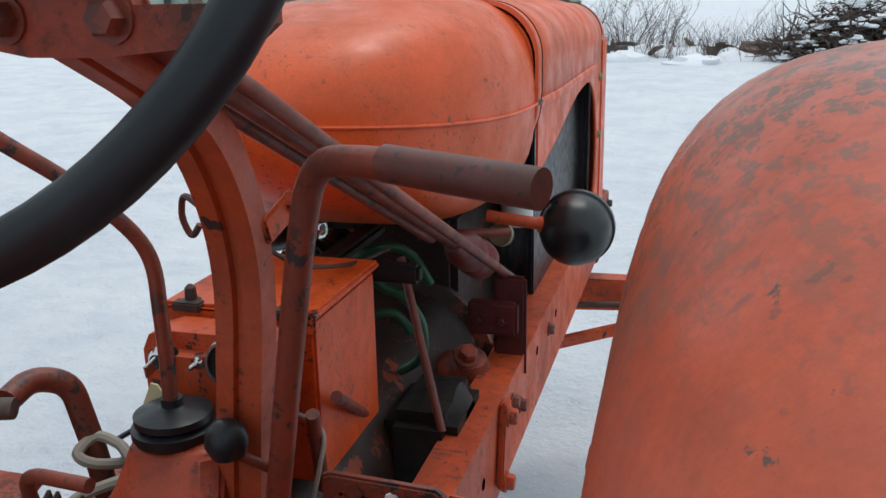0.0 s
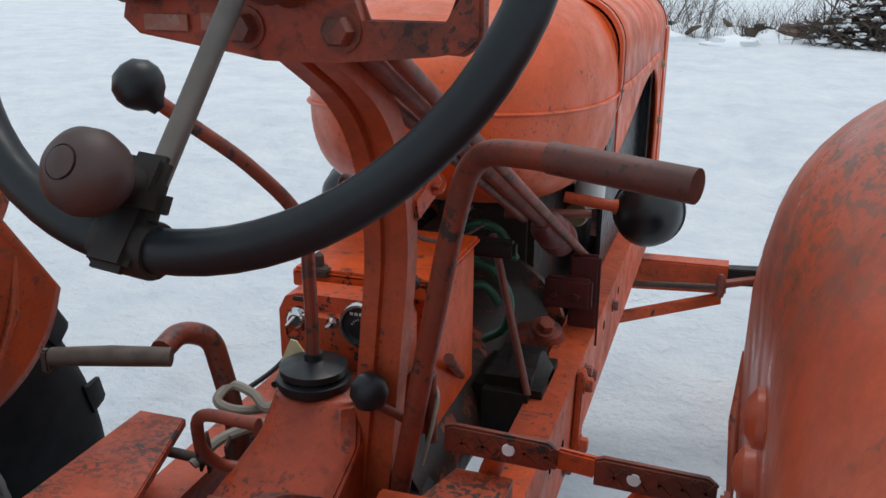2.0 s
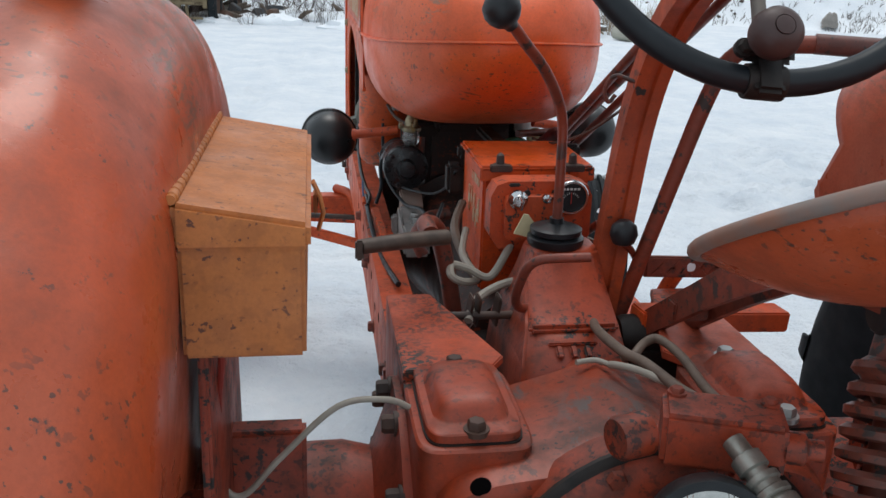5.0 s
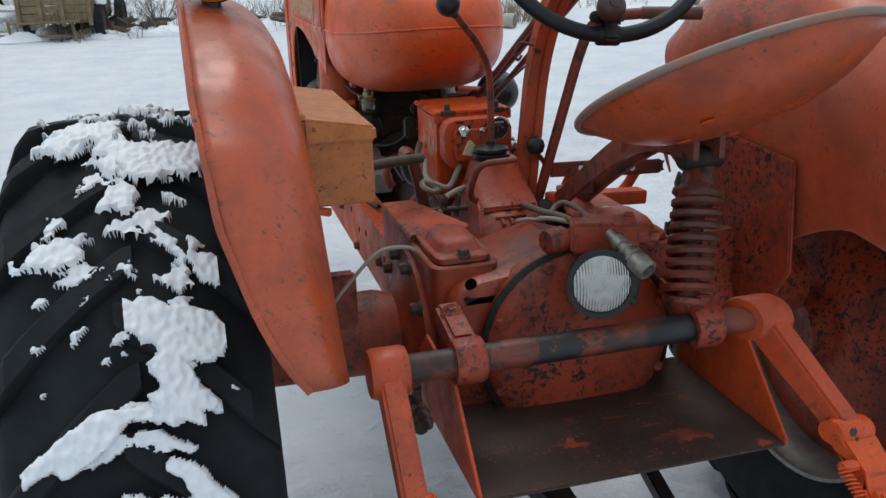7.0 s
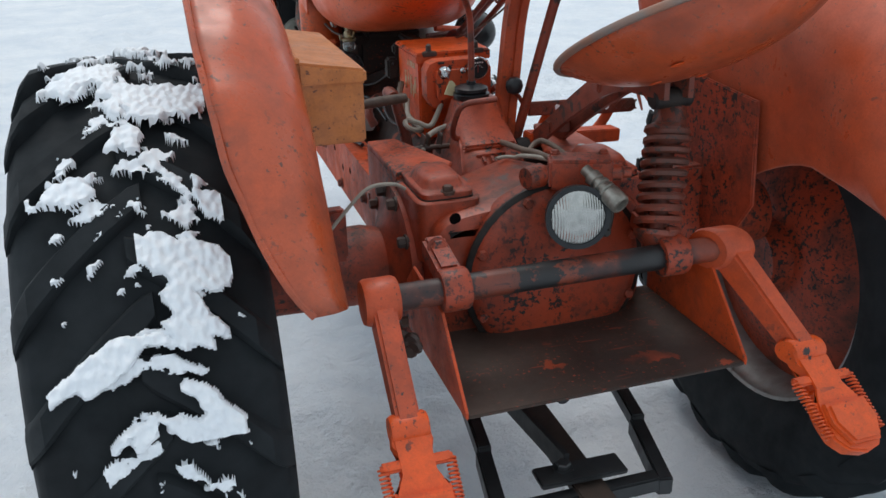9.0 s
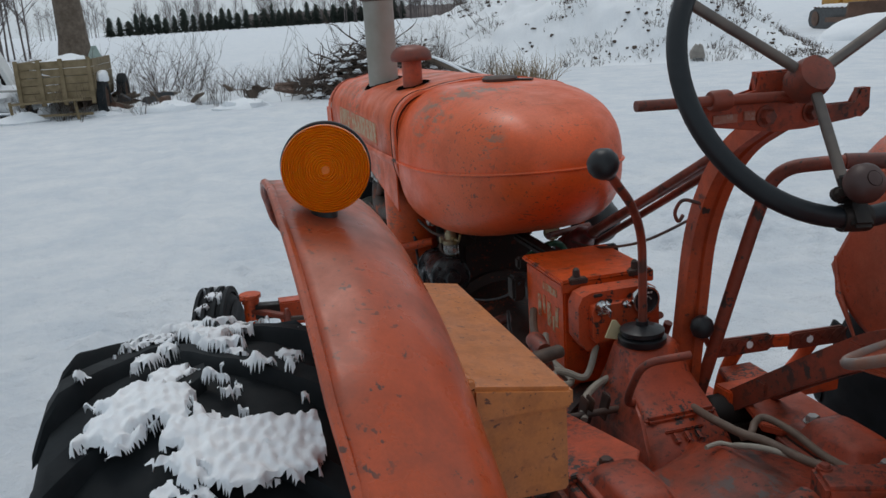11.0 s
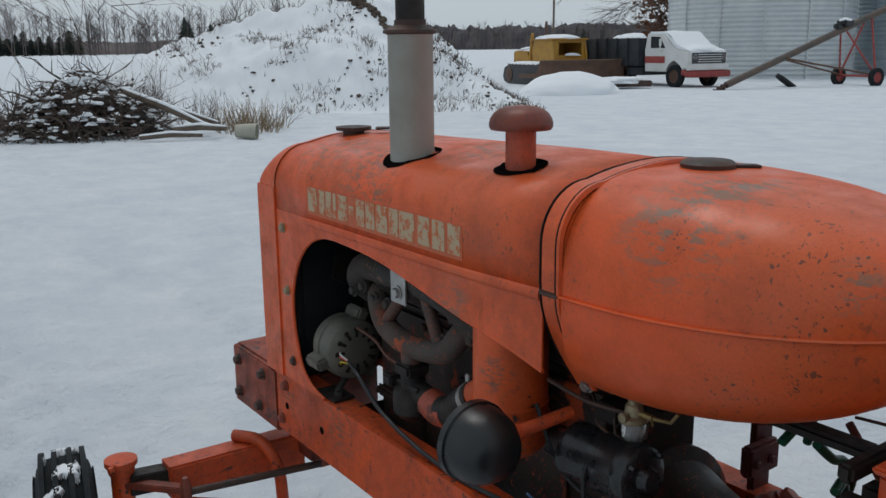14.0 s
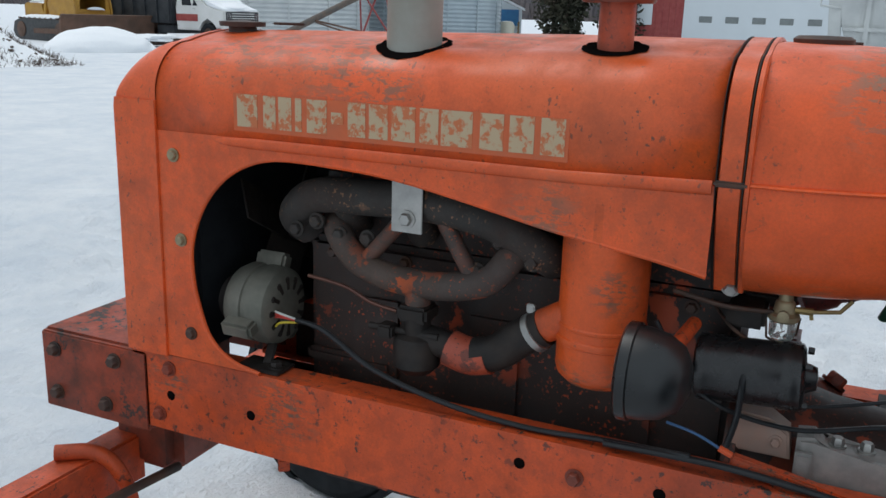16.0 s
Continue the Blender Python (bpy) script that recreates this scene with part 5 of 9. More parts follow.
bm = bmesh.new()
box(bm, -0.288, 0.306, 0.06, 0.46, 0.541, 0.548, 0.002)
tray = tp("rear_tray", bm, paint("rusty_tray", (0.035, 0.022, 0.018), (0.055, 0.032, 0.022), 0.66, (0.30, 0.05, 0.02), 0.5, 0.55, 12, 0.0), "dark rusty steel tray with orange traces")
for s, x in ((-1, -0.288), (1, 0.306)):
    bm = bmesh.new()
    prism(bm, [(0.06, 0.541), (0.06, 0.556), (0.20, 0.70), (0.40, 0.715), (0.46, 0.66), (0.46, 0.541)], "x", x, x + s * 0.006, 0.002)
    part("side_plate", bm, M_FRAME, tray)
M_DRAW = plain("black_drawbar_paint", (0.010, 0.011, 0.012), (0.022, 0.023, 0.025), 14, 0.4)
bm = bmesh.new()
obox(bm, (-0.06, 0.60, 0.375), (-0.060, -0.215, 0.362), 0.066, 0.022, 0.004)
lathe(bm, (-0.060, -0.215, 0.351), (0, 0, 1), [(0.033, 0), (0.033, 0.022)], 20)
drawbar = tp("drawbar", bm, plain("brown_bar_steel", (0.022, 0.016, 0.014), (0.05, 0.032, 0.024), 16, 0.5), "brown-black steel drawbar")
# dark disc for the shade inside the pin hole
bm = bmesh.new()
lathe(bm, (-0.060, -0.205, 0.3735), (0, 0, 1), [(0, 0.0008), (0.013, 0.0008), (0.014, 0)], 18)
part("pin_hole", bm, M_GREASE_SHADE, drawbar)
bm = bmesh.new()
obox(bm, (-0.245, 0.00, 0.355), (0.085, 0.00, 0.355), 0.034, 0.034, 0.004)
obox(bm, (-0.16, 0.035, 0.392), (0.02, 0.03, 0.392), 0.06, 0.012, 0.003)
bolt(bm, (-0.10, 0.045, 0.398), (0, 0, 1), 0.016, 0.014)
part("cross_bar", bm, M_DRAW, drawbar)
for x0, x1 in ((-0.185, -0.252), (0.178, 0.092)):
    bm = bmesh.new()
    obox(bm, (x0, 0.43, 0.385), ((x0 + x1) / 2, 0.17, 0.375), 0.03, 0.034, 0.004)
    obox(bm, ((x0 + x1) / 2, 0.18, 0.360), (x1, -0.02, 0.350), 0.032, 0.042, 0.004)
    part("side_strap", bm, M_DRAW, drawbar)
bm = bmesh.new()
obox(bm, (-0.125, 0.42, 0.398), (-0.085, 0.06, 0.392), 0.012, 0.05, 0.002)
tube(bm, [(0.085, 0.55, 0.33), (0.066, 0.40, 0.31)], 0.016, 12)
part("stay", bm, M_DRAW, drawbar)

# ---- work lamp, valve, coupler ----
LC, LD = Vector((0.006, 0.235, 0.842)), Vector((-0.22, -0.95, 0.10)).normalized()
bm = bmesh.new()
lathe(bm, LC - LD * 0.055, LD, [(0.02, -0.02), (0.045, 0.0), (0.062, 0.03), (0.066, 0.05), (0.066, 0.058), (0.056, 0.058), (0.054, 0.05)], 36)
lamp = tp("work_lamp", bm, M_BLACK, "round black rear work lamp with a clear ribbed lens")
M_LENS, n_, l_, b_ = nodes_of("ribbed_lamp_glass", 0.12)
l_.new(mix(n_, l_, noise_node(n_, l_, 70, 3), (0.26, 0.27, 0.26), (0.55, 0.55, 0.52)), b_.inputs["Base Color"])
b_.inputs["Metallic"].default_value = 0.85
wv = n_.new("ShaderNodeTexWave")
wv.inputs["Scale"].default_value = 60
tcw = n_.new("ShaderNodeTexCoord")
l_.new(tcw.outputs["Object"], wv.inputs["Vector"])
bump(n_, l_, b_, wv.outputs["Fac"], 0.5, 0.002)
bm = bmesh.new()
lathe(bm, LC, LD, [(0.0545, -0.002), (0.0545, 0.001), (0.04, 0.006), (0.02, 0.009), (0, 0.010)], 36)
part("lens", bm, M_LENS, lamp, "clear ribbed glass lens")
bm = bmesh.new()
obox(bm, LC - LD * 0.03 + Vector((0.06, 0, -0.02)), LC + Vector((0.085, 0.05, 0.05)), 0.02, 0.008)
bolt(bm, LC + Vector((0.062, -0.002, -0.038)), LD, 0.008, 0.014)
tube(bm, fillet([LC + Vector((0.04, 0.04, -0.05)), LC + Vector((0.075, 0.02, -0.055)), LC + Vector((0.092, 0.03, 0.0)), LC + Vector((0.08, 0.08, 0.06))], 0.03), 0.008, 10)
part("lamp_bracket", bm, M_GREASE_SHADE, lamp)
bm = bmesh.new()
m = Matrix.Translation((0.055, 0.335, 0.908)) @ Matrix.Rotation(radians(-20), 4, "Z")
box(bm, -0.065, 0.065, -0.035, 0.035, -0.035, 0.028, 0.006, m)
lathe(bm, (-0.045, 0.345, 0.900), (1, 0.3, 0), [(0.022, -0.02), (0.025, -0.015), (0.025, 0.02)], 20)
lathe(bm, (0.11, 0.30, 0.905), (1, -0.36, 0), [(0.018, 0), (0.018, 0.02), (0.012, 0.024), (0.012, 0.04)], 18)
for q in (-0.05, 0.05):
    bolt(bm, m @ Vector((q, 0.02, 0.028)), (0, 0, 1), 0.008, 0.008)
valve = tp("hydraulic_valve", bm, M_CAST, "orange hydraulic valve block")
bm = bmesh.new()
c0, cd = Vector((0.052, 0.275, 0.912)), Vector((0.28, -0.82, -0.42)).normalized()
lathe(bm, c0, cd, [(0.012, -0.02), (0.012, 0.0), (0.017, 0.002), (0.017, 0.018), (0.013, 0.020), (0.013, 0.026), (0.019, 0.028), (0.019, 0.034), (0.016, 0.036), (0.016, 0.042), (0.020, 0.044), (0.020, 0.050), (0.017, 0.053), (0.021, 0.057), (0.021, 0.090), (0.018, 0.094), (0.0135, 0.094), (0.012, 0.075), (0.006, 0.075)], 28)
part("coupler", bm, plain("worn_nickel", (0.36, 0.35, 0.31), (0.17, 0.155, 0.13), 34, 0.42, 0.65, 0.2), valve, "dull nickel ribbed quick coupler")
# hoses and pipes beside the post
M_HOSE = plain("brown_hose", (0.11, 0.075, 0.055), (0.17, 0.12, 0.09), 20, 0.6)
M_BEIGE = plain("beige_cable", (0.34, 0.31, 0.26), (0.26, 0.23, 0.19), 20, 0.6)
for pts, r, mat in ((((0.05, 0.78, 0.85), (0.030, 0.685, 0.872), (0.036, 0.60, 0.880), (0.052, 0.555, 0.883), (0.066, 0.476, 0.886), (0.075, 0.40, 0.90)), 0.0075, M_HOSE), (((0.036, 0.60, 0.872), (0.048, 0.59, 0.880), (0.070, 0.61, 0.888), (0.091, 0.612, 0.892), (0.104, 0.56, 0.889), (0.102, 0.48, 0.885), (0.09, 0.40, 0.90)), 0.0065, M_HOSE), (((0.014, 0.585, 0.868), (0.018, 0.566, 0.876), (0.038, 0.543, 0.879), (0.064, 0.50, 0.880), (0.074, 0.45, 0.885), (0.08, 0.40, 0.895)), 0.0055, M_BEIGE), (((-0.03, 0.60, 0.866), (0.0, 0.605, 0.866), (0.016, 0.58, 0.868)), 0.004, M_BEIGE)):
    bm = bmesh.new()
    tube(bm, smooth_path(pts), r, 10)
    tp("hydraulic_hose", bm, mat)
bm = bmesh.new()
tube(bm, smooth_path([(-0.515, 0.50, 0.84), (-0.505, 0.50, 0.77), (-0.478, 0.50, 0.748), (-0.43, 0.50, 0.80), (-0.36, 0.52, 0.856), (-0.30, 0.53, 0.858), (-0.268, 0.54, 0.840)]), 0.0042, 10)
tp("lamp_wire", bm, M_BEIGE)
bm = bmesh.new()
tube(bm, smooth_path([(-0.495, 0.42, 1.005), (-0.488, 0.43, 0.97), (-0.497, 0.46, 0.90), (-0.505, 0.48, 0.83)]), 0.004, 8)
tp("toolbox_wire", bm, plain("red_cable", (0.28, 0.03, 0.02), (0.2, 0.03, 0.02), 20, 0.5))

# ---- seat on its spring ----
SB, ST = Vector((0.205, 0.265, 0.775)), Vector((0.258, 0.335, 0.975))
bm = bmesh.new()
spring(bm, SB, ST, 0.043, 0.0085, 9, 20)
seat_spring = tp("seat_spring", bm, M_ROD, "rust-red coil seat spring")
dd = (ST - SB).normalized()
bm = bmesh.new()
lathe(bm, SB - dd * 0.03, dd, [(0.02, -0.02), (0.03, 0.0), (0.048, 0.02), (0.048, 0.03), (0.02, 0.034), (0.018, 0.20), (0.045, 0.235), (0.047, 0.245), (0.036, 0.255), (0.032, 0.30), (0.022, 0.31)], 24)
part("plunger", bm, M_ROD, seat_spring)
bm = bmesh.new()
lathe(bm, ST + Vector((-0.045, 0, 0.065)), (1, 0, 0), [(0.018, 0), (0.022, 0.004), (0.022, 0.086), (0.018, 0.09)], 20)
part("yoke_pin", bm, M_GREASE_SHADE, seat_spring)
bm = bmesh.new()
for q in (-0.028, 0.028):
    path = fillet([(0.17 + q, 0.80, 0.83), (0.19 + q, 0.58, 0.985), (0.215 + q, 0.44, 1.075), (0.255 + q, 0.30, 1.075)], 0.09, 8)
    rings = []
    for i, p in enumerate(path):
        d = (path[min(i + 1, len(path) - 1)] - path[max(i - 1, 0)]).normalized()
        v = Vector((1, 0, 0)).cross(d).normalized()
        hh = 0.020 + 0.012 * i / len(path)
        rings.append([bm.verts.new(p + Vector((a, 0, 0)) + v * b) for a, b in ((-0.006, -hh), (0.006, -hh), (0.006, hh), (-0.006, hh))])
    loft(bm, rings)
    bm.faces.new(rings[0][::-1]), bm.faces.new(rings[-1])
obox(bm, (0.142, 0.70, 0.90), (0.198, 0.70, 0.90), 0.03, 0.03)
obox(bm, (0.165, 0.50, 1.04), (0.235, 0.50, 1.04), 0.03, 0.03)
tp("seat_support", bm, M_ROD, "curved orange seat support arms")
bm = bmesh.new()
lathe(bm, (0.16, 0.80, 0.815), (1, 0, 0), [(0.03, -0.06), (0.034, -0.05), (0.034, 0.07), (0.03, 0.08)], 20)
box(bm, 0.10, 0.24, 0.76, 0.84, 0.74, 0.81, 0.01)
tp("seat_pivot", bm, M_GREASE_SHADE)
SC, SN = Vector((0.203, 0.180, 1.215)), Vector((-0.104, 0.456, 0.884)).normalized()
sx = Vector((0.725, 0.643, -0.247)).normalized()
sy = SN.cross(sx)


def seat_rim(a):
    return SC + sx * 0.227 * math.cos(a) + sy * 0.269 * math.sin(a)


bm = bmesh.new()
rings = []
for k in range(12):
    q = k / 11
    rings.append([bm.verts.new(SC + (seat_rim(math.tau * j / 56) - SC) * (0.02 + 0.98 * q) - SN * 0.085 * (1 - q ** 2.6)) for j in range(56)])
loft(bm, rings)
bm.faces.new(rings[0][::-1])
seat = tp("seat", bm, M_FENDER_L, "orange steel pan seat with a worn bare rim")
sol = seat.modifiers.new("sheet", "SOLIDIFY")
sol.thickness, sol.offset = 0.004, 0
bm = bmesh.new()
tube(bm, [seat_rim(math.tau * j / 60) for j in range(61)], 0.0075, 10, cap=False)
part("rim", bm, plain("bare_worn_rim", (0.20, 0.18, 0.165), (0.30, 0.15, 0.10), 16, 0.5, 0.3), seat, "bare grey rolled rim")
# bright orange discs paint the daylight seen through the pan's drain holes
for u, v in ((-0.45, 0.1), (-0.1, 0.35), (0.25, 0.1)):
    bm = bmesh.new()
    p = SC + sx * 0.227 * u + sy * 0.269 * v
    q = math.hypot(u, v)
    lathe(bm, p - SN * (0.085 * (1 - q ** 2.6) + 0.004), -SN, [(0.0, 0.0012), (0.011, 0.0012), (0.0125, 0.0)], 18)
    part("drain_hole", bm, M_BRIGHT, seat)

# ---- engine ----
M_ENGINE = paint("oily_engine_paint", (0.018, 0.014, 0.013), (0.036, 0.019, 0.014), 0.64, (0.40, 0.06, 0.016), 0.4, 0.5, 8, 0.0)
M_MANIF = paint("burnt_manifold_iron", (0.030, 0.027, 0.025), (0.060, 0.050, 0.043), 0.655, (0.24, 0.12, 0.065), 0.5, 0.75, 13, 0.0)
bm = bmesh.new()
box(bm, -0.105, 0.11, 1.72, 2.56, 0.60, 0.998, 0.015)
engine = tp("engine", bm, M_ENGINE, "oily dark four-cylinder engine with orange paint remains")
for name_, dims, r_ in (("cylinder_head", (-0.10, 0.10, 1.74, 2.54, 1.0, 1.128), 0.015), ("valve_cover", (-0.085, 0.085, 1.76, 2.52, 1.13, 1.17), 0.018), ("oil_pan", (-0.12, 0.12, 1.70, 2.56, 0.46, 0.60), 0.03), ("side_flange", (-0.122, -0.10, 2.36, 2.56, 0.735, 0.765), 0.009), ("side_cover", (-0.115, -0.09, 2.34, 2.46, 0.62, 0.90), 0.011), ("side_cover", (-0.115, -0.09, 2.09, 2.21, 0.62, 0.90), 0.011), ("side_cover", (-0.115, -0.09, 1.84, 1.96, 0.62, 0.90), 0.011)):
    bm = bmesh.new()
    box(bm, *dims, r_)
    part(name_, bm, M_ENGINE, engine)
for z in (0.65, 0.97):
    for y in (1.80, 1.98, 2.16, 2.34, 2.50):
        bm = bmesh.new()
        bolt(bm, (-0.107, y, z), (-1, 0, 0), 0.010, 0.012)
        part("bolt", bm, M_IRON, engine)
# manifold castings
bm = bmesh.new()
tube(bm, smooth_path([(-0.12, 2.545, 1.015), (-0.155, 2.555, 1.05), (-0.17, 2.50, 1.095), (-0.175, 2.38, 1.105), (-0.178, 2.26, 1.108), (-0.175, 2.14, 1.09), (-0.165, 2.06, 1.05), (-0.12, 2.04, 1.02)]), 0.034, 16)
for y in (2.44, 2.30, 2.13):
    tube(bm, [(-0.165, y, 1.09), (-0.11, y, 1.03)], 0.028, 14)
manifold = tp("exhaust_manifold", bm, M_MANIF, "burnt grey cast exhaust manifold", engine)
bm = bmesh.new()
tube(bm, smooth_path([(-0.12, 2.48, 1.055), (-0.165, 2.455, 1.03), (-0.185, 2.40, 0.985), (-0.195, 2.32, 0.965), (-0.195, 2.22, 0.965), (-0.19, 2.14, 0.985), (-0.18, 2.10, 1.03), (-0.13, 2.085, 1.055)]), 0.026, 16)
tube(bm, [(-0.195, 2.27, 0.97), (-0.195, 2.27, 0.91)], 0.024, 14)
for a_, b_ in (((-0.182, 2.30, 1.085), (-0.19, 2.385, 0.985)), ((-0.182, 2.23, 1.085), (-0.19, 2.165, 0.985))):
    tube(bm, [a_, b_], 0.015, 12)
tp("intake_manifold", bm, paint("intake_iron", (0.055, 0.042, 0.038), (0.09, 0.06, 0.045), 0.62, (0.36, 0.07, 0.02), 0.3, 0.65, 14), "", engine)
for y, z in ((2.535, 1.03), (2.49, 1.05), (2.44, 1.03), (2.38, 1.03), (2.12, 1.06), (2.06, 1.03), (2.16, 1.0)):
    bm = bmesh.new()
    bolt(bm, (-0.185, y, z), (-1, 0, 0), 0.012, 0.012)
    tp("manifold_nut", bm, M_MANIF, "", engine)
bm = bmesh.new()
box(bm, -0.218, -0.214, 2.255, 2.315, 1.06, 1.175, 0.001)
bolt(bm, (-0.218, 2.284, 1.085), (-1, 0, 0), 0.012, 0.012)
tp("hood_bracket", bm, M_STEEL, "bright steel bracket", engine)
# carburettor
bm = bmesh.new()
box(bm, -0.225, -0.165, 2.24, 2.30, 0.895, 0.925, 0.006)
lathe(bm, (-0.195, 2.27, 0.90), (0, 0, -1), [(0.026, 0), (0.026, 0.03), (0.040, 0.036), (0.044, 0.05), (0.044, 0.09), (0.03, 0.105), (0, 0.108)], 22)
tube(bm, [(-0.195, 2.27, 0.865), (-0.19, 2.20, 0.852)], 0.026, 16)
tube(bm, [(-0.21, 2.36, 0.872), (-0.21, 2.22, 0.872)], 0.007, 10)
box(bm, -0.232, -0.20, 2.305, 2.335, 0.86, 0.885, 0.004)
tp("carburettor", bm, M_GREASE_SHADE, "oily dark carburettor", engine)
# air cleaner with hose
bm = bmesh.new()
lathe(bm, (-0.190, 1.932, 0.850), (0, 0, 1), [(0.02, -0.012), (0.055, -0.004), (0.069, 0.010), (0.0725, 0.022), (0.0725, 0.066), (0.0755, 0.068), (0.0765, 0.073), (0.0755, 0.078), (0.0725, 0.080), (0.0725, 0.094), (0.0750, 0.096), (0.0750, 0.100), (0.0725, 0.102), (0.0725, 0.31), (0.05, 0.32)], 44)
tube(bm, [(-0.205, 1.98, 0.955), (-0.198, 2.045, 0.915)], 0.030, 18)
cleaner = tp("air_cleaner", bm, paint("cleaner_paint", (0.74, 0.10, 0.012), (0.56, 0.085, 0.018), 0.69, grime=0.45, rough=0.42, spots=[(-0.22, 1.88, 0.85, 0.07), (-0.25, 1.96, 0.845, 0.06), (-0.25, 1.90, 1.02, 0.05)]), "orange cylindrical oil-bath air cleaner")
bm = bmesh.new()
tube(bm, smooth_path([(-0.200, 2.025, 0.925), (-0.197, 2.07, 0.895), (-0.195, 2.11, 0.862), (-0.193, 2.15, 0.847)]), 0.033, 18)
hose = part("hose", bm, M_GREASE_SHADE, cleaner, "black rubber hose")
bm = bmesh.new()
tube(bm, smooth_path([(-0.194, 2.125, 0.852), (-0.192, 2.165, 0.842), (-0.191, 2.205, 0.850)]), 0.034, 18)
part("elbow", bm, paint("elbow_paint", (0.48, 0.075, 0.03), (0.25, 0.06, 0.04), 0.6, grime=0.6, rough=0.5), cleaner)
bm = bmesh.new()
lathe(bm, (-0.1985, 2.042, 0.912), (0.05, 0.78, -0.62), [(0.0345, -0.007), (0.036, -0.006), (0.036, 0.006), (0.0345, 0.007)], 24)
box(bm, -0.205, -0.195, 2.045, 2.06, 0.945, 0.962, 0.002)
part("hose_clamp", bm, M_STEEL, cleaner, "bright steel hose clamp")
# alternator
AC = Vector((-0.162, 2.635, 0.858))
bm = bmesh.new()
lathe(bm, AC + Vector((0.0, -0.06, 0)), (0, 1, 0), [(0.02, -0.004), (0.062, 0.0), (0.076, 0.010), (0.080, 0.03), (0.080, 0.046), (0.076, 0.048), (0.076, 0.060), (0.080, 0.062), (0.080, 0.085), (0.070, 0.104), (0.03, 0.108)], 40)
alt = tp("alternator", bm, plain("dull_cast_aluminium", (0.12, 0.12, 0.10), (0.19, 0.18, 0.15), 16, 0.55, 0.4, 0.3), "dull grey alternator with coloured wires")
# dark blocks stand in for the shade in the cooling slots
for k in range(12):
    a = math.tau * k / 12
    bm = bmesh.new()
    box(bm, -0.006, 0.006, -0.063, -0.052, 0.034, 0.062, 0.002, Matrix.Translation(AC) @ Matrix.Rotation(a, 4, "Y"))
    part("cooling_slot", bm, M_GREASE_SHADE, alt)
for a in (0.4, 2.5, 4.4):
    bm = bmesh.new()
    box(bm, -0.016, 0.016, -0.04, 0.03, 0.07, 0.105, 0.006, Matrix.Translation(AC) @ Matrix.Rotation(a, 4, "Y"))
    part("mounting_ear", bm, bpy.data.materials["dull_cast_aluminium"], alt)
bm = bmesh.new()
lathe(bm, AC + Vector((0, 0.055, 0)), (0, 1, 0), [(0.03, 0), (0.045, 0.004), (0.036, 0.012), (0.045, 0.02), (0.02, 0.024)], 28)
part("pulley", bm, M_GREASE_SHADE, alt)
for dz, col in ((0.0, (0.5, 0.03, 0.02)), (0.006, (0.6, 0.6, 0.56)), (-0.006, (0.45, 0.03, 0.02)), (-0.025, (0.55, 0.42, 0.03))):
    bm = bmesh.new()
    tube(bm, smooth_path([AC + Vector((-0.050, -0.066, dz)), AC + Vector((-0.060, -0.085, dz * 0.6 + 0.004)), AC + Vector((-0.058, -0.12, dz * 0.2))]), 0.0024, 6)
    part("wire", bm, plain("coloured_wire", col, tuple(v * 0.8 for v in col), 20, 0.5, 0, 0), alt)
bm = bmesh.new()
tube(bm, smooth_path([AC + Vector((-0.058, -0.12, 0)), (-0.24, 2.44, 0.855), (-0.245, 2.33, 0.80), (-0.245, 2.18, 0.765), (-0.24, 2.03, 0.752), (-0.235, 1.90, 0.758), (-0.25, 1.76, 0.77)]), 0.0052, 8)
tp("battery_cable", bm, M_BLACK, "black cable", engine)
bm = bmesh.new()
obox(bm, (-0.17, 2.60, 0.80), (-0.22, 2.585, 0.752), 0.02, 0.008)
box(bm, -0.25, -0.19, 2.54, 2.64, 0.746, 0.754, 0.002)
bolt(bm, (-0.225, 2.56, 0.754), (0, 0, 1), 0.012, 0.012)
tp("alternator_bracket", bm, M_GREASE_SHADE, "", engine)
bm = bmesh.new()
tube(bm, smooth_path([(-0.20, 2.50, 0.945), (-0.20, 2.42, 0.935), (-0.205, 2.36, 0.915), (-0.20, 2.31, 0.905)]), 0.004, 8)
tp("fuel_line", bm, plain("copper_line", (0.16, 0.07, 0.05), (0.10, 0.05, 0.04), 20, 0.4, 0.6), "", engine)
# radiator core and fan; black sheets added to keep the bay as dark as shade
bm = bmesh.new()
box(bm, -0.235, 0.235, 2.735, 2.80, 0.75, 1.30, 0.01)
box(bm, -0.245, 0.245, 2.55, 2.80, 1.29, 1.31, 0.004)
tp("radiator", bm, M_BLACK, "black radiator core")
# added black sheets, no real part: they stand in for shade in the bay
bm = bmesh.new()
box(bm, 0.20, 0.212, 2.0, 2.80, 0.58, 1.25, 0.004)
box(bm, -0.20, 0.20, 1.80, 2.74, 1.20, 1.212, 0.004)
tp("bay_shade_sheets", bm, M_BLACK, "black sheets added beside and above the engine to darken its bay")
bm = bmesh.new()
for k in range(4):
    m = Matrix.Translation((0, 2.67, 0.98)) @ Matrix.Rotation(math.pi / 2 * k + 0.5, 4, "Y") @ Matrix.Rotation(0.5, 4, "Z")
    box(bm, -0.045, 0.045, -0.002, 0.002, 0.03, 0.19, 0.001, m)
lathe(bm, (0, 2.56, 0.98), (0, 1, 0), [(0.05, 0), (0.05, 0.03), (0.03, 0.04), (0.03, 0.13), (0, 0.13)], 24)
tp("fan", bm, M_GREASE_SHADE, "", engine)
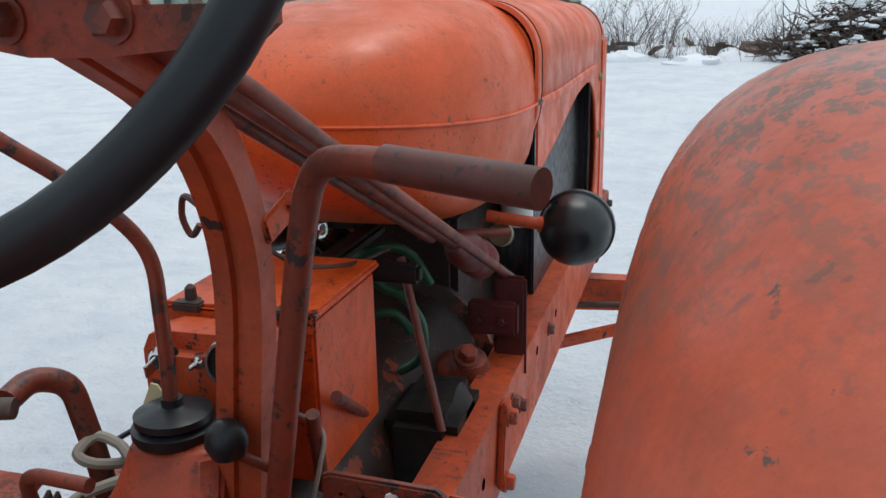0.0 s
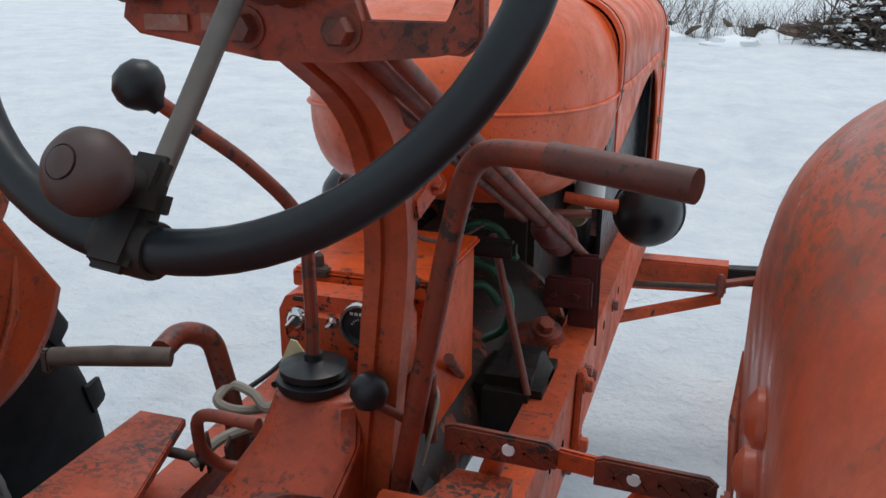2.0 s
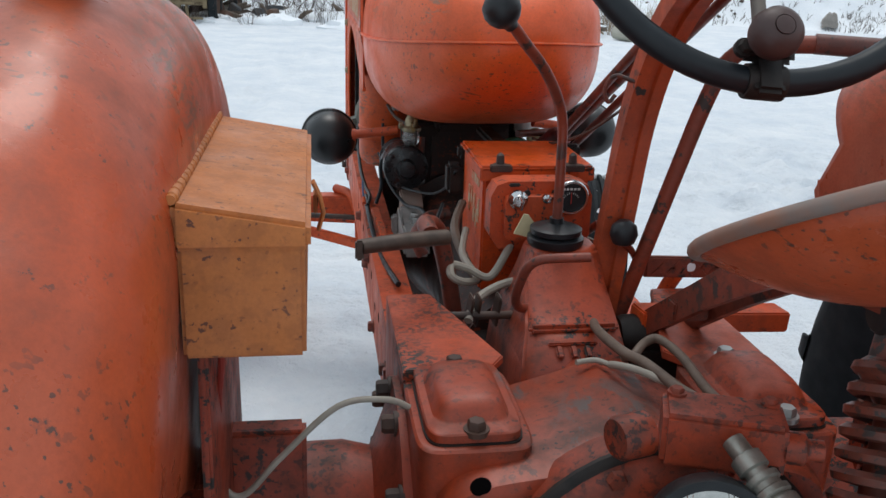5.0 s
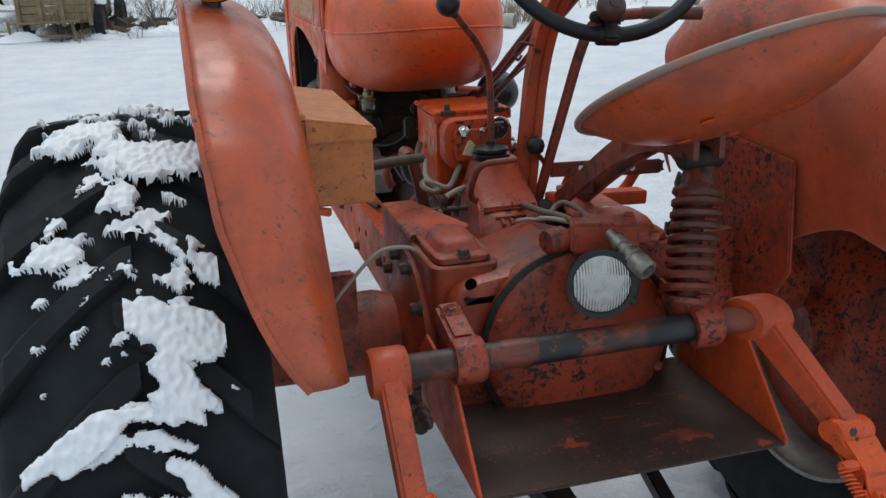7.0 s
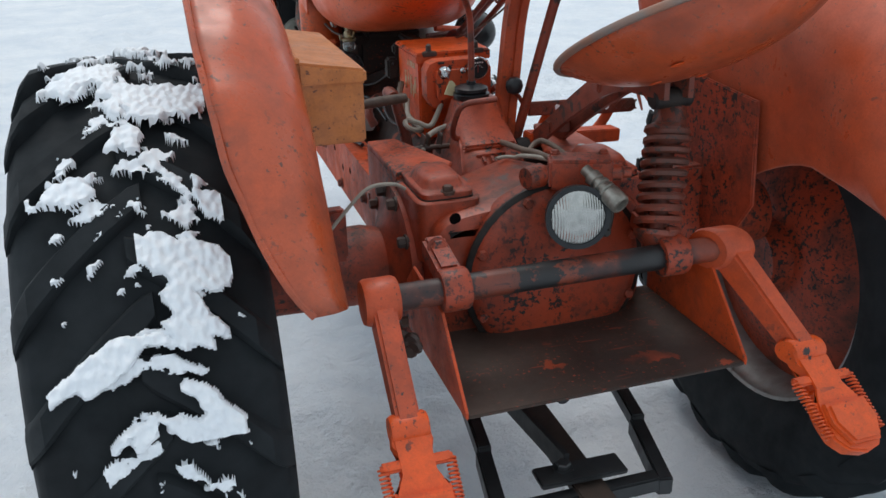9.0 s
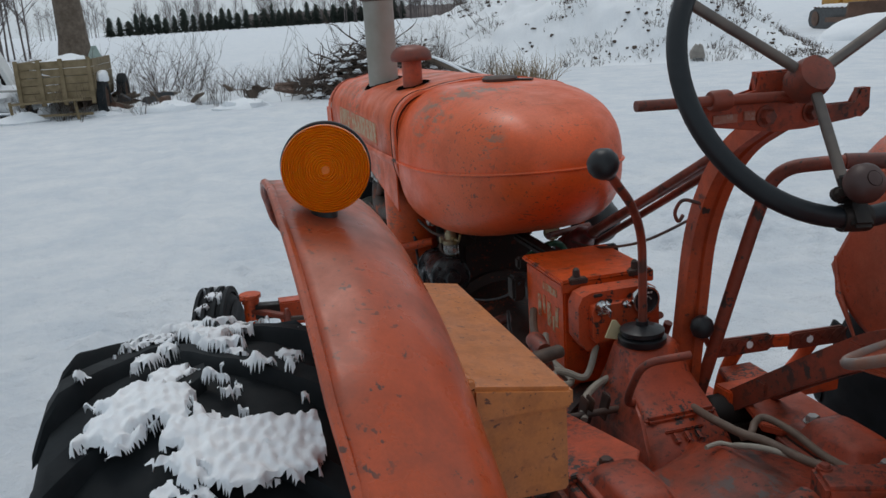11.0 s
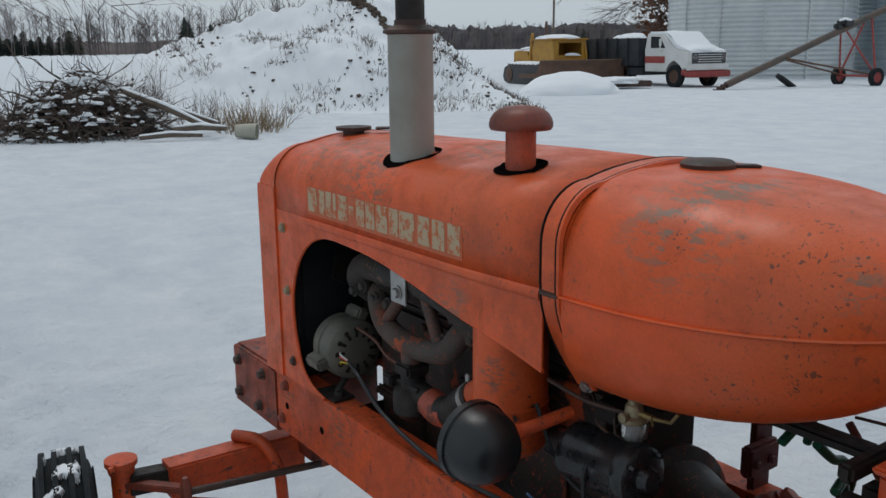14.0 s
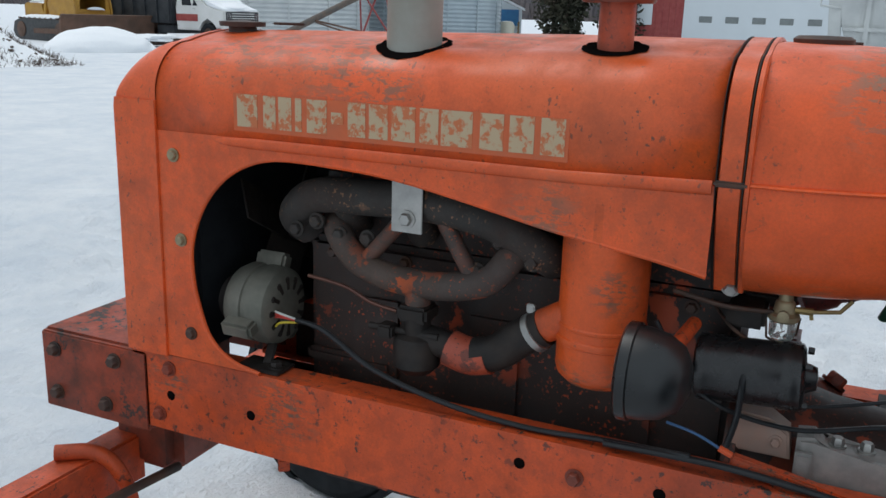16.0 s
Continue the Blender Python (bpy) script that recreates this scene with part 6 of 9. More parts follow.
# starter, clutch housing, tank cradle
bm = bmesh.new()
lathe(bm, (-0.165, 1.775, 0.893), (0, -1, 0.06), [(0.047, 0), (0.0545, 0.004), (0.0545, 0.016), (0.053, 0.018), (0.053, 0.128), (0.0545, 0.130), (0.0545, 0.150), (0.053, 0.152), (0.053, 0.160), (0.046, 0.164), (0.024, 0.166), (0.018, 0.182), (0.0, 0.184)], 36)
for u, w in ((-0.035, 0.03), (0.03, 0.035), (-0.02, -0.04)):
    bolt(bm, (-0.165 + u, 1.614, 0.903 + w), (0, -1, 0), 0.006, 0.012, False)
starter = tp("starter_motor", bm, plain("black_enamel", (0.010, 0.011, 0.012), (0.02, 0.02, 0.022), 20, 0.28, 0, 0.05), "glossy black starter motor")
bm = bmesh.new()
tube(bm, smooth_path([(-0.17, 1.70, 0.94), (-0.218, 1.698, 0.90), (-0.218, 1.70, 0.84), (-0.23, 1.71, 0.79)]), 0.005, 8)
part("cable", bm, M_BLACK, starter)
bm = bmesh.new()
lathe(bm, (0.0, 1.72, 0.68), (0, -1, 0), [(0.195, 0.0), (0.195, 0.02), (0.170, 0.03), (0.152, 0.08), (0.132, 0.16), (0.120, 0.26), (0.118, 0.70)], 40)
tp("clutch_housing", bm, paint("oily_housing", (0.018, 0.014, 0.013), (0.055, 0.022, 0.015), 0.64, (0.30, 0.055, 0.02), 0.5, 0.5, 9), "oily dark clutch housing")
bm = bmesh.new()
tube(bm, [(0.10, 1.60, 0.70), (0.173, 1.58, 0.745)], [0.05, 0.04], 16)
bolt(bm, (0.173, 1.561, 0.775), (0.3, -0.5, 0.8), 0.018, 0.02)
lathe(bm, (0.173, 1.58, 0.74), (0.1, -0.3, 0.9), [(0.04, 0), (0.03, 0.03), (0.022, 0.034)], 20)
tp("housing_bolt", bm, M_CAST)
bm = bmesh.new()
box(bm, -0.09, 0.09, 1.64, 1.72, 0.985, 1.012, 0.008)
tp("tank_cradle", bm, M_GREASE_SHADE)
for dims in ((-0.16, -0.08, 1.68, 1.74, 0.965, 1.000), (-0.09, 0.17, 1.30, 1.325, 0.995, 1.025), (-0.01, 0.03, 1.32, 1.55, 1.0, 1.02), (-0.116, -0.084, 1.27, 1.31, 0.93, 0.99), (-0.046, -0.014, 1.27, 1.31, 0.93, 0.985), (0.034, 0.066, 1.27, 1.31, 0.93, 0.985)):
    bm = bmesh.new()
    box(bm, *dims, 0.006)
    tp("cradle_block", bm, M_GREASE_SHADE)
# added black floor that keeps snow light out of the bay's shade
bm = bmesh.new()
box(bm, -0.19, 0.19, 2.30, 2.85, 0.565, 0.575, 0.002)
tp("bay_shade_floor", bm, M_BLACK, "black sheet added under the engine bay to keep it dark")
# fuel sediment bowl
M_GLASS, n_, l_, b_ = nodes_of("bowl_glass", 0.05)
b_.inputs["Base Color"].default_value = (0.85, 0.86, 0.84, 1)
b_.inputs["Transmission Weight"].default_value = 0.85
bm = bmesh.new()
lathe(bm, (-0.15, 1.654, 0.956), (0, 0, 1), [(0.0, -0.002), (0.016, 0.0), (0.020, 0.006), (0.021, 0.028), (0.018, 0.032)], 24)
bowl = tp("sediment_bowl", bm, M_GLASS, "clear glass fuel sediment bowl")
bm = bmesh.new()
lathe(bm, (-0.15, 1.654, 0.986), (0, 0, 1), [(0.021, 0), (0.024, 0.003), (0.024, 0.010), (0.017, 0.014), (0.015, 0.03), (0.011, 0.034), (0.011, 0.06)], 20)
lathe(bm, (-0.172, 1.654, 1.000), (-1, 0, 0), [(0.009, 0), (0.009, 0.008), (0.005, 0.009)], 8)
part("bowl_top", bm, M_ZINC, bowl, "dirty yellowed valve body")
bm = bmesh.new()
lathe(bm, (-0.15, 1.654, 0.956), (0, 0, -1), [(0.011, 0.002), (0.011, 0.010), (0.005, 0.012)], 12)
part("thumb_nut", bm, M_ZINC, bowl)
bm = bmesh.new()
tube(bm, [(-0.172, 1.675, 0.962), (-0.172, 1.678, 0.99)], 0.002, 6)
tube(bm, [(-0.172, 1.675, 0.962), (-0.150, 1.654, 0.944)], 0.002, 6)
tube(bm, [(-0.150, 1.654, 0.944), (-0.140, 1.633, 0.962), (-0.140, 1.630, 0.99)], 0.002, 6)
part("bail_wire", bm, M_IRON, bowl)
bm = bmesh.new()
tube(bm, [(-0.15, 1.64, 1.005), (-0.15, 1.612, 1.006)], 0.006, 8)
tube(bm, [(-0.15, 1.612, 1.006), (-0.15, 1.575, 1.012), (-0.15, 1.560, 1.032)], 0.0035, 8)
obox(bm, (-0.15, 1.617, 1.012), (-0.15, 1.613, 0.990), 0.008, 0.006)
part("valve_stem", bm, plain("old_brass", (0.30, 0.22, 0.09), (0.20, 0.14, 0.07), 30, 0.45, 0.7), bowl, "old brass shut-off stem")
bm = bmesh.new()
tube(bm, smooth_path([(-0.155, 1.670, 0.998), (-0.18, 1.74, 1.004), (-0.195, 1.82, 1.022)]), 0.0042, 8)
part("fuel_pipe", bm, M_IRON, bowl)

# ---- side lamps on their arms ----
def side_lamp(c, s):
    bm = bmesh.new()
    lathe(bm, Vector(c) + Vector((0, -0.055, 0)), (0, 1, 0), [(0.0, -0.002), (0.024, 0.0), (0.048, 0.012), (0.063, 0.036), (0.069, 0.062), (0.070, 0.078), (0.074, 0.080), (0.074, 0.094), (0.069, 0.098)], 40)
    lamp_ = tp("side_lamp", bm, plain("black_lamp_enamel", (0.008, 0.009, 0.010), (0.016, 0.018, 0.020), 10, 0.35, 0, 0.05), "round black bowl lamp on an orange arm")
    bm = bmesh.new()
    lathe(bm, Vector(c) + Vector((0, 0.040, 0)), (0, 1, 0), [(0.063, 0), (0.05, 0.008), (0, 0.014)], 36)
    part("lens", bm, M_LENS, lamp_)
    bm = bmesh.new()
    tube(bm, [(c[0] - s * 0.05, c[1] - 0.01, c[2] + 0.012), (s * 0.17, c[1] - 0.03, c[2] + 0.030)], 0.012, 12)
    lathe(bm, (c[0] - s * 0.055, c[1] - 0.012, c[2] + 0.013), (-s, 0, 0), [(0.016, 0), (0.016, 0.012)], 12)
    part("lamp_arm", bm, M_FRAME, lamp_)


side_lamp((-0.345, 1.815, 0.934), -1)
side_lamp((0.335, 1.757, 0.966), 1)
# right side of the engine bay: oil filter, gauge, hoses, rods
bm = bmesh.new()
lathe(bm, (0.195, 1.90, 0.935), (0, 0, 1), [(0.028, 0), (0.034, 0.006), (0.034, 0.085), (0.028, 0.09), (0, 0.09)], 28)
tp("oil_filter", bm, M_WHITE, "white canister oil filter")
bm = bmesh.new()
lathe(bm, (0.19, 1.765, 0.950), (-0.1, -1, 0.35), [(0.022, -0.012), (0.024, -0.01), (0.024, 0.004), (0.021, 0.005), (0.020, 0.002), (0, 0.002)], 28)
tp("oil_gauge", bm, plain("brass_gauge", (0.30, 0.26, 0.14), (0.2, 0.18, 0.11), 30, 0.4, 0.5, 0), "small brass pressure gauge")
M_GREEN = plain("green_hose", (0.010, 0.075, 0.04), (0.02, 0.11, 0.06), 20, 0.4)
for pts in (((0.02, 1.42, 0.985), (0.07, 1.42, 0.945), (0.105, 1.42, 0.93), (0.134, 1.42, 0.885), (0.125, 1.44, 0.82), (0.08, 1.46, 0.78)), ((0.0, 1.47, 0.975), (0.06, 1.47, 1.0), (0.10, 1.48, 0.985), (0.125, 1.50, 0.93)), ((0.05, 1.40, 0.90), (0.09, 1.41, 0.905), (0.115, 1.42, 0.87))):
    bm = bmesh.new()
    tube(bm, smooth_path(pts), 0.0085, 10)
    tp("green_hose", bm, M_GREEN)
for a, b, r in (((0.103, 1.416, 1.0), (0.198, 1.308, 0.756), 0.007), ((0.10, 1.25, 0.80), (0.14, 1.05, 0.93), 0.008), ((0.115, 1.05, 0.80), (0.13, 1.0, 0.93), 0.009), ((0.09, 1.55, 1.0), (0.24, 1.62, 0.995), 0.009)):
    bm = bmesh.new()
    tube(bm, [a, b], r, 10)
    tp("control_rod", bm, M_ROD)
bm = bmesh.new()
box(bm, 0.10, 0.22, 1.30, 1.48, 0.62, 0.78, 0.02)
lathe(bm, (0.20, 1.40, 0.74), (1, 0, 0), [(0.05, -0.05), (0.055, 0.0), (0.03, 0.02)], 20)
tp("hydraulic_pump", bm, M_GREASE_SHADE, "oily black hydraulic pump")
# cables and hoses left of the battery box
for pts, r, mat in ((((-0.10, 1.12, 0.90), (-0.115, 1.06, 0.87), (-0.10, 0.99, 0.85), (-0.13, 0.94, 0.86), (-0.155, 0.93, 0.875), (-0.15, 0.96, 0.885), (-0.12, 0.965, 0.875), (-0.085, 0.95, 0.865), (-0.05, 0.98, 0.90), (-0.035, 1.00, 0.92)), 0.007, M_BEIGE), (((-0.04, 0.92, 0.87), (-0.08, 0.91, 0.862), (-0.12, 0.88, 0.85), (-0.14, 0.84, 0.83)), 0.0075, M_BEIGE), (((-0.095, 1.20, 0.93), (-0.12, 1.13, 0.90), (-0.11, 1.06, 0.86), (-0.09, 1.02, 0.83)), 0.009, M_HOSE), (((-0.12, 1.30, 0.90), (-0.15, 1.20, 0.87), (-0.155, 1.10, 0.85), (-0.15, 1.0, 0.86)), 0.004, M_BLACK), (((-0.22, 1.80, 0.90), (-0.19, 1.65, 0.86), (-0.13, 1.5, 0.87), (-0.11, 1.35, 0.92), (-0.10, 1.26, 0.98)), 0.003, M_BLACK), (((-0.205, 1.84, 0.97), (-0.205, 1.76, 0.86), (-0.17, 1.62, 0.815), (-0.14, 1.45, 0.84), (-0.12, 1.30, 0.80)), 0.004, M_BLACK), (((0.07, 1.03, 0.92), (0.13, 1.02, 0.90), (0.135, 1.0, 0.86), (0.125, 0.98, 0.80)), 0.003, M_BEIGE)):
    bm = bmesh.new()
    tube(bm, smooth_path(pts), r, 8)
    tp("cable", bm, mat)
bm = bmesh.new()
for q in (0.0, 0.012, 0.045):
    obox(bm, (-0.138 + q, 0.862, 0.815), (-0.134 + q, 0.845, 0.872), 0.004, 0.024)
tube(bm, [(-0.19, 0.85, 0.836), (-0.03, 0.845, 0.836)], 0.007, 10)
tp("lever_linkage", bm, M_IRON, "rusty lever linkage")
# thin cable and choke hook beside the post
bm = bmesh.new()
tube(bm, smooth_path([(0.13, 0.86, 1.20), (0.10, 1.05, 1.10), (0.09, 1.25, 1.04), (0.09, 1.40, 1.02)]), 0.003, 6)
tp("throttle_wire", bm, M_IRON)
bm = bmesh.new()
tube(bm, fillet([(0.115, 0.84, 1.215), (0.075, 0.86, 1.23), (0.065, 0.87, 1.20), (0.075, 0.87, 1.18), (0.085, 0.87, 1.195)], 0.02), 0.0035, 8)
tp("wire_hook", bm, M_ROD)
bm = bmesh.new()
obox(bm, (0.155, 0.87, 1.19), (0.16, 0.93, 1.21), 0.008, 0.03)
bolt(bm, (0.162, 0.92, 1.21), (0.2, -0.8, 0.5), 0.010, 0.012)
tp("post_bracket", bm, M_FRAME)
# exhaust-side brackets on the rail, right
bm = bmesh.new()
obox(bm, (0.266, 1.46, 0.745), (0.266, 1.43, 0.60), 0.012, 0.045)
bolt(bm, (0.272, 1.455, 0.72), (1, 0, 0), 0.014, 0.016)
bolt(bm, (0.272, 1.43, 0.61), (1, 0, 0), 0.014, 0.016)
tp("rail_strap", bm, M_FRAME)

# wiring and rods beside the starter and under the tank
for pts, r, mat in ((((-0.245, 1.90, 0.758), (-0.25, 1.70, 0.765), (-0.24, 1.45, 0.742), (-0.22, 1.20, 0.76)), 0.006, M_BLACK), (((-0.26, 1.80, 0.825), (-0.262, 1.755, 0.817), (-0.262, 1.715, 0.800)), 0.0024, plain("blue_wire", (0.03, 0.10, 0.22), (0.03, 0.08, 0.18), 20, 0.5, 0, 0)), (((-0.262, 1.717, 0.801), (-0.262, 1.697, 0.793)), 0.0055, M_BRIGHT), (((-0.10, 1.77, 0.985), (-0.16, 1.73, 0.965), (-0.155, 1.70, 0.945)), 0.003, M_IRON)):
    bm = bmesh.new()
    tube(bm, smooth_path(pts), r, 8)
    tp("wire", bm, mat)
bm = bmesh.new()
tube(bm, fillet([(-0.10, 1.36, 0.86), (-0.15, 1.33, 0.865), (-0.18, 1.30, 0.83), (-0.16, 1.29, 0.79)], 0.03), 0.013, 12)
tp("oil_pipe", bm, M_ROD)
M_ALU = plain("bare_cast_aluminium", (0.24, 0.235, 0.225), (0.36, 0.33, 0.31), 26, 0.55, 0.3, 0.3)
bm = bmesh.new()
prism(bm, [(1.61, 0.735), (1.61, 0.808), (1.585, 0.812), (1.565, 0.795), (1.50, 0.792), (1.44, 0.793), (1.44, 0.735)], "x", -0.185, -0.125, 0.006)
prism(bm, [(1.61, 0.745), (1.61, 0.79), (1.585, 0.79), (1.585, 0.745)], "x", -0.200, -0.184, 0.004)
carrier = tp("bare_casting", bm, M_ALU, "bare grey cast aluminium carrier")
for k in range(3):
    bm = bmesh.new()
    bolt(bm, (-0.150, 1.55 - 0.042 * k, 0.793 + 0.0004 * k), (0, 0, 1), 0.010, 0.016)
    part("bolt", bm, M_STEEL, carrier)
bm = bmesh.new()
prism(bm, [(1.712, 0.762), (1.706, 0.830), (1.652, 0.826), (1.622, 0.806), (1.616, 0.762)], "x", -0.172, -0.120, 0.004)
bolt(bm, (-0.172, 1.640, 0.790), (-1, 0, 0), 0.008, 0.010)
tp("cover_plate", bm, plain("faded_pink_primer", (0.36, 0.22, 0.17), (0.30, 0.24, 0.21), 18, 0.6), "faded pinkish cover plate")
bm = bmesh.new()
obox(bm, (-0.235, 1.70, 0.772), (-0.205, 1.36, 0.70), 0.02, 0.024)
tp("brace_bar", bm, M_FRAME)
# raised ridge and cast mark on the gear lever housing
bm = bmesh.new()
box(bm, -0.062, 0.080, 0.738, 0.756, 0.844, 0.860, 0.006)
for u in (-0.022, 0.0, 0.022):
    obox(bm, (u, 0.694, 0.826), (u, 0.716, 0.838), 0.012, 0.006)
box(bm, -0.038, 0.040, 0.716, 0.722, 0.836, 0.842, 0.002)
part("cast_ridge", bm, M_CAST, tower)


# ==== the yard and the distance ====
rng = random.Random(7)
M_BARK = plain("grey_brown_bark", (0.10, 0.075, 0.055), (0.18, 0.14, 0.11), 6, 0.9, 0, 0.6)
M_TWIG = plain("bare_twigs", (0.05, 0.036, 0.03), (0.11, 0.08, 0.062), 9, 0.9, 0, 0)
M_FARWOOD = plain("far_bare_wood", (0.085, 0.072, 0.072), (0.15, 0.125, 0.12), 0.05, 1.0, 0, 0)
M_RIDGE = plain("far_wooded_ridge", (0.052, 0.05, 0.06), (0.10, 0.085, 0.085), 0.16, 1.0, 0, 0)
M_FIR = plain("dark_evergreen", (0.018, 0.028, 0.022), (0.035, 0.045, 0.035), 0.9, 0.95, 0, 0)
M_DEAD = plain("dead_grass", (0.20, 0.14, 0.08), (0.32, 0.24, 0.15), 5, 0.9, 0, 0)
M_SOIL = plain("frozen_soil", (0.05, 0.036, 0.028), (0.12, 0.09, 0.07), 3, 0.95, 0, 0.6)
M_BOARD = plain("weathered_board", (0.16, 0.12, 0.065), (0.26, 0.20, 0.12), 5, 0.85, 0, 0.4)
M_OLDRED = plain("faded_red_paint", (0.26, 0.035, 0.035), (0.34, 0.07, 0.06), 3, 0.55)
M_YELLOW = plain("worn_yellow_paint", (0.46, 0.25, 0.03), (0.36, 0.18, 0.03), 2.5, 0.55)
M_RUSTY = plain("brown_rusted_steel", (0.085, 0.05, 0.035), (0.14, 0.075, 0.05), 2, 0.7)
M_TRUCKW = plain("chalky_white_paint", (0.62, 0.62, 0.60), (0.72, 0.72, 0.71), 1.5, 0.45)
M_DARKBOX = plain("dark_blue_black_steel", (0.020, 0.024, 0.030), (0.045, 0.05, 0.055), 2, 0.55)
M_GLASS = plain("dark_window_glass", (0.02, 0.025, 0.03), (0.03, 0.035, 0.04), 2, 0.1, 0, 0)
M_TARP = plain("blue_tarpaulin", (0.02, 0.13, 0.30), (0.03, 0.18, 0.38), 3, 0.5, 0, 0.3)
M_PALE = plain("pale_green_steel", (0.30, 0.40, 0.36), (0.38, 0.46, 0.42), 1.5, 0.5)
M_POLY = plain("black_poly_tank", (0.014, 0.016, 0.018), (0.03, 0.033, 0.036), 4, 0.4)
M_WALLW = plain("white_barn_steel", (0.60, 0.65, 0.68), (0.64, 0.69, 0.72), 0.4, 0.5, 0, 0)
M_GREYW = plain("grey_white_wagon_paint", (0.42, 0.44, 0.44), (0.54, 0.56, 0.55), 1.5, 0.5)
M_ROCK = plain("grey_stone", (0.22, 0.20, 0.18), (0.34, 0.31, 0.28), 4, 0.9, 0, 0.6)


def galvanised(name, c1, c2):
    m, n, l, b = nodes_of(name, 0.42, 0.35)
    l.new(mix(n, l, ramp(n, l, noise_node(n, l, 1.2, 5, 0.6), [(0.35, 0.0), (0.7, 1.0)]), c1, c2), b.inputs["Base Color"])
    return m


M_GALV = galvanised("galvanised_sheet", (0.52, 0.55, 0.56), (0.62, 0.64, 0.64))
M_GALVB = galvanised("bluish_galvanised_sheet", (0.36, 0.42, 0.46), (0.44, 0.50, 0.53))


def lp(name, bm, mat, parent, label="", smooth=40):
    """A part built in its thing's own axes."""
    ob = part(name, bm, mat, None, label, smooth)
    ob.parent = parent
    return ob


def placed(name, x, y, heading, label, category, group="", z=None):
    """A thing whose own +Y looks along the compass heading."""
    e = holder(name, (x, y, ground_z(x, y) if z is None else z), label, category, group)
    e.rotation_euler = (0, 0, -radians(heading))
    return e


def loose(name, bm, mat, label, category, kind="", group="", smooth=40):
    return tagged(part(name, bm, mat, None, "", smooth), label, category, group, kind)


def lump(bm, at, rx, ry, rz, rough=0.25, n=10, seed=0.0, low=-0.2):
    """An uneven rounded lump, flat beneath."""
    at = Vector(at)
    rings = []
    for i in range(n + 1):
        e = low * 1.5 + (math.pi / 2 - low * 1.5) * i / n
        row = []
        for k in range(2 * n):
            a = math.tau * k / (2 * n)
            d = Vector((math.cos(a) * math.cos(e), math.sin(a) * math.cos(e), math.sin(e)))
            f = 1 + rough * noise.noise(d * 1.8 + Vector((seed, seed * 2, 0))) + 0.5 * rough * noise.noise(d * 5 + Vector((0, seed, 3)))
            row.append(bm.verts.new(at + Vector((d.x * rx, d.y * ry, d.z * rz)) * f))
        rings.append(row)
    loft(bm, rings)
    bm.faces.new(rings[0][::-1]), bm.faces.new(rings[-1])
    return bm


def sprig(bm, at, direction, length, r, depth, spread=0.55, n=3, kids=4, droop=0.0):
    """A twig that bends and forks; thin three-sided stems."""
    p, d = Vector(at), Vector(direction).normalized()
    pts = [p.copy()]
    for k in range(3):
        d = (d + Vector((rng.gauss(0, 0.14), rng.gauss(0, 0.14), rng.gauss(0, 0.14) - droop))).normalized()
        p = p + d * length / 3
        pts.append(p.copy())
    tube(bm, pts, [r, r * 0.8, r * 0.6, r * 0.35], n, cap=False)
    if depth > 0:
        for k in range(kids):
            q = pts[1 + k % 3]
            s = (d + Vector((rng.uniform(-1, 1), rng.uniform(-1, 1), rng.uniform(-0.5, 0.9))) * spread * 1.4).normalized()
            sprig(bm, q, s, length * rng.uniform(0.45, 0.7), r * 0.55, depth - 1, spread, n, kids, droop)


def shrub(x, y, height, seed, stems=9, label="bare leafless shrub with thin grey-brown twigs", group="bare shrubs"):
    rng.seed(seed)
    bm = bmesh.new()
    for k in range(stems):
        a = rng.uniform(0, math.tau)
        sprig(bm, (x + 0.15 * math.cos(a), y + 0.15 * math.sin(a), ground_z(x, y) - 0.1), (0.45 * math.cos(a), 0.45 * math.sin(a), 1), height * rng.uniform(0.5, 0.8), 0.011, 2, 0.5, 3, 4)
    return loose("shrub", bm, M_TWIG, label, "shrub", "", group, 0)


def bare_tree(x, y, r, height, seed, limbs=(), label="tall bare tree with furrowed grey-brown bark"):
    rng.seed(seed)
    z = ground_z(x, y)
    tree = holder("bare_tree", (x, y, z), label, "tree", "bare trees")
    bm = bmesh.new()
    pts = [(x + 0.04 * math.sin(k * 1.7), y + 0.04 * math.cos(k * 2.1), z - 0.2 + height * k / 8) for k in range(9)]
    tube(bm, pts, [r * (1.45 if k == 0 else 1.0 - 0.075 * k) for k in range(9)], 18)
    for v in bm.verts:
        d = Vector((v.co.x - x, v.co.y - y, 0))
        v.co += d * 0.14 * noise.noise((math.atan2(d.y, d.x) * 3.0, v.co.z * 1.2, seed))
    part("trunk", bm, M_BARK, tree)
    bm = bmesh.new()
    for k in range(9):
        a, h = rng.uniform(0, math.tau), z + height * rng.uniform(0.42, 0.95)
        sprig(bm, (x, y, h), (math.cos(a), math.sin(a), 0.55), height * 0.3, r * 0.26, 3, 0.6, 4, 4)
    for p, d, length in limbs:
        sprig(bm, p, d, length, 0.035, 3, 0.42, 4, 6, 0.06)
    part("crown", bm, M_TWIG, tree, "leafless spreading twigs", 0)
    return tree


# ---- distance: woods, ridge and evergreens on the far side of the field ----
def bearing(az, d):
    return d * math.sin(radians(az)), d * math.cos(radians(az))


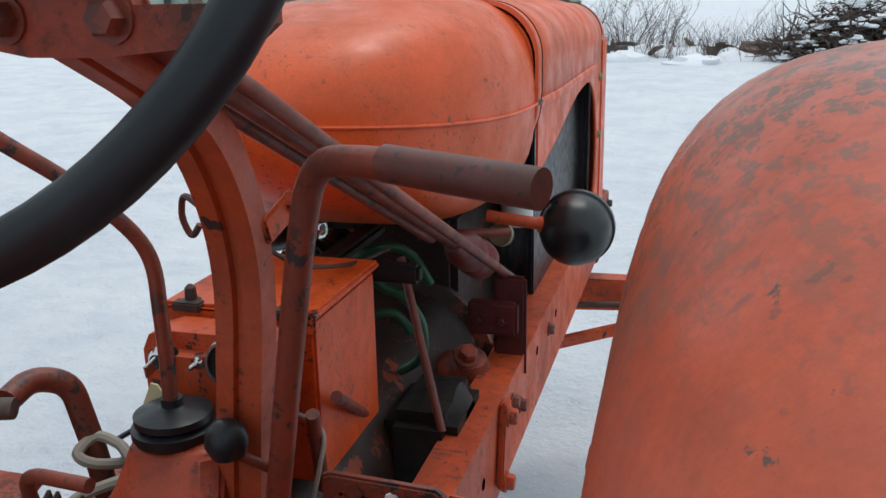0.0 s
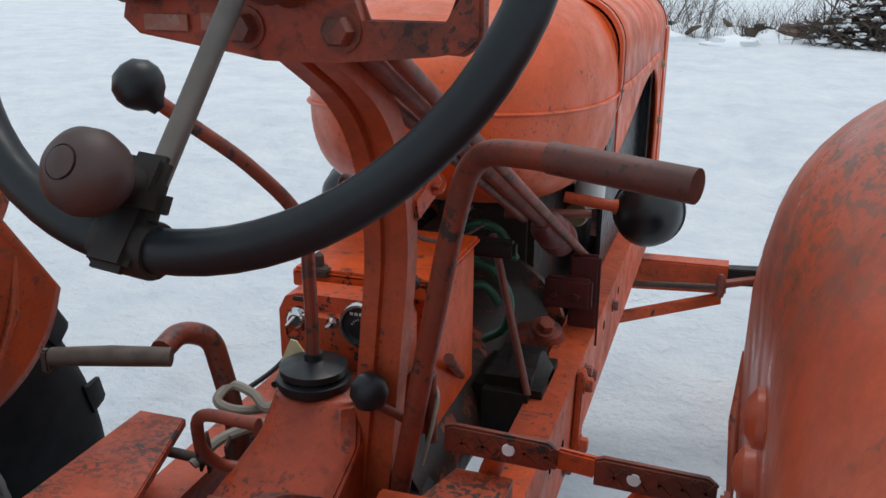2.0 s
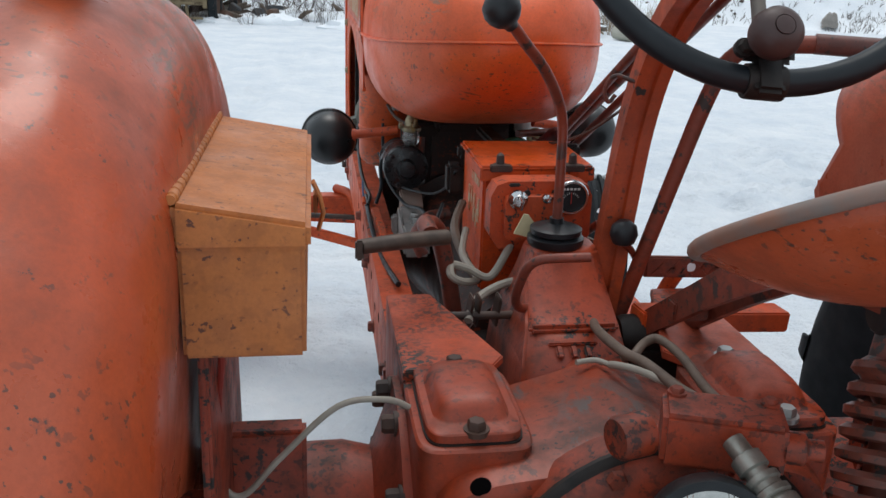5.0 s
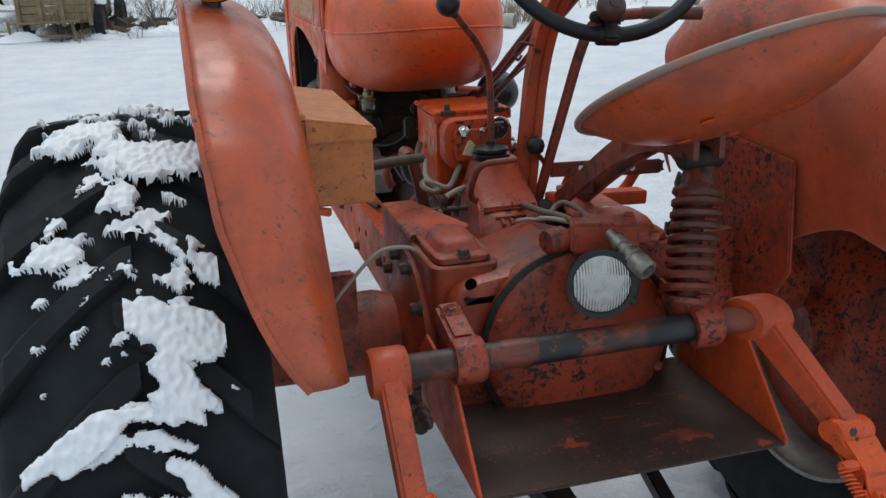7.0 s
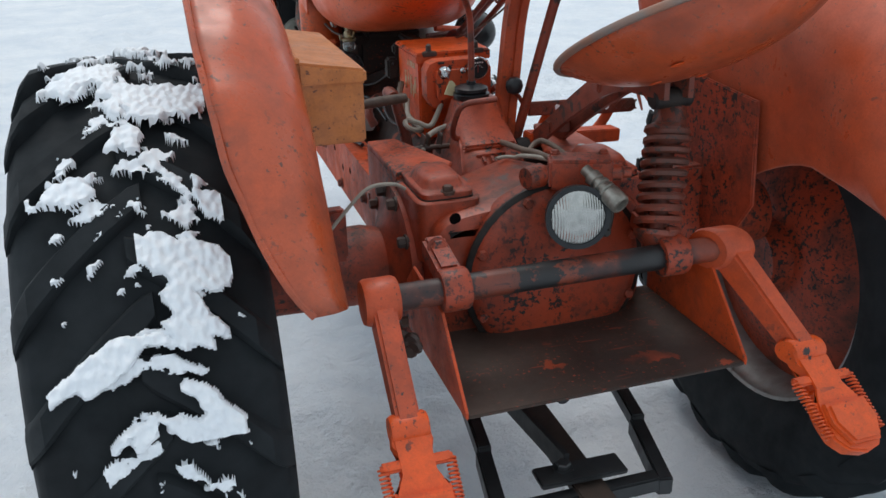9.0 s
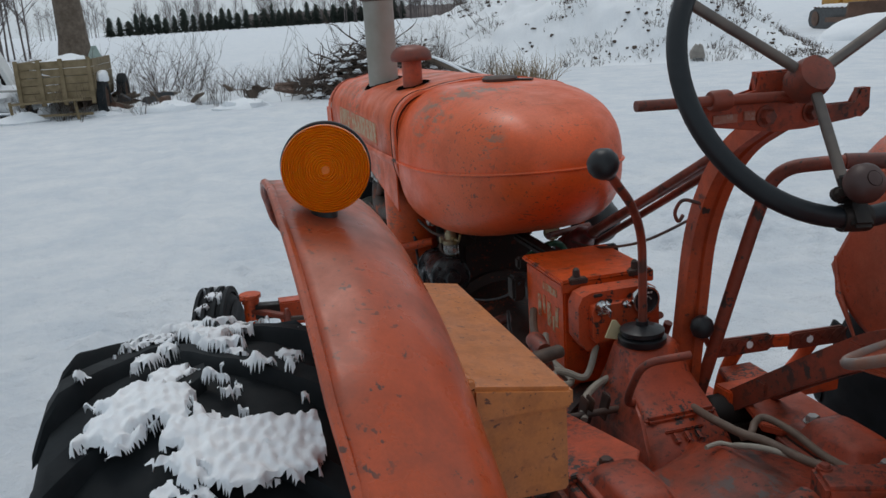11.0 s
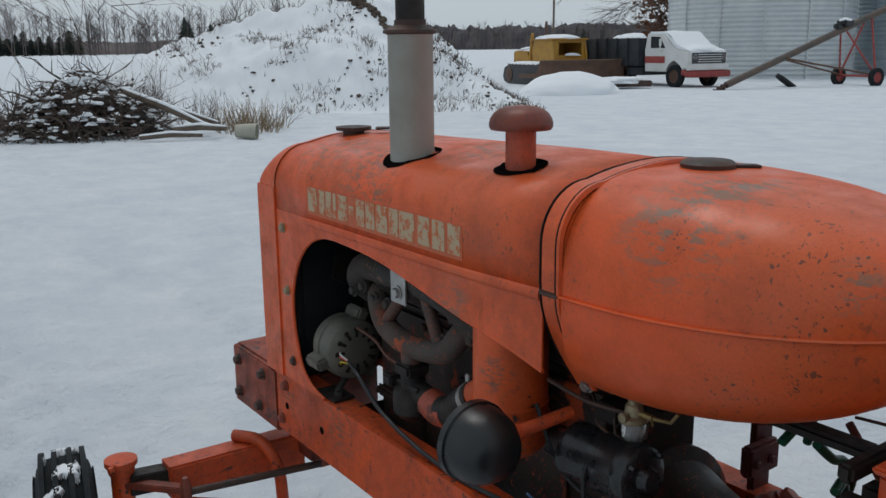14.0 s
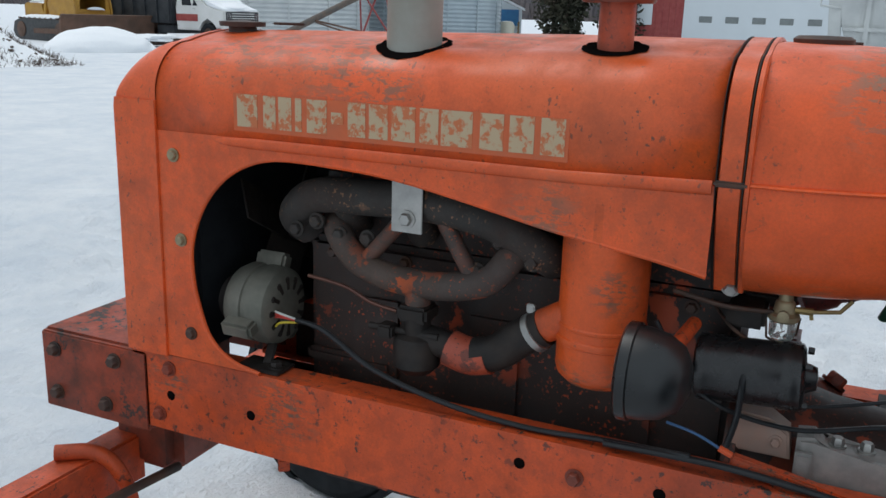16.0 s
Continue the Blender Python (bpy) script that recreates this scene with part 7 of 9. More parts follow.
def far_trees(name, az0, az1, d, count, h0, h1, r, label, seed):
    rng.seed(seed)
    bm = bmesh.new()
    for k in range(count):
        x, y = bearing(rng.uniform(az0, az1), d * rng.uniform(0.93, 1.1))
        h = rng.uniform(h0, h1)
        tube(bm, [(x, y, -1), (x + rng.uniform(-0.3, 0.3), y, h * 0.5), (x + rng.uniform(-0.4, 0.4), y, h)], [r, r * 0.6, r * 0.15], 3, cap=False)
        for j in range(16):
            z, a = h * rng.uniform(0.18, 0.92), rng.uniform(0, math.tau)
            q = Vector((x, y, z))
            dv = Vector((math.cos(a), math.sin(a), rng.uniform(0.7, 1.9))).normalized()
            e = q + dv * (h - z * 0.75) * rng.uniform(0.22, 0.40)
            tube(bm, [q, e], [r * 0.36, r * 0.13], 3, cap=False)
            for i in range(4):
                f = (dv + 0.8 * Vector((rng.uniform(-1, 1), rng.uniform(-1, 1), rng.uniform(-0.2, 1)))).normalized()
                g = q.lerp(e, 0.25 + 0.25 * i)
                tube(bm, [g, g + f * h * rng.uniform(0.06, 0.14)], [r * 0.22, r * 0.10], 3, cap=False)
    return loose(name, bm, M_FARWOOD, label, "woods", "stuff", "", 0)


def wooded_band(name, az0, az1, d, h, seed, mat, label):
    """A deep, uneven mass of far tree crowns."""
    bm = bmesh.new()
    n = int((az1 - az0) * d * 0.0175 / 0.8)
    rows = []
    for j in range(5):
        row = []
        for i in range(n + 1):
            az = az0 + (az1 - az0) * i / n
            x, y = bearing(az, d + 5.0 * j + 3 * noise.noise((i * 0.7, j, seed)))
            env = 0.80 + 0.16 * noise.noise((az * 0.28, seed, 0)) + 0.10 * noise.noise((az * 1.6, seed, j)) + 0.12 * noise.noise((i * 0.31, seed, j * 3)) + 0.13 * noise.noise((i * 0.9, seed, j * 5))
            row.append(bm.verts.new((x, y, -1.0 if j == 0 else h * env * (0.30, 0.7, 0.92, 1.0)[j - 1])))
        rows.append(row)
    loft(bm, rows, closed=False)
    return loose(name, bm, mat, label, "woods", "structure", "", 0)


wooded_band("wooded_ridge", 27, 100, 390, 12.5, 3.0, M_RIDGE, "far dark wooded ridge along the horizon")
wooded_band("wooded_ridge", -60, -13, 150, 13.0, 5.0, M_FARWOOD, "far grey-brown bare woods")
wooded_band("wooded_ridge", 4, 32, 330, 5.5, 9.0, M_FARWOOD, "far grey-brown bare woods")
far_trees("far_woods", 9, 27, 300, 130, 9, 16, 0.16, "far row of bare deciduous trees beyond the field", 21)
far_trees("far_woods", -9, 9, 345, 90, 8, 15, 0.13, "far row of bare deciduous trees beyond the field", 25)
far_trees("far_woods", 28, 70, 380, 170, 8, 12, 0.13, "far bare trees along the ridge", 22)
far_trees("far_woods", -40, -8, 80, 110, 8, 15, 0.10, "bare grey-brown woods behind the yard", 23)


def fir(bm, x, y, h, r, seed, full=0.8):
    """Tiers of drooping boughs round a stem."""
    rng.seed(seed)
    tube(bm, [(x, y, -0.4), (x, y, h * 0.9)], [r * 0.12, r * 0.03], 4, cap=False)
    for t in range(9):
        z = h * (0.06 + 0.92 * t / 9)
        q = r * (1 - t / 9.4) ** full
        for k in range(11):
            a = math.tau * (k + rng.random()) / 11
            e = q * rng.uniform(0.75, 1.15)
            w = 0.30 * q + 0.03
            tip = bm.verts.new((x + e * math.cos(a), y + e * math.sin(a), z - 0.10 * h * rng.uniform(0.3, 0.9)))
            s = [bm.verts.new((x + 0.45 * e * math.cos(a) + w * b * -math.sin(a), y + 0.45 * e * math.sin(a) + w * b * math.cos(a), z + 0.01 * h)) for b in (-1, 1)]
            top = bm.verts.new((x, y, z + 0.13 * h))
            bm.faces.new((tip, s[0], top)), bm.faces.new((tip, top, s[1]))
    return bm


for k in range(38):
    az = -4.0 + 0.47 * k + 0.12 * math.sin(k * 7)
    x, y = bearing(az, 300)
    bm = bmesh.new()
    fir(bm, x, y, 5.9 + 0.9 * math.sin(k * 2.3) + 0.7 * math.sin(k * 5.1), 2.6 + 0.5 * math.sin(k * 3.7), 40 + k, 0.5 + 0.12 * math.sin(k * 1.9))
    loose("evergreen_tree", bm, M_FIR, "dark green conifer in a planted row beyond the field", "tree", "", "evergreen row", 0)
for az, d, h, r in ((19.5, 285, 11, 4.5), (21.0, 287, 9, 3.6), (24.2, 285, 6, 2.6), (30.5, 275, 10, 4.5), (44, 300, 7, 3.0)):
    x, y = bearing(az, d)
    bm = bmesh.new()
    fir(bm, x, y, h, r, int(az * 10))
    fir(bm, x + 1.4, y + 1.0, h * 0.85, r, int(az * 11))
    loose("evergreen_tree", bm, M_FIR, "dark ragged pine at the edge of far woods", "tree", "", "far pines", 0)


def far_house(x, y, heading, w, d, h, mat, label):
    e = placed("farm_building", x, y, heading, label, "building", "", 0.0)
    bm = bmesh.new()
    box(bm, -w / 2, w / 2, -d / 2, d / 2, -0.4, h, 0)
    lp("wall", bm, mat, e)
    bm = bmesh.new()
    prism(bm, [(-d / 2 - 0.4, h), (0, h + 1.7), (d / 2 + 0.4, h), (d / 2 + 0.4, h + 0.25), (0, h + 2.0), (-d / 2 - 0.4, h + 0.25)], "x", -w / 2 - 0.4, w / 2 + 0.4)
    lp("roof", bm, M_SNOW, e, "snow-covered roof")
    for k in range(3):
        bm = bmesh.new()
        box(bm, -w / 2 + w * (k + 0.6) / 3.4, -w / 2 + w * (k + 0.6) / 3.4 + 1.1, -d / 2 - 0.06, -d / 2 - 0.005, 1.0, 2.1, 0.02)
        lp("window", bm, M_GLASS, e)
    return e


far_house(103, 262, 20, 12, 7, 3.0, M_WALLW, "small white farm building before bare far woods")
far_house(93, 268, 20, 5, 4, 1.6, M_WALLW, "low white shed before bare far woods")

# ---- the big snow-covered soil heap ----
HC, HU, HV = Vector((13.9, 26.2)), Vector((0.883, -0.469)), Vector((0.469, 0.883))
RIDGE = [(-10.8, 0), (-9, 0.7), (-6.9, 1.75), (-4.6, 2.45), (-3, 2.85), (-1.2, 3.35), (0, 3.5), (1.2, 3.15), (2.2, 2.5), (3.3, 1.3), (4.4, 0.35), (5.4, 0)]


def heap_z(x, y):
    p = Vector((x, y)) - HC
    u, v = p.dot(HU), p.dot(HV)
    if not -10.8 < u < 5.4:
        return None
    for (u0, h0), (u1, h1) in zip(RIDGE, RIDGE[1:]):
        if u0 <= u <= u1:
            h = h0 + (h1 - h0) * (u - u0) / (u1 - u0)
    reach = 5.2 if v < 0 else 6.5
    if u < -3:
        reach += (-3 - u) * (0.12 if v < 0 else 0.2)
    f = max(0.0, 1 - abs(v) / reach)
    g = f ** 1.05 if v > 0 else (0.72 * f ** 1.25 + 0.28 * smoothstep(0.05, 0.5, f))
    h *= g
    h += min(h, 0.7) * (0.46 * noise.noise((x * 0.55, y * 0.55, 2)) + 0.30 * noise.noise((x * 1.6, y * 1.6, 5)) + 0.20 * noise.noise((x * 4, y * 4, 1)))
    return ground_z(x, y) - 0.06 + h


bm = bmesh.new()
grid = []
for j in range(86):
    row = []
    for i in range(118):
        u, v = -10.7 + 16.0 * i / 117, -5.9 + 14.0 * j / 85
        p = HC + HU * u + HV * v
        row.append(bm.verts.new((p.x, p.y, heap_z(p.x, p.y))))
    grid.append(row)
loft(bm, grid, closed=False)
loose("soil_heap", bm, M_SNOW, "large heap of soil covered with snow and dead weeds", "heap", "", "", 0)
heap_ob = bpy.data.objects["soil_heap"]
heap_ob.data.polygons.foreach_set("use_smooth", [True] * len(heap_ob.data.polygons))


def on_heap(u, v):
    p = HC + HU * u + HV * v
    return Vector((p.x, p.y, heap_z(p.x, p.y)))


rng.seed(5)
# bare clods: a diagonal slip below the top, and scattered ones
bm = bmesh.new()
for k in range(170):
    t = rng.random()
    p = on_heap(-0.75 + 1.9 * t + rng.gauss(0, 0.09), -0.15 - 2.1 * t + rng.gauss(0, 0.10))
    s = rng.uniform(0.04, 0.13)
    lump(bm, p, s, s, s * 0.8, 0.6, 3, k * 1.3, -0.5)
for k in range(950):
    u, v = rng.uniform(-7.5, 4.6), rng.uniform(-4.6, 0.6)
    if noise.noise((u * 0.5, v * 0.6, 4)) > -0.02 + (0.25 if u < -1 else 0):
        s = rng.uniform(0.015, 0.06)
        lump(bm, on_heap(u, v), s * 1.2, s, s * 0.8, 0.7, 3, k * 0.7, -0.5)
loose("soil_clods", bm, M_SOIL, "dark bare soil clods showing through snow", "soil", "stuff", "", 0)


def weeds(name, spots, mat, label, h0, h1, r=0.007):
    bm = bmesh.new()
    for p in spots:
        for k in range(rng.randint(3, 7)):
            a = rng.uniform(0, math.tau)
            sprig(bm, p + Vector((0.12 * math.cos(a), 0.12 * math.sin(a), -0.05)), (0.35 * math.cos(a), 0.35 * math.sin(a), 1), rng.uniform(h0, h1), r, 1, 0.5, 3, 3, 0.03)
    return loose(name, bm, mat, label, "weeds", "stuff", "", 0)


spots = []
while len(spots) < 900:
    u, v = rng.uniform(-8, 4.8), rng.uniform(-4.9, 0.8)
    if noise.noise((u * 0.7, v * 0.8, 9)) + 0.3 * rng.random() > (0.12 if u > -2.5 else 0.3):
        spots.append(on_heap(u, v))
weeds("dead_weeds", spots, M_TWIG, "dead brown weeds poking through the snowy heap", 0.05, 0.17, 0.008)
weeds("dead_weeds", [on_heap(u, 0.8 + 0.3 * math.sin(u * 3)) for u in (-4.4, -3.9, -3.1, -2.6, -2.2)], M_TWIG, "bare saplings along the top of the heap", 0.7, 1.3, 0.014)
lumpbm = lump(bmesh.new(), on_heap(1.0, -4.6) + Vector((0.2, -0.15, 0.05)), 0.22, 0.17, 0.28, 0.5, 6, 3.3)
loose("stone", lumpbm, M_ROCK, "grey field stone beside the soil heap", "stone")
bm = bmesh.new()
obox(bm, (13.6, 21.2, -0.11), (15.6, 21.9, -0.10), 0.10, 0.07, 0.01)
loose("log", bm, M_BARK, "thin dark log lying in snow", "log")
bm = lump(bmesh.new(), (22.2, 25.4, -0.25), 2.15, 1.6, 0.86, 0.08, 22, 1.7, 0.0)
loose("snow_mound", bm, M_SNOW, "smooth rounded mound of snow", "snow mound")

# ---- brush heap, debris and weeds along the edge of the yard ----
rng.seed(11)
bm = bmesh.new()
for k in range(800):
    a, q = rng.uniform(0, math.tau), rng.random() ** 0.6
    x, y = 3.5 + 1.75 * q * math.cos(a), 20.6 + 1.5 * q * math.sin(a)
    z = ground_z(x, y) + 1.25 * (1 - q ** 1.6) * rng.uniform(0.3, 1.0)
    d = Vector((rng.uniform(-0.6, 1.0), rng.uniform(-0.8, 0.5), rng.uniform(-0.75, 0.35)))
    sprig(bm, (x, y, z + 0.1), d, rng.uniform(0.3, 0.75), rng.uniform(0.010, 0.028), 1, 0.5, 3, 3, 0.02)
brush = loose("brush_heap", bm, M_TWIG, "heap of dark cut branches dusted with snow", "brush heap", "stuff", "", 0)
# dark lumps added in the heap as the shade between its branches
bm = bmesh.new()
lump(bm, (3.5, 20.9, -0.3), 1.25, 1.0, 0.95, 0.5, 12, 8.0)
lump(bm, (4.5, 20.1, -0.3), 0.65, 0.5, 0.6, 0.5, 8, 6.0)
loose("brush_shade", bm, M_GREASE_SHADE, "dark lumps added for the shade inside a brush heap", "brush heap", "stuff", "", 0)
bm = bmesh.new()
for k in range(340):
    a, q = rng.uniform(0, math.tau), rng.random() ** 0.55
    x, y = 3.6 + 1.75 * q * math.cos(a), 20.5 + 1.5 * q * math.sin(a)
    s = rng.uniform(0.02, 0.10) * rng.uniform(0.5, 1.2)
    lump(bm, (x, y, ground_z(x, y) + 1.28 * (1 - q ** 1.7) + rng.uniform(-0.22, 0.12)), s * 1.3, s, s * 0.6, 0.9, 3, k * 1.1)
loose("brush_snow", bm, M_SNOW, "clumps of snow lying on cut branches", "snow", "stuff")
# logs and a broken pipe beside it
for k, (a, b, r) in enumerate((((4.3, 20.0, 0.75), (5.6, 18.7, 0.0), 0.07), ((4.6, 20.3, 0.55), (5.9, 18.9, 0.05), 0.055), ((4.9, 18.8, 0.0), (5.7, 18.0, 0.02), 0.06), ((4.1, 18.5, -0.1), (5.2, 18.0, -0.08), 0.05))):
    bm = bmesh.new()
    tube(bm, [Vector(a), Vector(a).lerp(Vector(b), 0.5) + Vector((0, 0, 0.03)), b], [r, r * 0.95, r * 0.8], 9)
    log = loose("log", bm, M_BARK, "dark cut log with a cap of snow", "log", "", "cut logs")
    bm = bmesh.new()
    tube(bm, [Vector(a) + Vector((0, 0, r * 0.8)), Vector(a).lerp(Vector(b), 0.5) + Vector((0, 0, r + 0.04)), Vector(b) + Vector((0, 0, r * 0.8))], [r * 0.7, r * 0.95, r * 0.6], 7, 0.6)
    part("snow_cap", bm, M_SNOW, log)
bm = bmesh.new()
lathe(bm, (5.75, 17.6, 0.0), (0.75, -0.6, -0.05), [(0.13, 0), (0.17, 0.42), (0.15, 0.42), (0.11, 0.02)], 18)
loose("bucket", bm, plain("dirty_cream_plastic", (0.34, 0.33, 0.27), (0.42, 0.40, 0.33), 6, 0.6), "dirty cream bucket lying on its side", "bucket")
rng.seed(12)
for k in range(46):
    x, y = rng.uniform(-3.6, 2.8), rng.gauss(21.9, 0.7)
    bm = bmesh.new()
    z = ground_z(x, y)
    w, d, h = rng.uniform(0.14, 0.42), rng.uniform(0.08, 0.24), rng.uniform(0.14, 0.42)
    m = Matrix.Translation((x, y, z + h * 0.3)) @ Matrix.Rotation(rng.uniform(0, 3), 4, "Z") @ Matrix.Rotation(rng.uniform(-0.6, 0.6), 4, "X")
    if k % 3 == 0:
        tube(bm, [(-w, 0, 0), (0, d * 0.4, h * 0.4), (w, 0, h * 0.7)], [0.05, 0.06, 0.03], 8)
        bmesh.ops.transform(bm, matrix=m, verts=bm.verts)
        loose("branch", bm, M_BARK, "short dark branch lying in snow", "branch", "", "yard debris")
    else:
        prism(bm, [(-w, -d), (w * 0.9, -d * 0.8), (w * 0.7, d), (-w * 0.8, d * 0.7)], "z", -h * 0.4, h * 0.5, 0.02)
        bmesh.ops.transform(bm, matrix=m, verts=bm.verts)
        loose("rubble", bm, (M_RUSTY, M_SOIL, M_ROCK, M_DARKBOX)[k % 4], "piece of dark broken scrap half buried in snow", "rubble", "", "yard debris")
bm = bmesh.new()
for k in range(170):
    x, y = rng.uniform(-4.5, 6.5), rng.gauss(21.9, 0.8)
    s = rng.uniform(0.12, 0.42)
    lump(bm, (x, y, ground_z(x, y) - 0.04), s * 1.5, s, s * 0.6, 0.4, 5, k * 1.7, 0.0)
loose("snow_lumps", bm, M_SNOW, "uneven snow lumps over yard debris", "snow", "stuff")
spots = [Vector((rng.uniform(-4.5, 7.5), rng.gauss(21.6, 0.9), -0.18)) for k in range(150)]
weeds("dead_weeds", spots, M_TWIG, "dry dead weeds and twigs along the yard's edge", 0.25, 0.75)
spots = [Vector((rng.gauss(6.9, 0.45), rng.gauss(19.2, 0.5), -0.18)) for k in range(34)]
weeds("dead_grass", spots, M_DEAD, "tuft of dry tan grass beside the brush heap", 0.25, 0.6, 0.010)
for k, (x, y, h) in enumerate(((-1.5, 24.5, 2.6), (-0.6, 25.2, 2.2), (-2.8, 25.6, 2.4), (-3.6, 24.0, 1.6), (-1.2, 22.6, 2.0), (-7.5, 26.5, 2.5), (-9.8, 27.0, 2.3), (5.2, 22.8, 2.0), (5.9, 23.6, 2.1), (2.0, 22.4, 1.9), (-12.5, 25.0, 2.6), (-15, 27, 2.8), (-6.0, 29.0, 2.5))):
    shrub(x, y, h * 0.75, 60 + k, 9 if k < 7 else 6)
bare_tree(-4.0, 30.0, 0.46, 15, 71, [((-3.8, 29.6, 5.5), (1.0, -0.35, 0.0), 6.4), ((-3.8, 29.7, 6.2), (1.0, -0.15, 0.0), 7.0), ((-3.7, 29.6, 5.0), (1.0, -0.5, 0.0), 5.0), ((-3.8, 29.4, 5.9), (0.9, -0.5, -0.02), 6.5)])
bare_tree(-9.0, 33.0, 0.42, 14, 72)
bare_tree(-26, 44, 0.4, 13, 74)

# ---- things along the far side of the yard, left ----
def tyre(e, at, axis, r, w, rim=None, rim_mat=None):
    bm = bmesh.new()
    h = w / 2
    lathe(bm, at, axis, [(r * 0.58, -h * 0.8), (r * 0.72, -h), (r * 0.92, -h * 0.92), (r, -h * 0.7), (r, h * 0.7), (r * 0.92, h * 0.92), (r * 0.72, h), (r * 0.58, h * 0.8), (r * 0.55, 0), (r * 0.58, -h * 0.8)], 36, False)
    t = lp("tyre", bm, M_RUBBER, e)
    if rim:
        bm = bmesh.new()
        lathe(bm, at, axis, [(r * 0.6, -h * 0.7), (r * 0.55, -h * 0.6), (r * 0.5, -h * 0.15), (r * 0.2, 0), (0, 0.02)], 24, False)
        lathe(bm, at, [-c for c in axis], [(r * 0.6, -h * 0.7), (r * 0.55, -h * 0.6), (r * 0.5, -h * 0.15), (r * 0.2, -0.005), (0, -0.02)], 24, False)
        lp("rim", bm, rim_mat, e)
    return t


for k, (x, y, hd) in enumerate(((-6.75, 21.0, 150), (-6.0, 20.6, 150))):
    e = placed("scrap_tyre", x, y, hd, "large worn black tractor tyre standing in snow, snow-capped", "tyre", "old tyres")
    tyre(e, (0, 0, 0.56), (0, 1, 0.06), 0.66, 0.46)
    bm = bmesh.new()
    rings = []
    for i in range(17):
        a = radians(25 + 130 * i / 16)
        c = Vector((0.66 * math.cos(a), 0, 0.56 + 0.66 * math.sin(a)))
        t = 0.10 * math.sin(math.pi * i / 16) ** 0.6 + 0.005
        rings.append([bm.verts.new(c + Vector((math.cos(a) * t * q, p * 0.24 * (0.6 + 0.4 * math.sin(math.pi * i / 16)), math.sin(a) * t * q))) for p, q in ((-1, -0.3), (-0.9, 0.6), (-0.4, 1.05), (0.2, 1.0), (0.8, 0.7), (1, -0.3))])
    loft(bm, rings)
    bm.faces.new(rings[0]), bm.faces.new(rings[-1])
    lp("snow_cap", bm, M_SNOW, e, "thick cap of snow")

# old wooden wagon box
e = placed("wooden_wagon", -3.55, 21.3, 185, "weathered wooden farm wagon with a broken tailgate", "wagon")
for k in range(5):
    bm = bmesh.new()
    box(bm, -0.95, 0.55, 0.95, 0.99, 0.42 + 0.165 * k, 0.575 + 0.165 * k, 0.006)
    lp("plank", bm, M_BOARD, e)
for x in (-0.92, -0.35, 0.1, 0.55):
    bm = bmesh.new()
    box(bm, x - 0.045, x + 0.045, 0.99, 1.04, 0.3, 1.28, 0.006)
    lp("post", bm, M_BOARD, e)
for s in (-0.97, 0.57):
    for k in range(5):
        bm = bmesh.new()
        box(bm, s - 0.02, s + 0.02, -1.4, 0.95, 0.42 + 0.165 * k, 0.575 + 0.165 * k, 0.006)
        lp("plank", bm, M_BOARD, e)
bm = bmesh.new()
box(bm, -0.97, 0.57, -1.4, 0.95, 0.36, 0.41, 0.004)
lp("floor", bm, M_BOARD, e)
for x in (-0.6, 0.7):
    bm = bmesh.new()
    obox(bm, (x, 1.25, 0.0), (x + 0.05, 1.2, 0.45), 0.05, 0.05)
    lp("prop", bm, M_BOARD, e)
bm = bmesh.new()
obox(bm, (-0.75, 1.25, 0.42), (0.75, 1.25, 0.40), 0.06, 0.05)
obox(bm, (-0.9, 1.2, 0.10), (0.9, 1.2, 0.14), 0.06, 0.05)
lp("rail", bm, M_BOARD, e)
for x, y in ((-1.05, 0.55), (-1.22, -1.2), (0.9, -1.1)):
    tyre(e, (x, y, 0.36), (1, 0, 0), 0.44, 0.2, True, M_RUSTY)
bm = lump(bmesh.new(), (-0.2, -0.2, 0.95), 0.8, 1.1, 0.35, 0.3, 10, 2.0)
lp("snow_load", bm, M_SNOW, e, "heap of snow in the wagon")
bm = lump(bmesh.new(), (-1.08, 0.55, 0.78), 0.13, 0.26, 0.2, 0.2, 7, 4.0)
lp("wheel_snow", bm, M_SNOW, e)
# low snow-covered load with a pole between tyres and wagon
bm = bmesh.new()
for k, (x, y, s) in enumerate(((-5.5, 22.3, 0.75), (-4.9, 22.5, 0.6), (-6.2, 22.4, 0.55), (-5.1, 21.9, 0.45))):
    lump(bm, (x, y, 0.1), s * 1.2, s * 0.8, s * 0.8, 0.35, 9, k * 2.2)
loose("snow_heap", bm, M_SNOW, "snow-covered junk between tyres and wagon", "snow", "stuff")
bm = bmesh.new()
tube(bm, [(-6.4, 21.7, 0.50), (-3.9, 21.5, 0.42)], 0.025, 8)
loose("pole", bm, M_STEEL, "thin grey metal pole", "pole")
# truck cap with a blue tarpaulin
e = placed("pickup_cap", -6.9, 27.8, 175, "snow-topped white truck topper hung with a blue tarpaulin", "truck topper")
bm = bmesh.new()
prof = [(-1.45, 0.35), (-0.95, 1.75), (-0.8, 1.85), (0.95, 1.85), (1.15, 1.75), (1.6, 0.35), (1.48, 0.35), (1.05, 1.66), (0.9, 1.74), (-0.75, 1.74), (-0.86, 1.66), (-1.33, 0.35)]
prism(bm, prof, "y", -1.1, 1.1, 0)
lp("shell", bm, M_TRUCKW, e)
# dark solid fills the shell in place of the shade inside it
bm = bmesh.new()
prism(bm, [(-1.3, 0.1), (-0.84, 1.64), (1.03, 1.64), (1.45, 0.1)], "y", -0.9, 0.3, 0)
lp("inside_shade", bm, M_GREASE_SHADE, e)
bm = bmesh.new()
rows = []
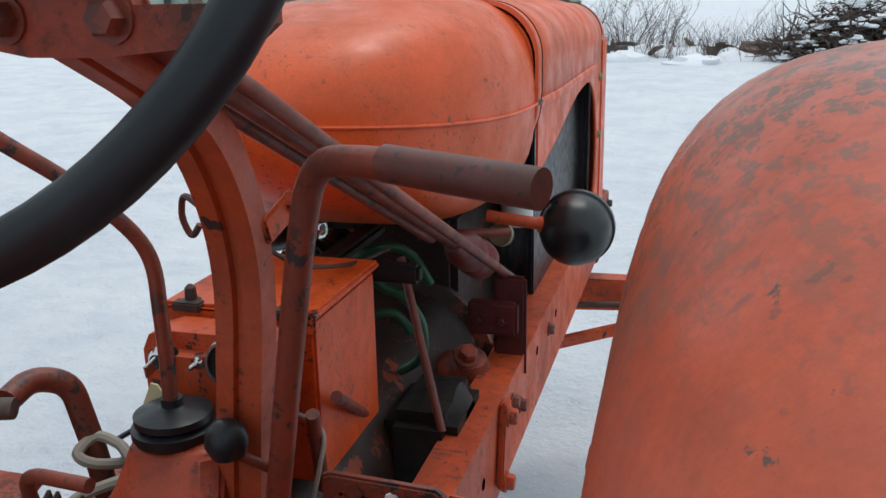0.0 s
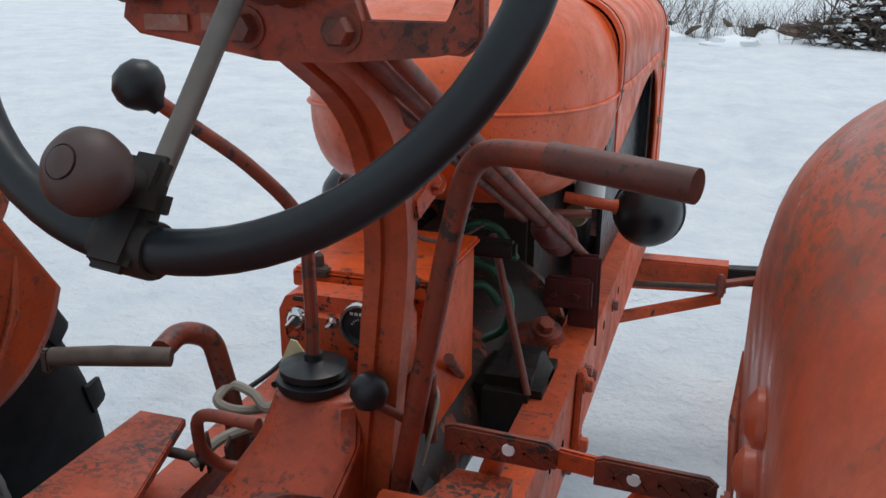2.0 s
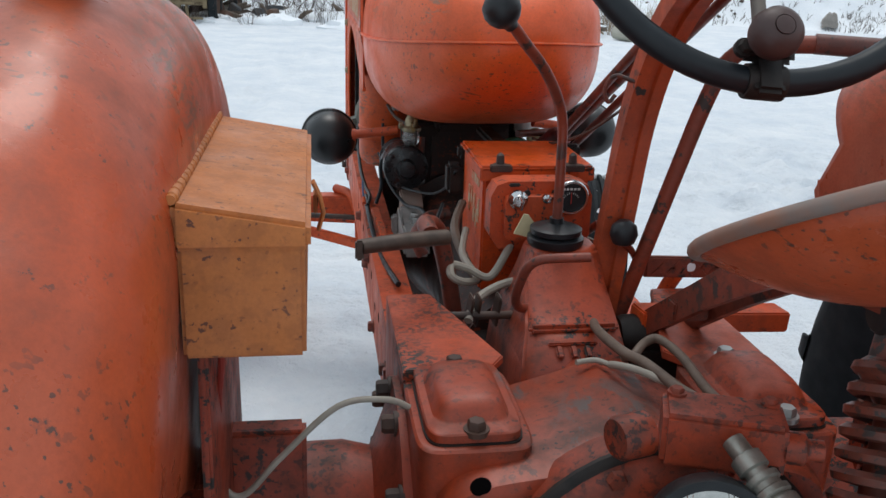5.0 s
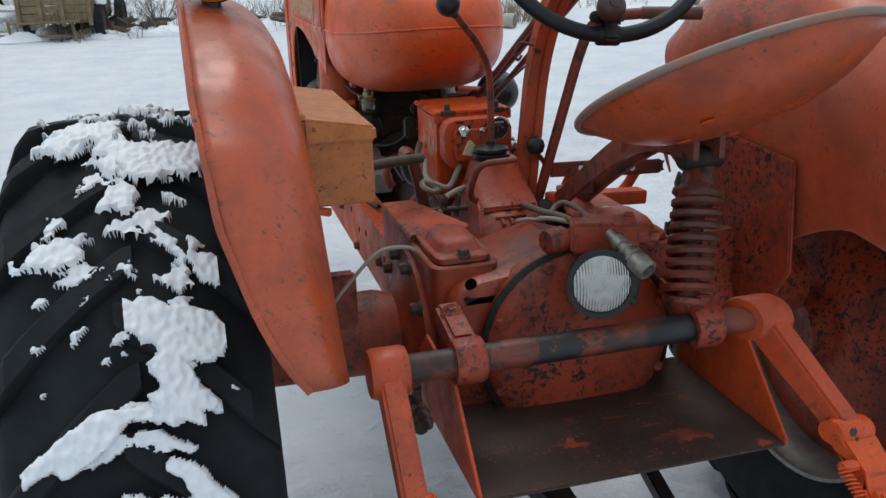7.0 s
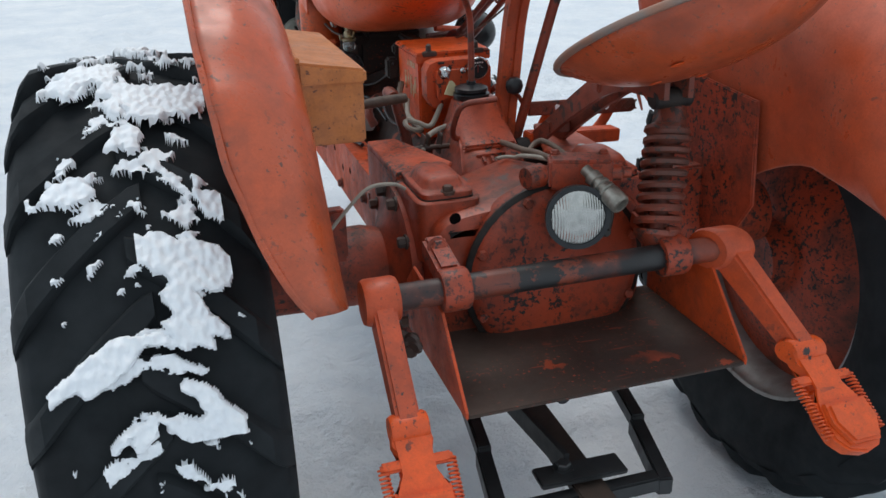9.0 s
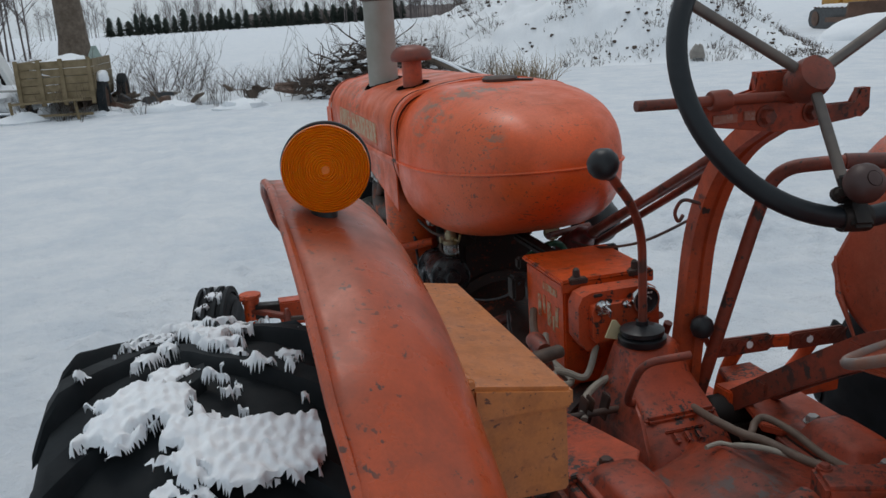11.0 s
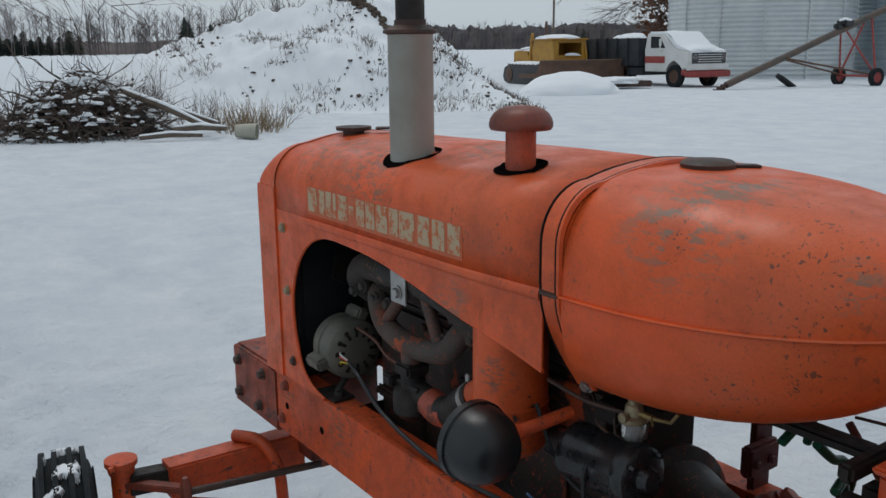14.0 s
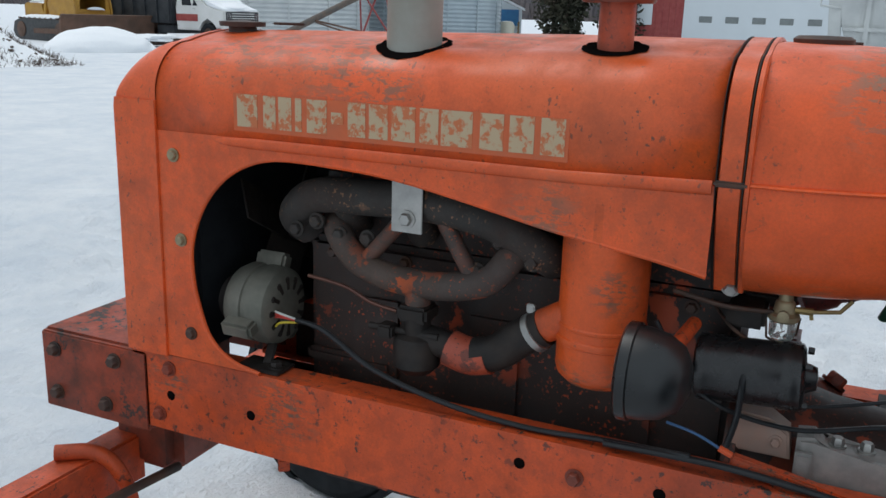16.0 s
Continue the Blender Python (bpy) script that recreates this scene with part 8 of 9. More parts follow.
for j in range(12):
    rows.append([bm.verts.new((-0.55 + 1.15 * i / 18 + 0.06 * j / 11, 1.13 + 0.05 * math.sin(i * 1.4 + 0.2 * j), 1.84 - 1.5 * j / 11)) for i in range(19)])
loft(bm, rows, closed=False)
tarp = lp("tarpaulin", bm, M_TARP, e, "hanging blue tarpaulin")
tarp.modifiers.new("sheet", "SOLIDIFY").thickness = 0.01
bm = lump(bmesh.new(), (0.08, 0, 1.84), 1.1, 1.1, 0.16, 0.15, 12, 5.0, 0.0)
lp("snow_cap", bm, M_SNOW, e)
bm = bmesh.new()
box(bm, -1.4, 1.5, -2.5, 1.0, -0.3, 0.36, 0.05)
lp("bed", bm, M_RUSTY, e)
# sign on a stake
bm = bmesh.new()
prism(bm, [(-3.3, 0.85), (-2.85, 0.85), (-3.0, 1.25), (-3.12, 1.25)], "y", 26.0, 26.03, 0)
sign = loose("yard_sign", bm, M_PALE, "small pale tapering metal sign on a stake", "sign")
bm = bmesh.new()
tube(bm, [(-3.08, 26.04, -0.3), (-3.08, 26.04, 1.0)], 0.02, 6)
part("stake", bm, M_IRON, sign)

# red sprayer cart with black tank
e = placed("sprayer_cart", -8.75, 21.6, 128, "red farm sprayer cart with a black tank", "sprayer")
bm = bmesh.new()
lathe(bm, (0, 0.1, 1.32), (0, 1, 0.0), [(0, -0.95), (0.30, -0.93), (0.50, -0.8), (0.56, -0.5), (0.56, 0.5), (0.50, 0.8), (0.30, 0.93), (0, 0.95)], 36)
lp("tank", bm, M_POLY, e, "black poly tank")
bm = bmesh.new()
lathe(bm, (-0.1, 1.35, 0.98), (0, 0, 1), [(0.24, 0), (0.26, 0.1), (0.26, 0.4), (0.2, 0.46), (0, 0.47)], 24)
lp("drum", bm, M_POLY, e, "black plastic drum")
lp("snow_cap", lump(bmesh.new(), (-0.1, 1.35, 1.42), 0.27, 0.27, 0.2, 0.2, 8, 1.0), M_SNOW, e)
for s in (-1, 1):
    bm = bmesh.new()
    obox(bm, (s * 0.5, -1.3, 0.66), (s * 0.32, 1.9, 0.62), 0.09, 0.13, 0.01)
    lp("frame_rail", bm, M_OLDRED, e)
    for y in (-0.45, 0.65):
        bm = bmesh.new()
        obox(bm, (s * 0.55, y, 0.6), (s * 0.60, y, 1.45), 0.07, 0.07, 0.008)
        lp("upright", bm, M_OLDRED, e)
    tyre(e, (s * 0.72, -0.35, 0.36), (1, 0, 0), 0.40, 0.22, True, M_OLDRED)
    tyre(e, (s * 0.42, 1.55, 0.30), (1, 0, 0), 0.36, 0.2, True, M_OLDRED)
bm = bmesh.new()
obox(bm, (0.3, 1.7, 0.95), (0.75, -0.2, 0.75), 0.05, 0.2, 0.01)
lp("board", bm, M_RUSTY, e, "brown rusted side board")
for k, x in enumerate((-0.4, 0.25)):
    bm = bmesh.new()
    tube(bm, [(x, 1.75, 0.6), (x - 0.05, 1.8, 1.5), (x - 0.12, 1.75, 2.5)], 0.035, 8)
    lp("boom_mast", bm, M_OLDRED, e)
bm = bmesh.new()
tube(bm, smooth_path([(-0.2, 1.1, 1.2), (0.1, 1.3, 1.5), (0.35, 1.1, 1.2), (0.4, 0.9, 0.8)], 5), 0.02, 6)
lp("hose", bm, M_BLACK, e)
bm = bmesh.new()
box(bm, 0.30, 0.46, 1.85, 2.0, 0.70, 0.86, 0.02)
lp("pump", bm, M_TARP, e, "small blue pump")
bm = bmesh.new()
tube(bm, [(0.42, 1.9, 0.62), (0.0, 2.7, 0.28)], 0.05, 8)
lp("drawbar", bm, M_OLDRED, e)
# dark seed drill or planter: discs on a bar, and a hayrack behind
e = placed("disc_machine", -12.6, 22.0, 160, "dark farm disc machine with round plates, snow-dusted", "farm machine")
bm = bmesh.new()
obox(bm, (-1.7, 0, 0.75), (1.5, 0, 0.75), 0.14, 0.14, 0.01)
lp("tool_bar", bm, M_DARKBOX, e)
for k in range(4):
    bm = bmesh.new()
    lathe(bm, (-1.4 + 0.85 * k, 0.25, 0.62), (0.35, 1, 0.35), [(0, 0.05), (0.22, 0.03), (0.32, -0.02), (0.32, -0.03), (0.22, 0.015), (0, 0.03)], 28)
    lp("disc", bm, M_DARKBOX, e)
    bm = bmesh.new()
    box(bm, -1.5 + 0.85 * k, -1.3 + 0.85 * k, -0.5, 0.1, 0.1, 0.95, 0.03)
    lp("row_unit", bm, M_DARKBOX, e)
lp("snow_cap", lump(bmesh.new(), (0, -0.2, 0.85), 1.4, 0.3, 0.2, 0.4, 10, 7.0), M_SNOW, e)
e = placed("hay_rack", -9.8, 25.2, 140, "weathered grey hay rack with slatted sides", "hay rack")
for k in range(9):
    bm = bmesh.new()
    box(bm, -1.6 + 0.4 * k - 0.04, -1.6 + 0.4 * k + 0.04, 0, 0.04, 0.1, 1.75, 0.006)
    lp("slat", bm, M_BOARD, e)
for z in (0.35, 0.9, 1.45):
    bm = bmesh.new()
    box(bm, -1.75, 1.75, 0.045, 0.08, z, z + 0.1, 0.006)
    lp("rail", bm, M_BOARD, e)

# pale green machine far off to the left
e = placed("grain_drill", -31.5, 42.5, 150, "pale green farm implement frame with black rails, far off", "farm machine")
for k in range(5):
    bm = bmesh.new()
    box(bm, -6.6 + 2.75 * k, -4.2 + 2.75 * k, -0.2, 0.2, 0.5, 1.6, 0.03)
    lp("panel", bm, M_PALE if k != 2 else M_SNOW, e)
for k in range(6):
    bm = bmesh.new()
    box(bm, -7.0 + 2.75 * k, -6.65 + 2.75 * k, 0.1, 0.5, 0.0, 1.8, 0.03)
    lp("post", bm, M_POLY, e)
bm = bmesh.new()
box(bm, -7.1, 7.1, 0.2, 0.45, 0.25, 0.48, 0.03)
lp("beam", bm, M_POLY, e)

# ---- the far side of the yard, ahead and right ----
def farm_truck():
    e = placed("farm_truck", 29.4, 24.6, 186, "old white and red farm truck with a dark grain box", "truck")
    # own axes: +Y ahead, front bumper at y = 0
    bm = bmesh.new()
    prism(bm, [(-0.2, 0.78), (-0.2, 1.42), (-1.15, 1.55), (-1.75, 2.18), (-2.75, 2.2), (-2.85, 1.5), (-2.85, 0.62), (-1.55, 0.62), (-1.42, 1.0), (-1.1, 1.16), (-0.78, 1.0), (-0.65, 0.72)], "x", -1.08, 1.08, 0.05)
    lp("cab", bm, M_TRUCKW, e)
    for s in (-1, 1):
        bm = bmesh.new()
        prism(bm, [(-1.62, 0.98), (-1.62, 1.26), (-2.84, 1.26), (-2.84, 0.98)], "x", s * 1.078, s * 1.095, 0.004)
        lp("door_stripe", bm, M_OLDRED, e, "faded red stripe")
        bm = bmesh.new()
        prism(bm, [(-1.62, 1.6), (-1.95, 2.06), (-2.5, 2.08), (-2.5, 1.6)], "x", s * 1.06, s * 1.09, 0.004)
        lp("side_window", bm, M_GLASS, e)
        tyre(e, (s * 0.95, -1.1, 0.45), (1, 0, 0), 0.47, 0.26, True, M_RUSTY)
        for y in (-6.2,):
            tyre(e, (s * 0.9, y, 0.45), (1, 0, 0), 0.47, 0.45, True, M_RUSTY)
        bm = bmesh.new()
        lathe(bm, (s * 0.82, -0.2, 1.22), (0, 1, 0), [(0.12, 0), (0.12, 0.05), (0.10, 0.05), (0.09, 0.03), (0, 0.045)], 20)
        lp("headlight", bm, M_CHROME, e)
        bm = bmesh.new()
        tube(bm, fillet([(s * 1.08, -1.75, 1.5), (s * 1.3, -1.7, 1.5), (s * 1.3, -1.7, 1.75)], 0.05), 0.02, 6)
        box(bm, s * 1.3 - 0.06, s * 1.3 + 0.06, -1.72, -1.68, 1.68, 1.98, 0.01)
        lp("mirror", bm, M_TRUCKW, e)
    bm = bmesh.new()
    prism(bm, [(-1.2, 1.58), (-1.72, 2.1), (-1.70, 2.12), (-1.18, 1.6)], "x", -0.9, 0.9, 0)
    lp("windscreen", bm, M_GLASS, e)
    bm = bmesh.new()
    box(bm, -0.95, 0.95, -0.2, -0.16, 0.98, 1.4, 0.01)
    lp("grille", bm, M_DARKBOX, e)
    for k in range(4):
        bm = bmesh.new()
        box(bm, -0.66, 0.66, -0.165, -0.12, 1.03 + 0.095 * k, 1.06 + 0.095 * k, 0.006)
        lp("grille_bar", bm, M_TRUCKW, e)
    bm = bmesh.new()
    box(bm, -1.1, 1.1, -0.35, -0.13, 0.70, 0.96, 0.02)
    lp("valance", bm, M_TRUCKW, e)
    bm = bmesh.new()
    box(bm, -1.12, 1.12, -0.45, 0.0, 0.42, 0.68, 0.04)
    box(bm, -1.085, 1.085, -0.65, -0.4, 0.5, 0.72, 0.02)
    lp("bumper", bm, M_OLDRED, e, "red front bumper")
    lp("hood_snow", lump(bmesh.new(), (0, -0.95, 1.44), 0.98, 0.85, 0.3, 0.15, 12, 1.0, 0.0), M_SNOW, e, "snow over hood and windscreen")
    bm = bmesh.new()
    prism(bm, [(-0.22, 1.42), (-0.24, 1.50), (-0.7, 1.62), (-1.1, 1.74), (-1.6, 2.19), (-1.78, 2.28), (-2.68, 2.28), (-2.72, 2.19), (-1.75, 2.17), (-1.15, 1.56)], "x", -0.99, 0.99, 0.035)
    lp("windscreen_snow", bm, M_SNOW, e, "smooth snow sheet over the windscreen")
    lp("roof_snow", lump(bmesh.new(), (0, -2.3, 2.17), 1.0, 0.6, 0.14, 0.12, 12, 2.0, 0.0), M_SNOW, e)
    bm = bmesh.new()
    for s in (-1, 1):
        box(bm, s * 0.42 - 0.06, s * 0.42 + 0.06, -8.2, -0.6, 0.62, 0.82, 0.01)
    lp("chassis", bm, M_RUSTY, e)
    bm = bmesh.new()
    box(bm, -1.1, 1.1, -4.0, -2.95, 0.45, 0.8, 0.03)
    lp("fuel_step", bm, M_DARKBOX, e)
    bm = bmesh.new()
    for s in (-1, 1):
        box(bm, s * 1.18 - 0.03, s * 1.18 + 0.03, -8.2, -3.0, 0.86, 2.02, 0.01)
    for y in (-8.2, -3.05):
        box(bm, -1.15, 1.15, y, y + 0.06, 0.86, 2.02, 0.01)
    box(bm, -1.15, 1.15, -8.2, -3.0, 0.84, 0.92, 0.01)
    b = lp("grain_box", bm, M_DARKBOX, e, "dark ribbed steel grain box")
    for s in (-1, 1):
        for k in range(8):
            bm = bmesh.new()
            box(bm, s * 1.25 - 0.05, s * 1.25 + 0.05, -8.1 + 0.71 * k, -8.02 + 0.71 * k, 0.86, 2.04, 0.01)
            ob = lp("rib", bm, M_DARKBOX, b)
    lp("box_snow", lump(bmesh.new(), (0.1, -4.9, 1.9), 0.7, 0.9, 0.35, 0.2, 10, 6.0, 0.0), M_SNOW, e)


farm_truck()


def bulldozer():
    e = placed("bulldozer", 27.1, 31.2, 192, "old yellow bulldozer with a rusty blade, snow on cab and tracks", "bulldozer")
    for s in (-1, 1):
        bm = bmesh.new()
        prism(bm, [(-3.2, 0.35), (-3.05, 0.75), (-2.6, 0.88), (0.4, 0.88), (0.9, 0.75), (1.1, 0.4), (0.9, 0.1), (0.4, -0.02), (-2.6, -0.02), (-3.05, 0.1)], "x", s * 0.75, s * 1.3, 0.03)
        t = lp("track", bm, M_POLY, e)
        for k in range(9):
            bm = bmesh.new()
            box(bm, s * 1.02 - 0.29, s * 1.02 + 0.29, -2.7 + 0.4 * k, -2.55 + 0.4 * k, 0.87, 0.93, 0.01)
            lp("track_shoe", bm, M_RUSTY, t)
        for y in (-2.5, 0.4):
            bm = bmesh.new()
            lathe(bm, (s * 1.3, y, 0.43), (s, 0, 0), [(0.32, 0), (0.32, 0.03), (0.2, 0.05), (0, 0.06)], 20)
            lp("wheel", bm, M_RUSTY, t)
        lp("track_snow", lump(bmesh.new(), (s * 1.02, -1.1, 0.9), 0.3, 1.9, 0.16, 0.15, 10, s, 0.0), M_SNOW, e)
        bm = bmesh.new()
        obox(bm, (s * 1.45, -1.2, 0.4), (s * 1.5, 1.9, 0.45), 0.14, 0.2, 0.01)
        lp("push_arm", bm, M_RUSTY, e)
    bm = bmesh.new()
    prism(bm, [(-3.3, 0.75), (-3.3, 1.45), (-3.1, 1.52), (-1.9, 1.5), (-1.8, 0.98), (1.0, 0.98), (1.25, 0.8), (1.2, 0.6), (-3.0, 0.6)], "x", -0.66, 0.66, 0.04)
    lp("body", bm, M_YELLOW, e)
    for x in (-0.82, 0.82):
        bm = bmesh.new()
        prism(bm, [(-1.0, 0.98), (-1.15, 1.5), (-0.95, 1.98), (0.72, 1.98), (0.86, 1.4), (0.9, 0.98)], "x", x - 0.04, x + 0.04, 0.015)
        lp("cab_side", bm, M_YELLOW, e)
    bm = bmesh.new()
    box(bm, -0.78, 0.78, -1.0, -0.94, 0.98, 1.95, 0.01)
    lp("cab_back", bm, M_YELLOW, e)
    bm = bmesh.new()
    box(bm, -0.78, 0.78, 0.70, 0.84, 0.98, 1.32, 0.02)
    box(bm, -0.78, 0.78, 0.66, 0.72, 1.86, 1.98, 0.015)
    box(bm, -0.78, -0.62, 0.66, 0.76, 1.3, 1.9, 0.015)
    box(bm, 0.55, 0.78, 0.66, 0.76, 1.3, 1.9, 0.015)
    lp("cab_front", bm, M_YELLOW, e)
    bm = bmesh.new()
    box(bm, -0.95, 0.95, -1.25, 0.85, 1.98, 2.06, 0.03)
    lp("cab_roof", bm, M_YELLOW, e)
    lp("roof_snow", lump(bmesh.new(), (0, -0.2, 2.04), 1.0, 1.08, 0.2, 0.1, 14, 3.0, 0.0), M_SNOW, e)
    lp("body_snow", lump(bmesh.new(), (0, -2.5, 1.5), 0.62, 0.75, 0.2, 0.3, 12, 3.0, 0.0), M_SNOW, e)
    lp("sill_snow", lump(bmesh.new(), (-0.1, 0.86, 1.3), 0.4, 0.12, 0.12, 0.2, 8, 5.0, 0.0), M_SNOW, e)
    bm = bmesh.new()
    tube(bm, [(0.85, -1.35, 0.9), (0.8, -1.3, 1.7), (0.8, -1.2, 2.3)], 0.07, 10)
    lp("lift_cylinder", bm, M_YELLOW, e)
    bm = bmesh.new()
    tube(bm, [(-0.1, -1.5, 1.2), (-0.1, -1.5, 2.85)], 0.055, 10)
    lp("exhaust", bm, M_RUSTY, e)
    bm = bmesh.new()
    prism(bm, [(1.9, -0.02), (1.98, 0.0), (1.86, 0.5), (1.9, 0.95), (2.02, 1.12), (1.94, 1.14), (1.80, 0.98), (1.76, 0.5), (1.82, 0.1)], "x", -2.15, 2.15, 0)
    lp("blade", bm, M_RUSTY, e, "wide rust-brown blade")


bulldozer()
bm = bmesh.new()
obox(bm, (24.9, 27.4, 0.0), (27.3, 26.0, 0.02), 0.5, 0.24, 0.03)
bar_ = loose("steel_beam", bm, M_IRON, "dark steel beam under snow before the bulldozer", "beam")
bm = bmesh.new()
lump(bm, (26.1, 26.7, 0.1), 1.3, 0.7, 0.22, 0.3, 12, 4.0)
part("snow_cap", bm, M_SNOW, bar_)


def grain_bin(x, y, r, h, mat, label):
    e = placed("grain_bin", x, y, 0, label, "grain bin", "grain bins", -0.3)
    bm = bmesh.new()
    prof = []
    n = int(h / 0.12)
    for k in range(n + 1):
        z = h * k / n
        prof.append((r + (0.035 if k % 2 else -0.035), z))
    lathe(bm, (0, 0, 0), (0, 0, 1), prof, 96, False)
    lp("corrugated_wall", bm, mat, e, "", 60)
    bm = bmesh.new()
    lathe(bm, (0, 0, h), (0, 0, 1), [(r + 0.15, -0.05), (r + 0.12, 0.03), (0.5, r * 0.5), (0.45, r * 0.5 + 0.25), (0, r * 0.5 + 0.3)], 64)
    lp("roof", bm, mat, e)
    for k in range(14):
        a = math.tau * k / 14
        bm = bmesh.new()
        box(bm, -0.04, 0.04, r + 0.015, r + 0.06, 0, h, 0.006)
        bmesh.ops.transform(bm, matrix=Matrix.Rotation(a, 4, "Z"), verts=bm.verts)
        lp("stiffener", bm, mat, e)
    return e


grain_bin(41.9, 31.4, 4.85, 9, M_GALV, "large silver corrugated steel grain bin")
grain_bin(50.5, 26.2, 4.4, 9, M_GALVB, "bluish-grey corrugated steel grain bin behind another")

# grain auger on its red wheel frame
M_AUGER = plain("weathered_auger_steel", (0.075, 0.07, 0.066), (0.14, 0.095, 0.07), 3, 0.6, 0.2)
e = placed("grain_auger", 28.0, 22.9, 100.5, "long weathered steel grain auger on a red two-wheeled frame", "auger")
bm = bmesh.new()
tube(bm, [(0, 0.1, 0.18), (0, 14, 5.0)], 0.135, 14)
lp("auger_tube", bm, M_AUGER, e)
bm = bmesh.new()
lathe(bm, (0, -0.5, -0.12), (0, 1, 0.5), [(0.05, 0), (0.14, 0.1), (0.05, 0.2), (0.14, 0.3), (0.05, 0.4), (0.14, 0.5), (0.05, 0.6), (0.05, 0.8)], 16)
lp("auger_screw", bm, M_IRON, e)
for s in (-1, 1):
    tyre(e, (s * 0.95, 7.2, 0.34), (1, 0, 0), 0.38, 0.22, True, M_OLDRED)
    bm = bmesh.new()
    tube(bm, [(s * 0.15, 3.0, 1.15), (s * 0.9, 7.2, 0.42)], 0.04, 8)
    lp("lower_strut", bm, M_RUSTY, e)
    bm = bmesh.new()
    tube(bm, [(s * 0.9, 7.2, 0.42), (s * 0.15, 7.6, 2.7)], 0.045, 8)
    tube(bm, [(s * 0.9, 7.2, 0.42), (s * 0.15, 6.2, 2.2)], 0.04, 8)
    lp("upright_strut", bm, M_OLDRED, e)
bm = bmesh.new()
tube(bm, [(-0.95, 7.2, 0.38), (0.95, 7.2, 0.38)], 0.05, 8)
lp("axle", bm, M_OLDRED, e)
bm = bmesh.new()
box(bm, -0.25, 0.25, 6.0, 6.5, 2.4, 2.66, 0.04)
box(bm, -0.12, 0.12, 5.7, 6.05, 2.3, 2.5, 0.03)
lp("motor", bm, M_POLY, e)
lp("motor_snow", lump(bmesh.new(), (0, 6.25, 2.63), 0.26, 0.26, 0.12, 0.2, 8, 1.0), M_SNOW, e)
for k, (x, y) in enumerate(((32.2, 22.9),)):
    g = placed("old_tyre", x, y, 0, "black tyre half buried in snow beside the auger", "tyre")
    tyre(g, (0, 0, 0.12), (0.3, -0.5, 0.8), 0.6, 0.2)

# cedar and oak by the bins, with clinging brown leaves
def leafy(name, x, y, h, r, n, mat, seed, label, size=0.2, low=0.1):
    rng.seed(seed)
    e = holder(name, (x, y, -0.2), label, "tree")
    bm = bmesh.new()
    tube(bm, [(x, y, -0.4), (x + 0.1, y, h * 0.5), (x, y, h * 0.9)], [r * 0.12, r * 0.08, r * 0.02], 10)
    for k in range(16):
        a, z = rng.uniform(0, math.tau), h * rng.uniform(0.2, 0.8)
        sprig(bm, (x, y, z), (math.cos(a), math.sin(a), 0.4), r * 0.8, r * 0.03, 1, 0.5, 4, 4)
    part("trunk", bm, M_BARK, e)
    bm = bmesh.new()
    for k in range(n):
        a, t = rng.uniform(0, math.tau), rng.random()
        q = r * rng.random() ** 0.5 * (0.35 + 0.65 * math.sin(math.pi * min(1, 0.12 + t) ** 0.8)) * (0.75 + 0.5 * noise.noise((math.cos(a) * 2, math.sin(a) * 2, t * 4 + seed)))
        p = Vector((x + q * math.cos(a), y + q * math.sin(a), h * (low + (1 - low) * t)))
        d = Vector((rng.gauss(0, 1), rng.gauss(0, 1), rng.gauss(0, 1))).normalized()
        u = d.orthogonal().normalized()
        s = size * rng.uniform(0.5, 1.3)
        bm.faces.new([bm.verts.new(p + d * s), bm.verts.new(p + u * s * 0.5), bm.verts.new(p - d * s), bm.verts.new(p - u * s * 0.5)])
    part("crown", bm, mat, e, "", 0)


M_CEDAR = plain("cedar_foliage", (0.022, 0.028, 0.016), (0.05, 0.045, 0.026), 1.2, 0.95, 0, 0)
M_OAK = plain("clinging_brown_leaves", (0.10, 0.045, 0.025), (0.16, 0.07, 0.035), 1.0, 0.95, 0, 0)
leafy("cedar_tree", 57.5, 19.6, 7.0, 2.3, 3600, M_CEDAR, 81, "dark brownish green cedar beside the bins", 0.24, 0.02)
leafy("cedar_tree", 60.0, 16.4, 6.0, 2.0, 2600, M_CEDAR, 82, "dark brownish green cedar beside the barn", 0.24, 0.02)
leafy("oak_tree", 50.0, 44.5, 7.5, 3.2, 2200, M_OAK, 83, "oak keeping its dry brown leaves behind the truck", 0.25, 0.2)
rng.seed(84)
bare_tree(46.5, 41.0, 0.5, 14, 84, [((46.4, 40.8, 4.2), (-0.8, 0.6, 0.25), 4.0), ((46.4, 40.8, 5.0), (-0.7, 0.7, 0.1), 4.5), ((46.4, 40.8, 5.8), (-0.9, 0.3, 0.1), 4.0)])
bm = bmesh.new()
tube(bm, [(66, 74.3, -0.3), (66, 74.3, 8.5)], [0.14, 0.1], 10)
obox(bm, (65.0, 75.0, 8.0), (67.0, 73.6, 8.0), 0.1, 0.12)
loose("utility_pole", bm, M_BARK, "wooden utility pole with a crossarm", "pole")

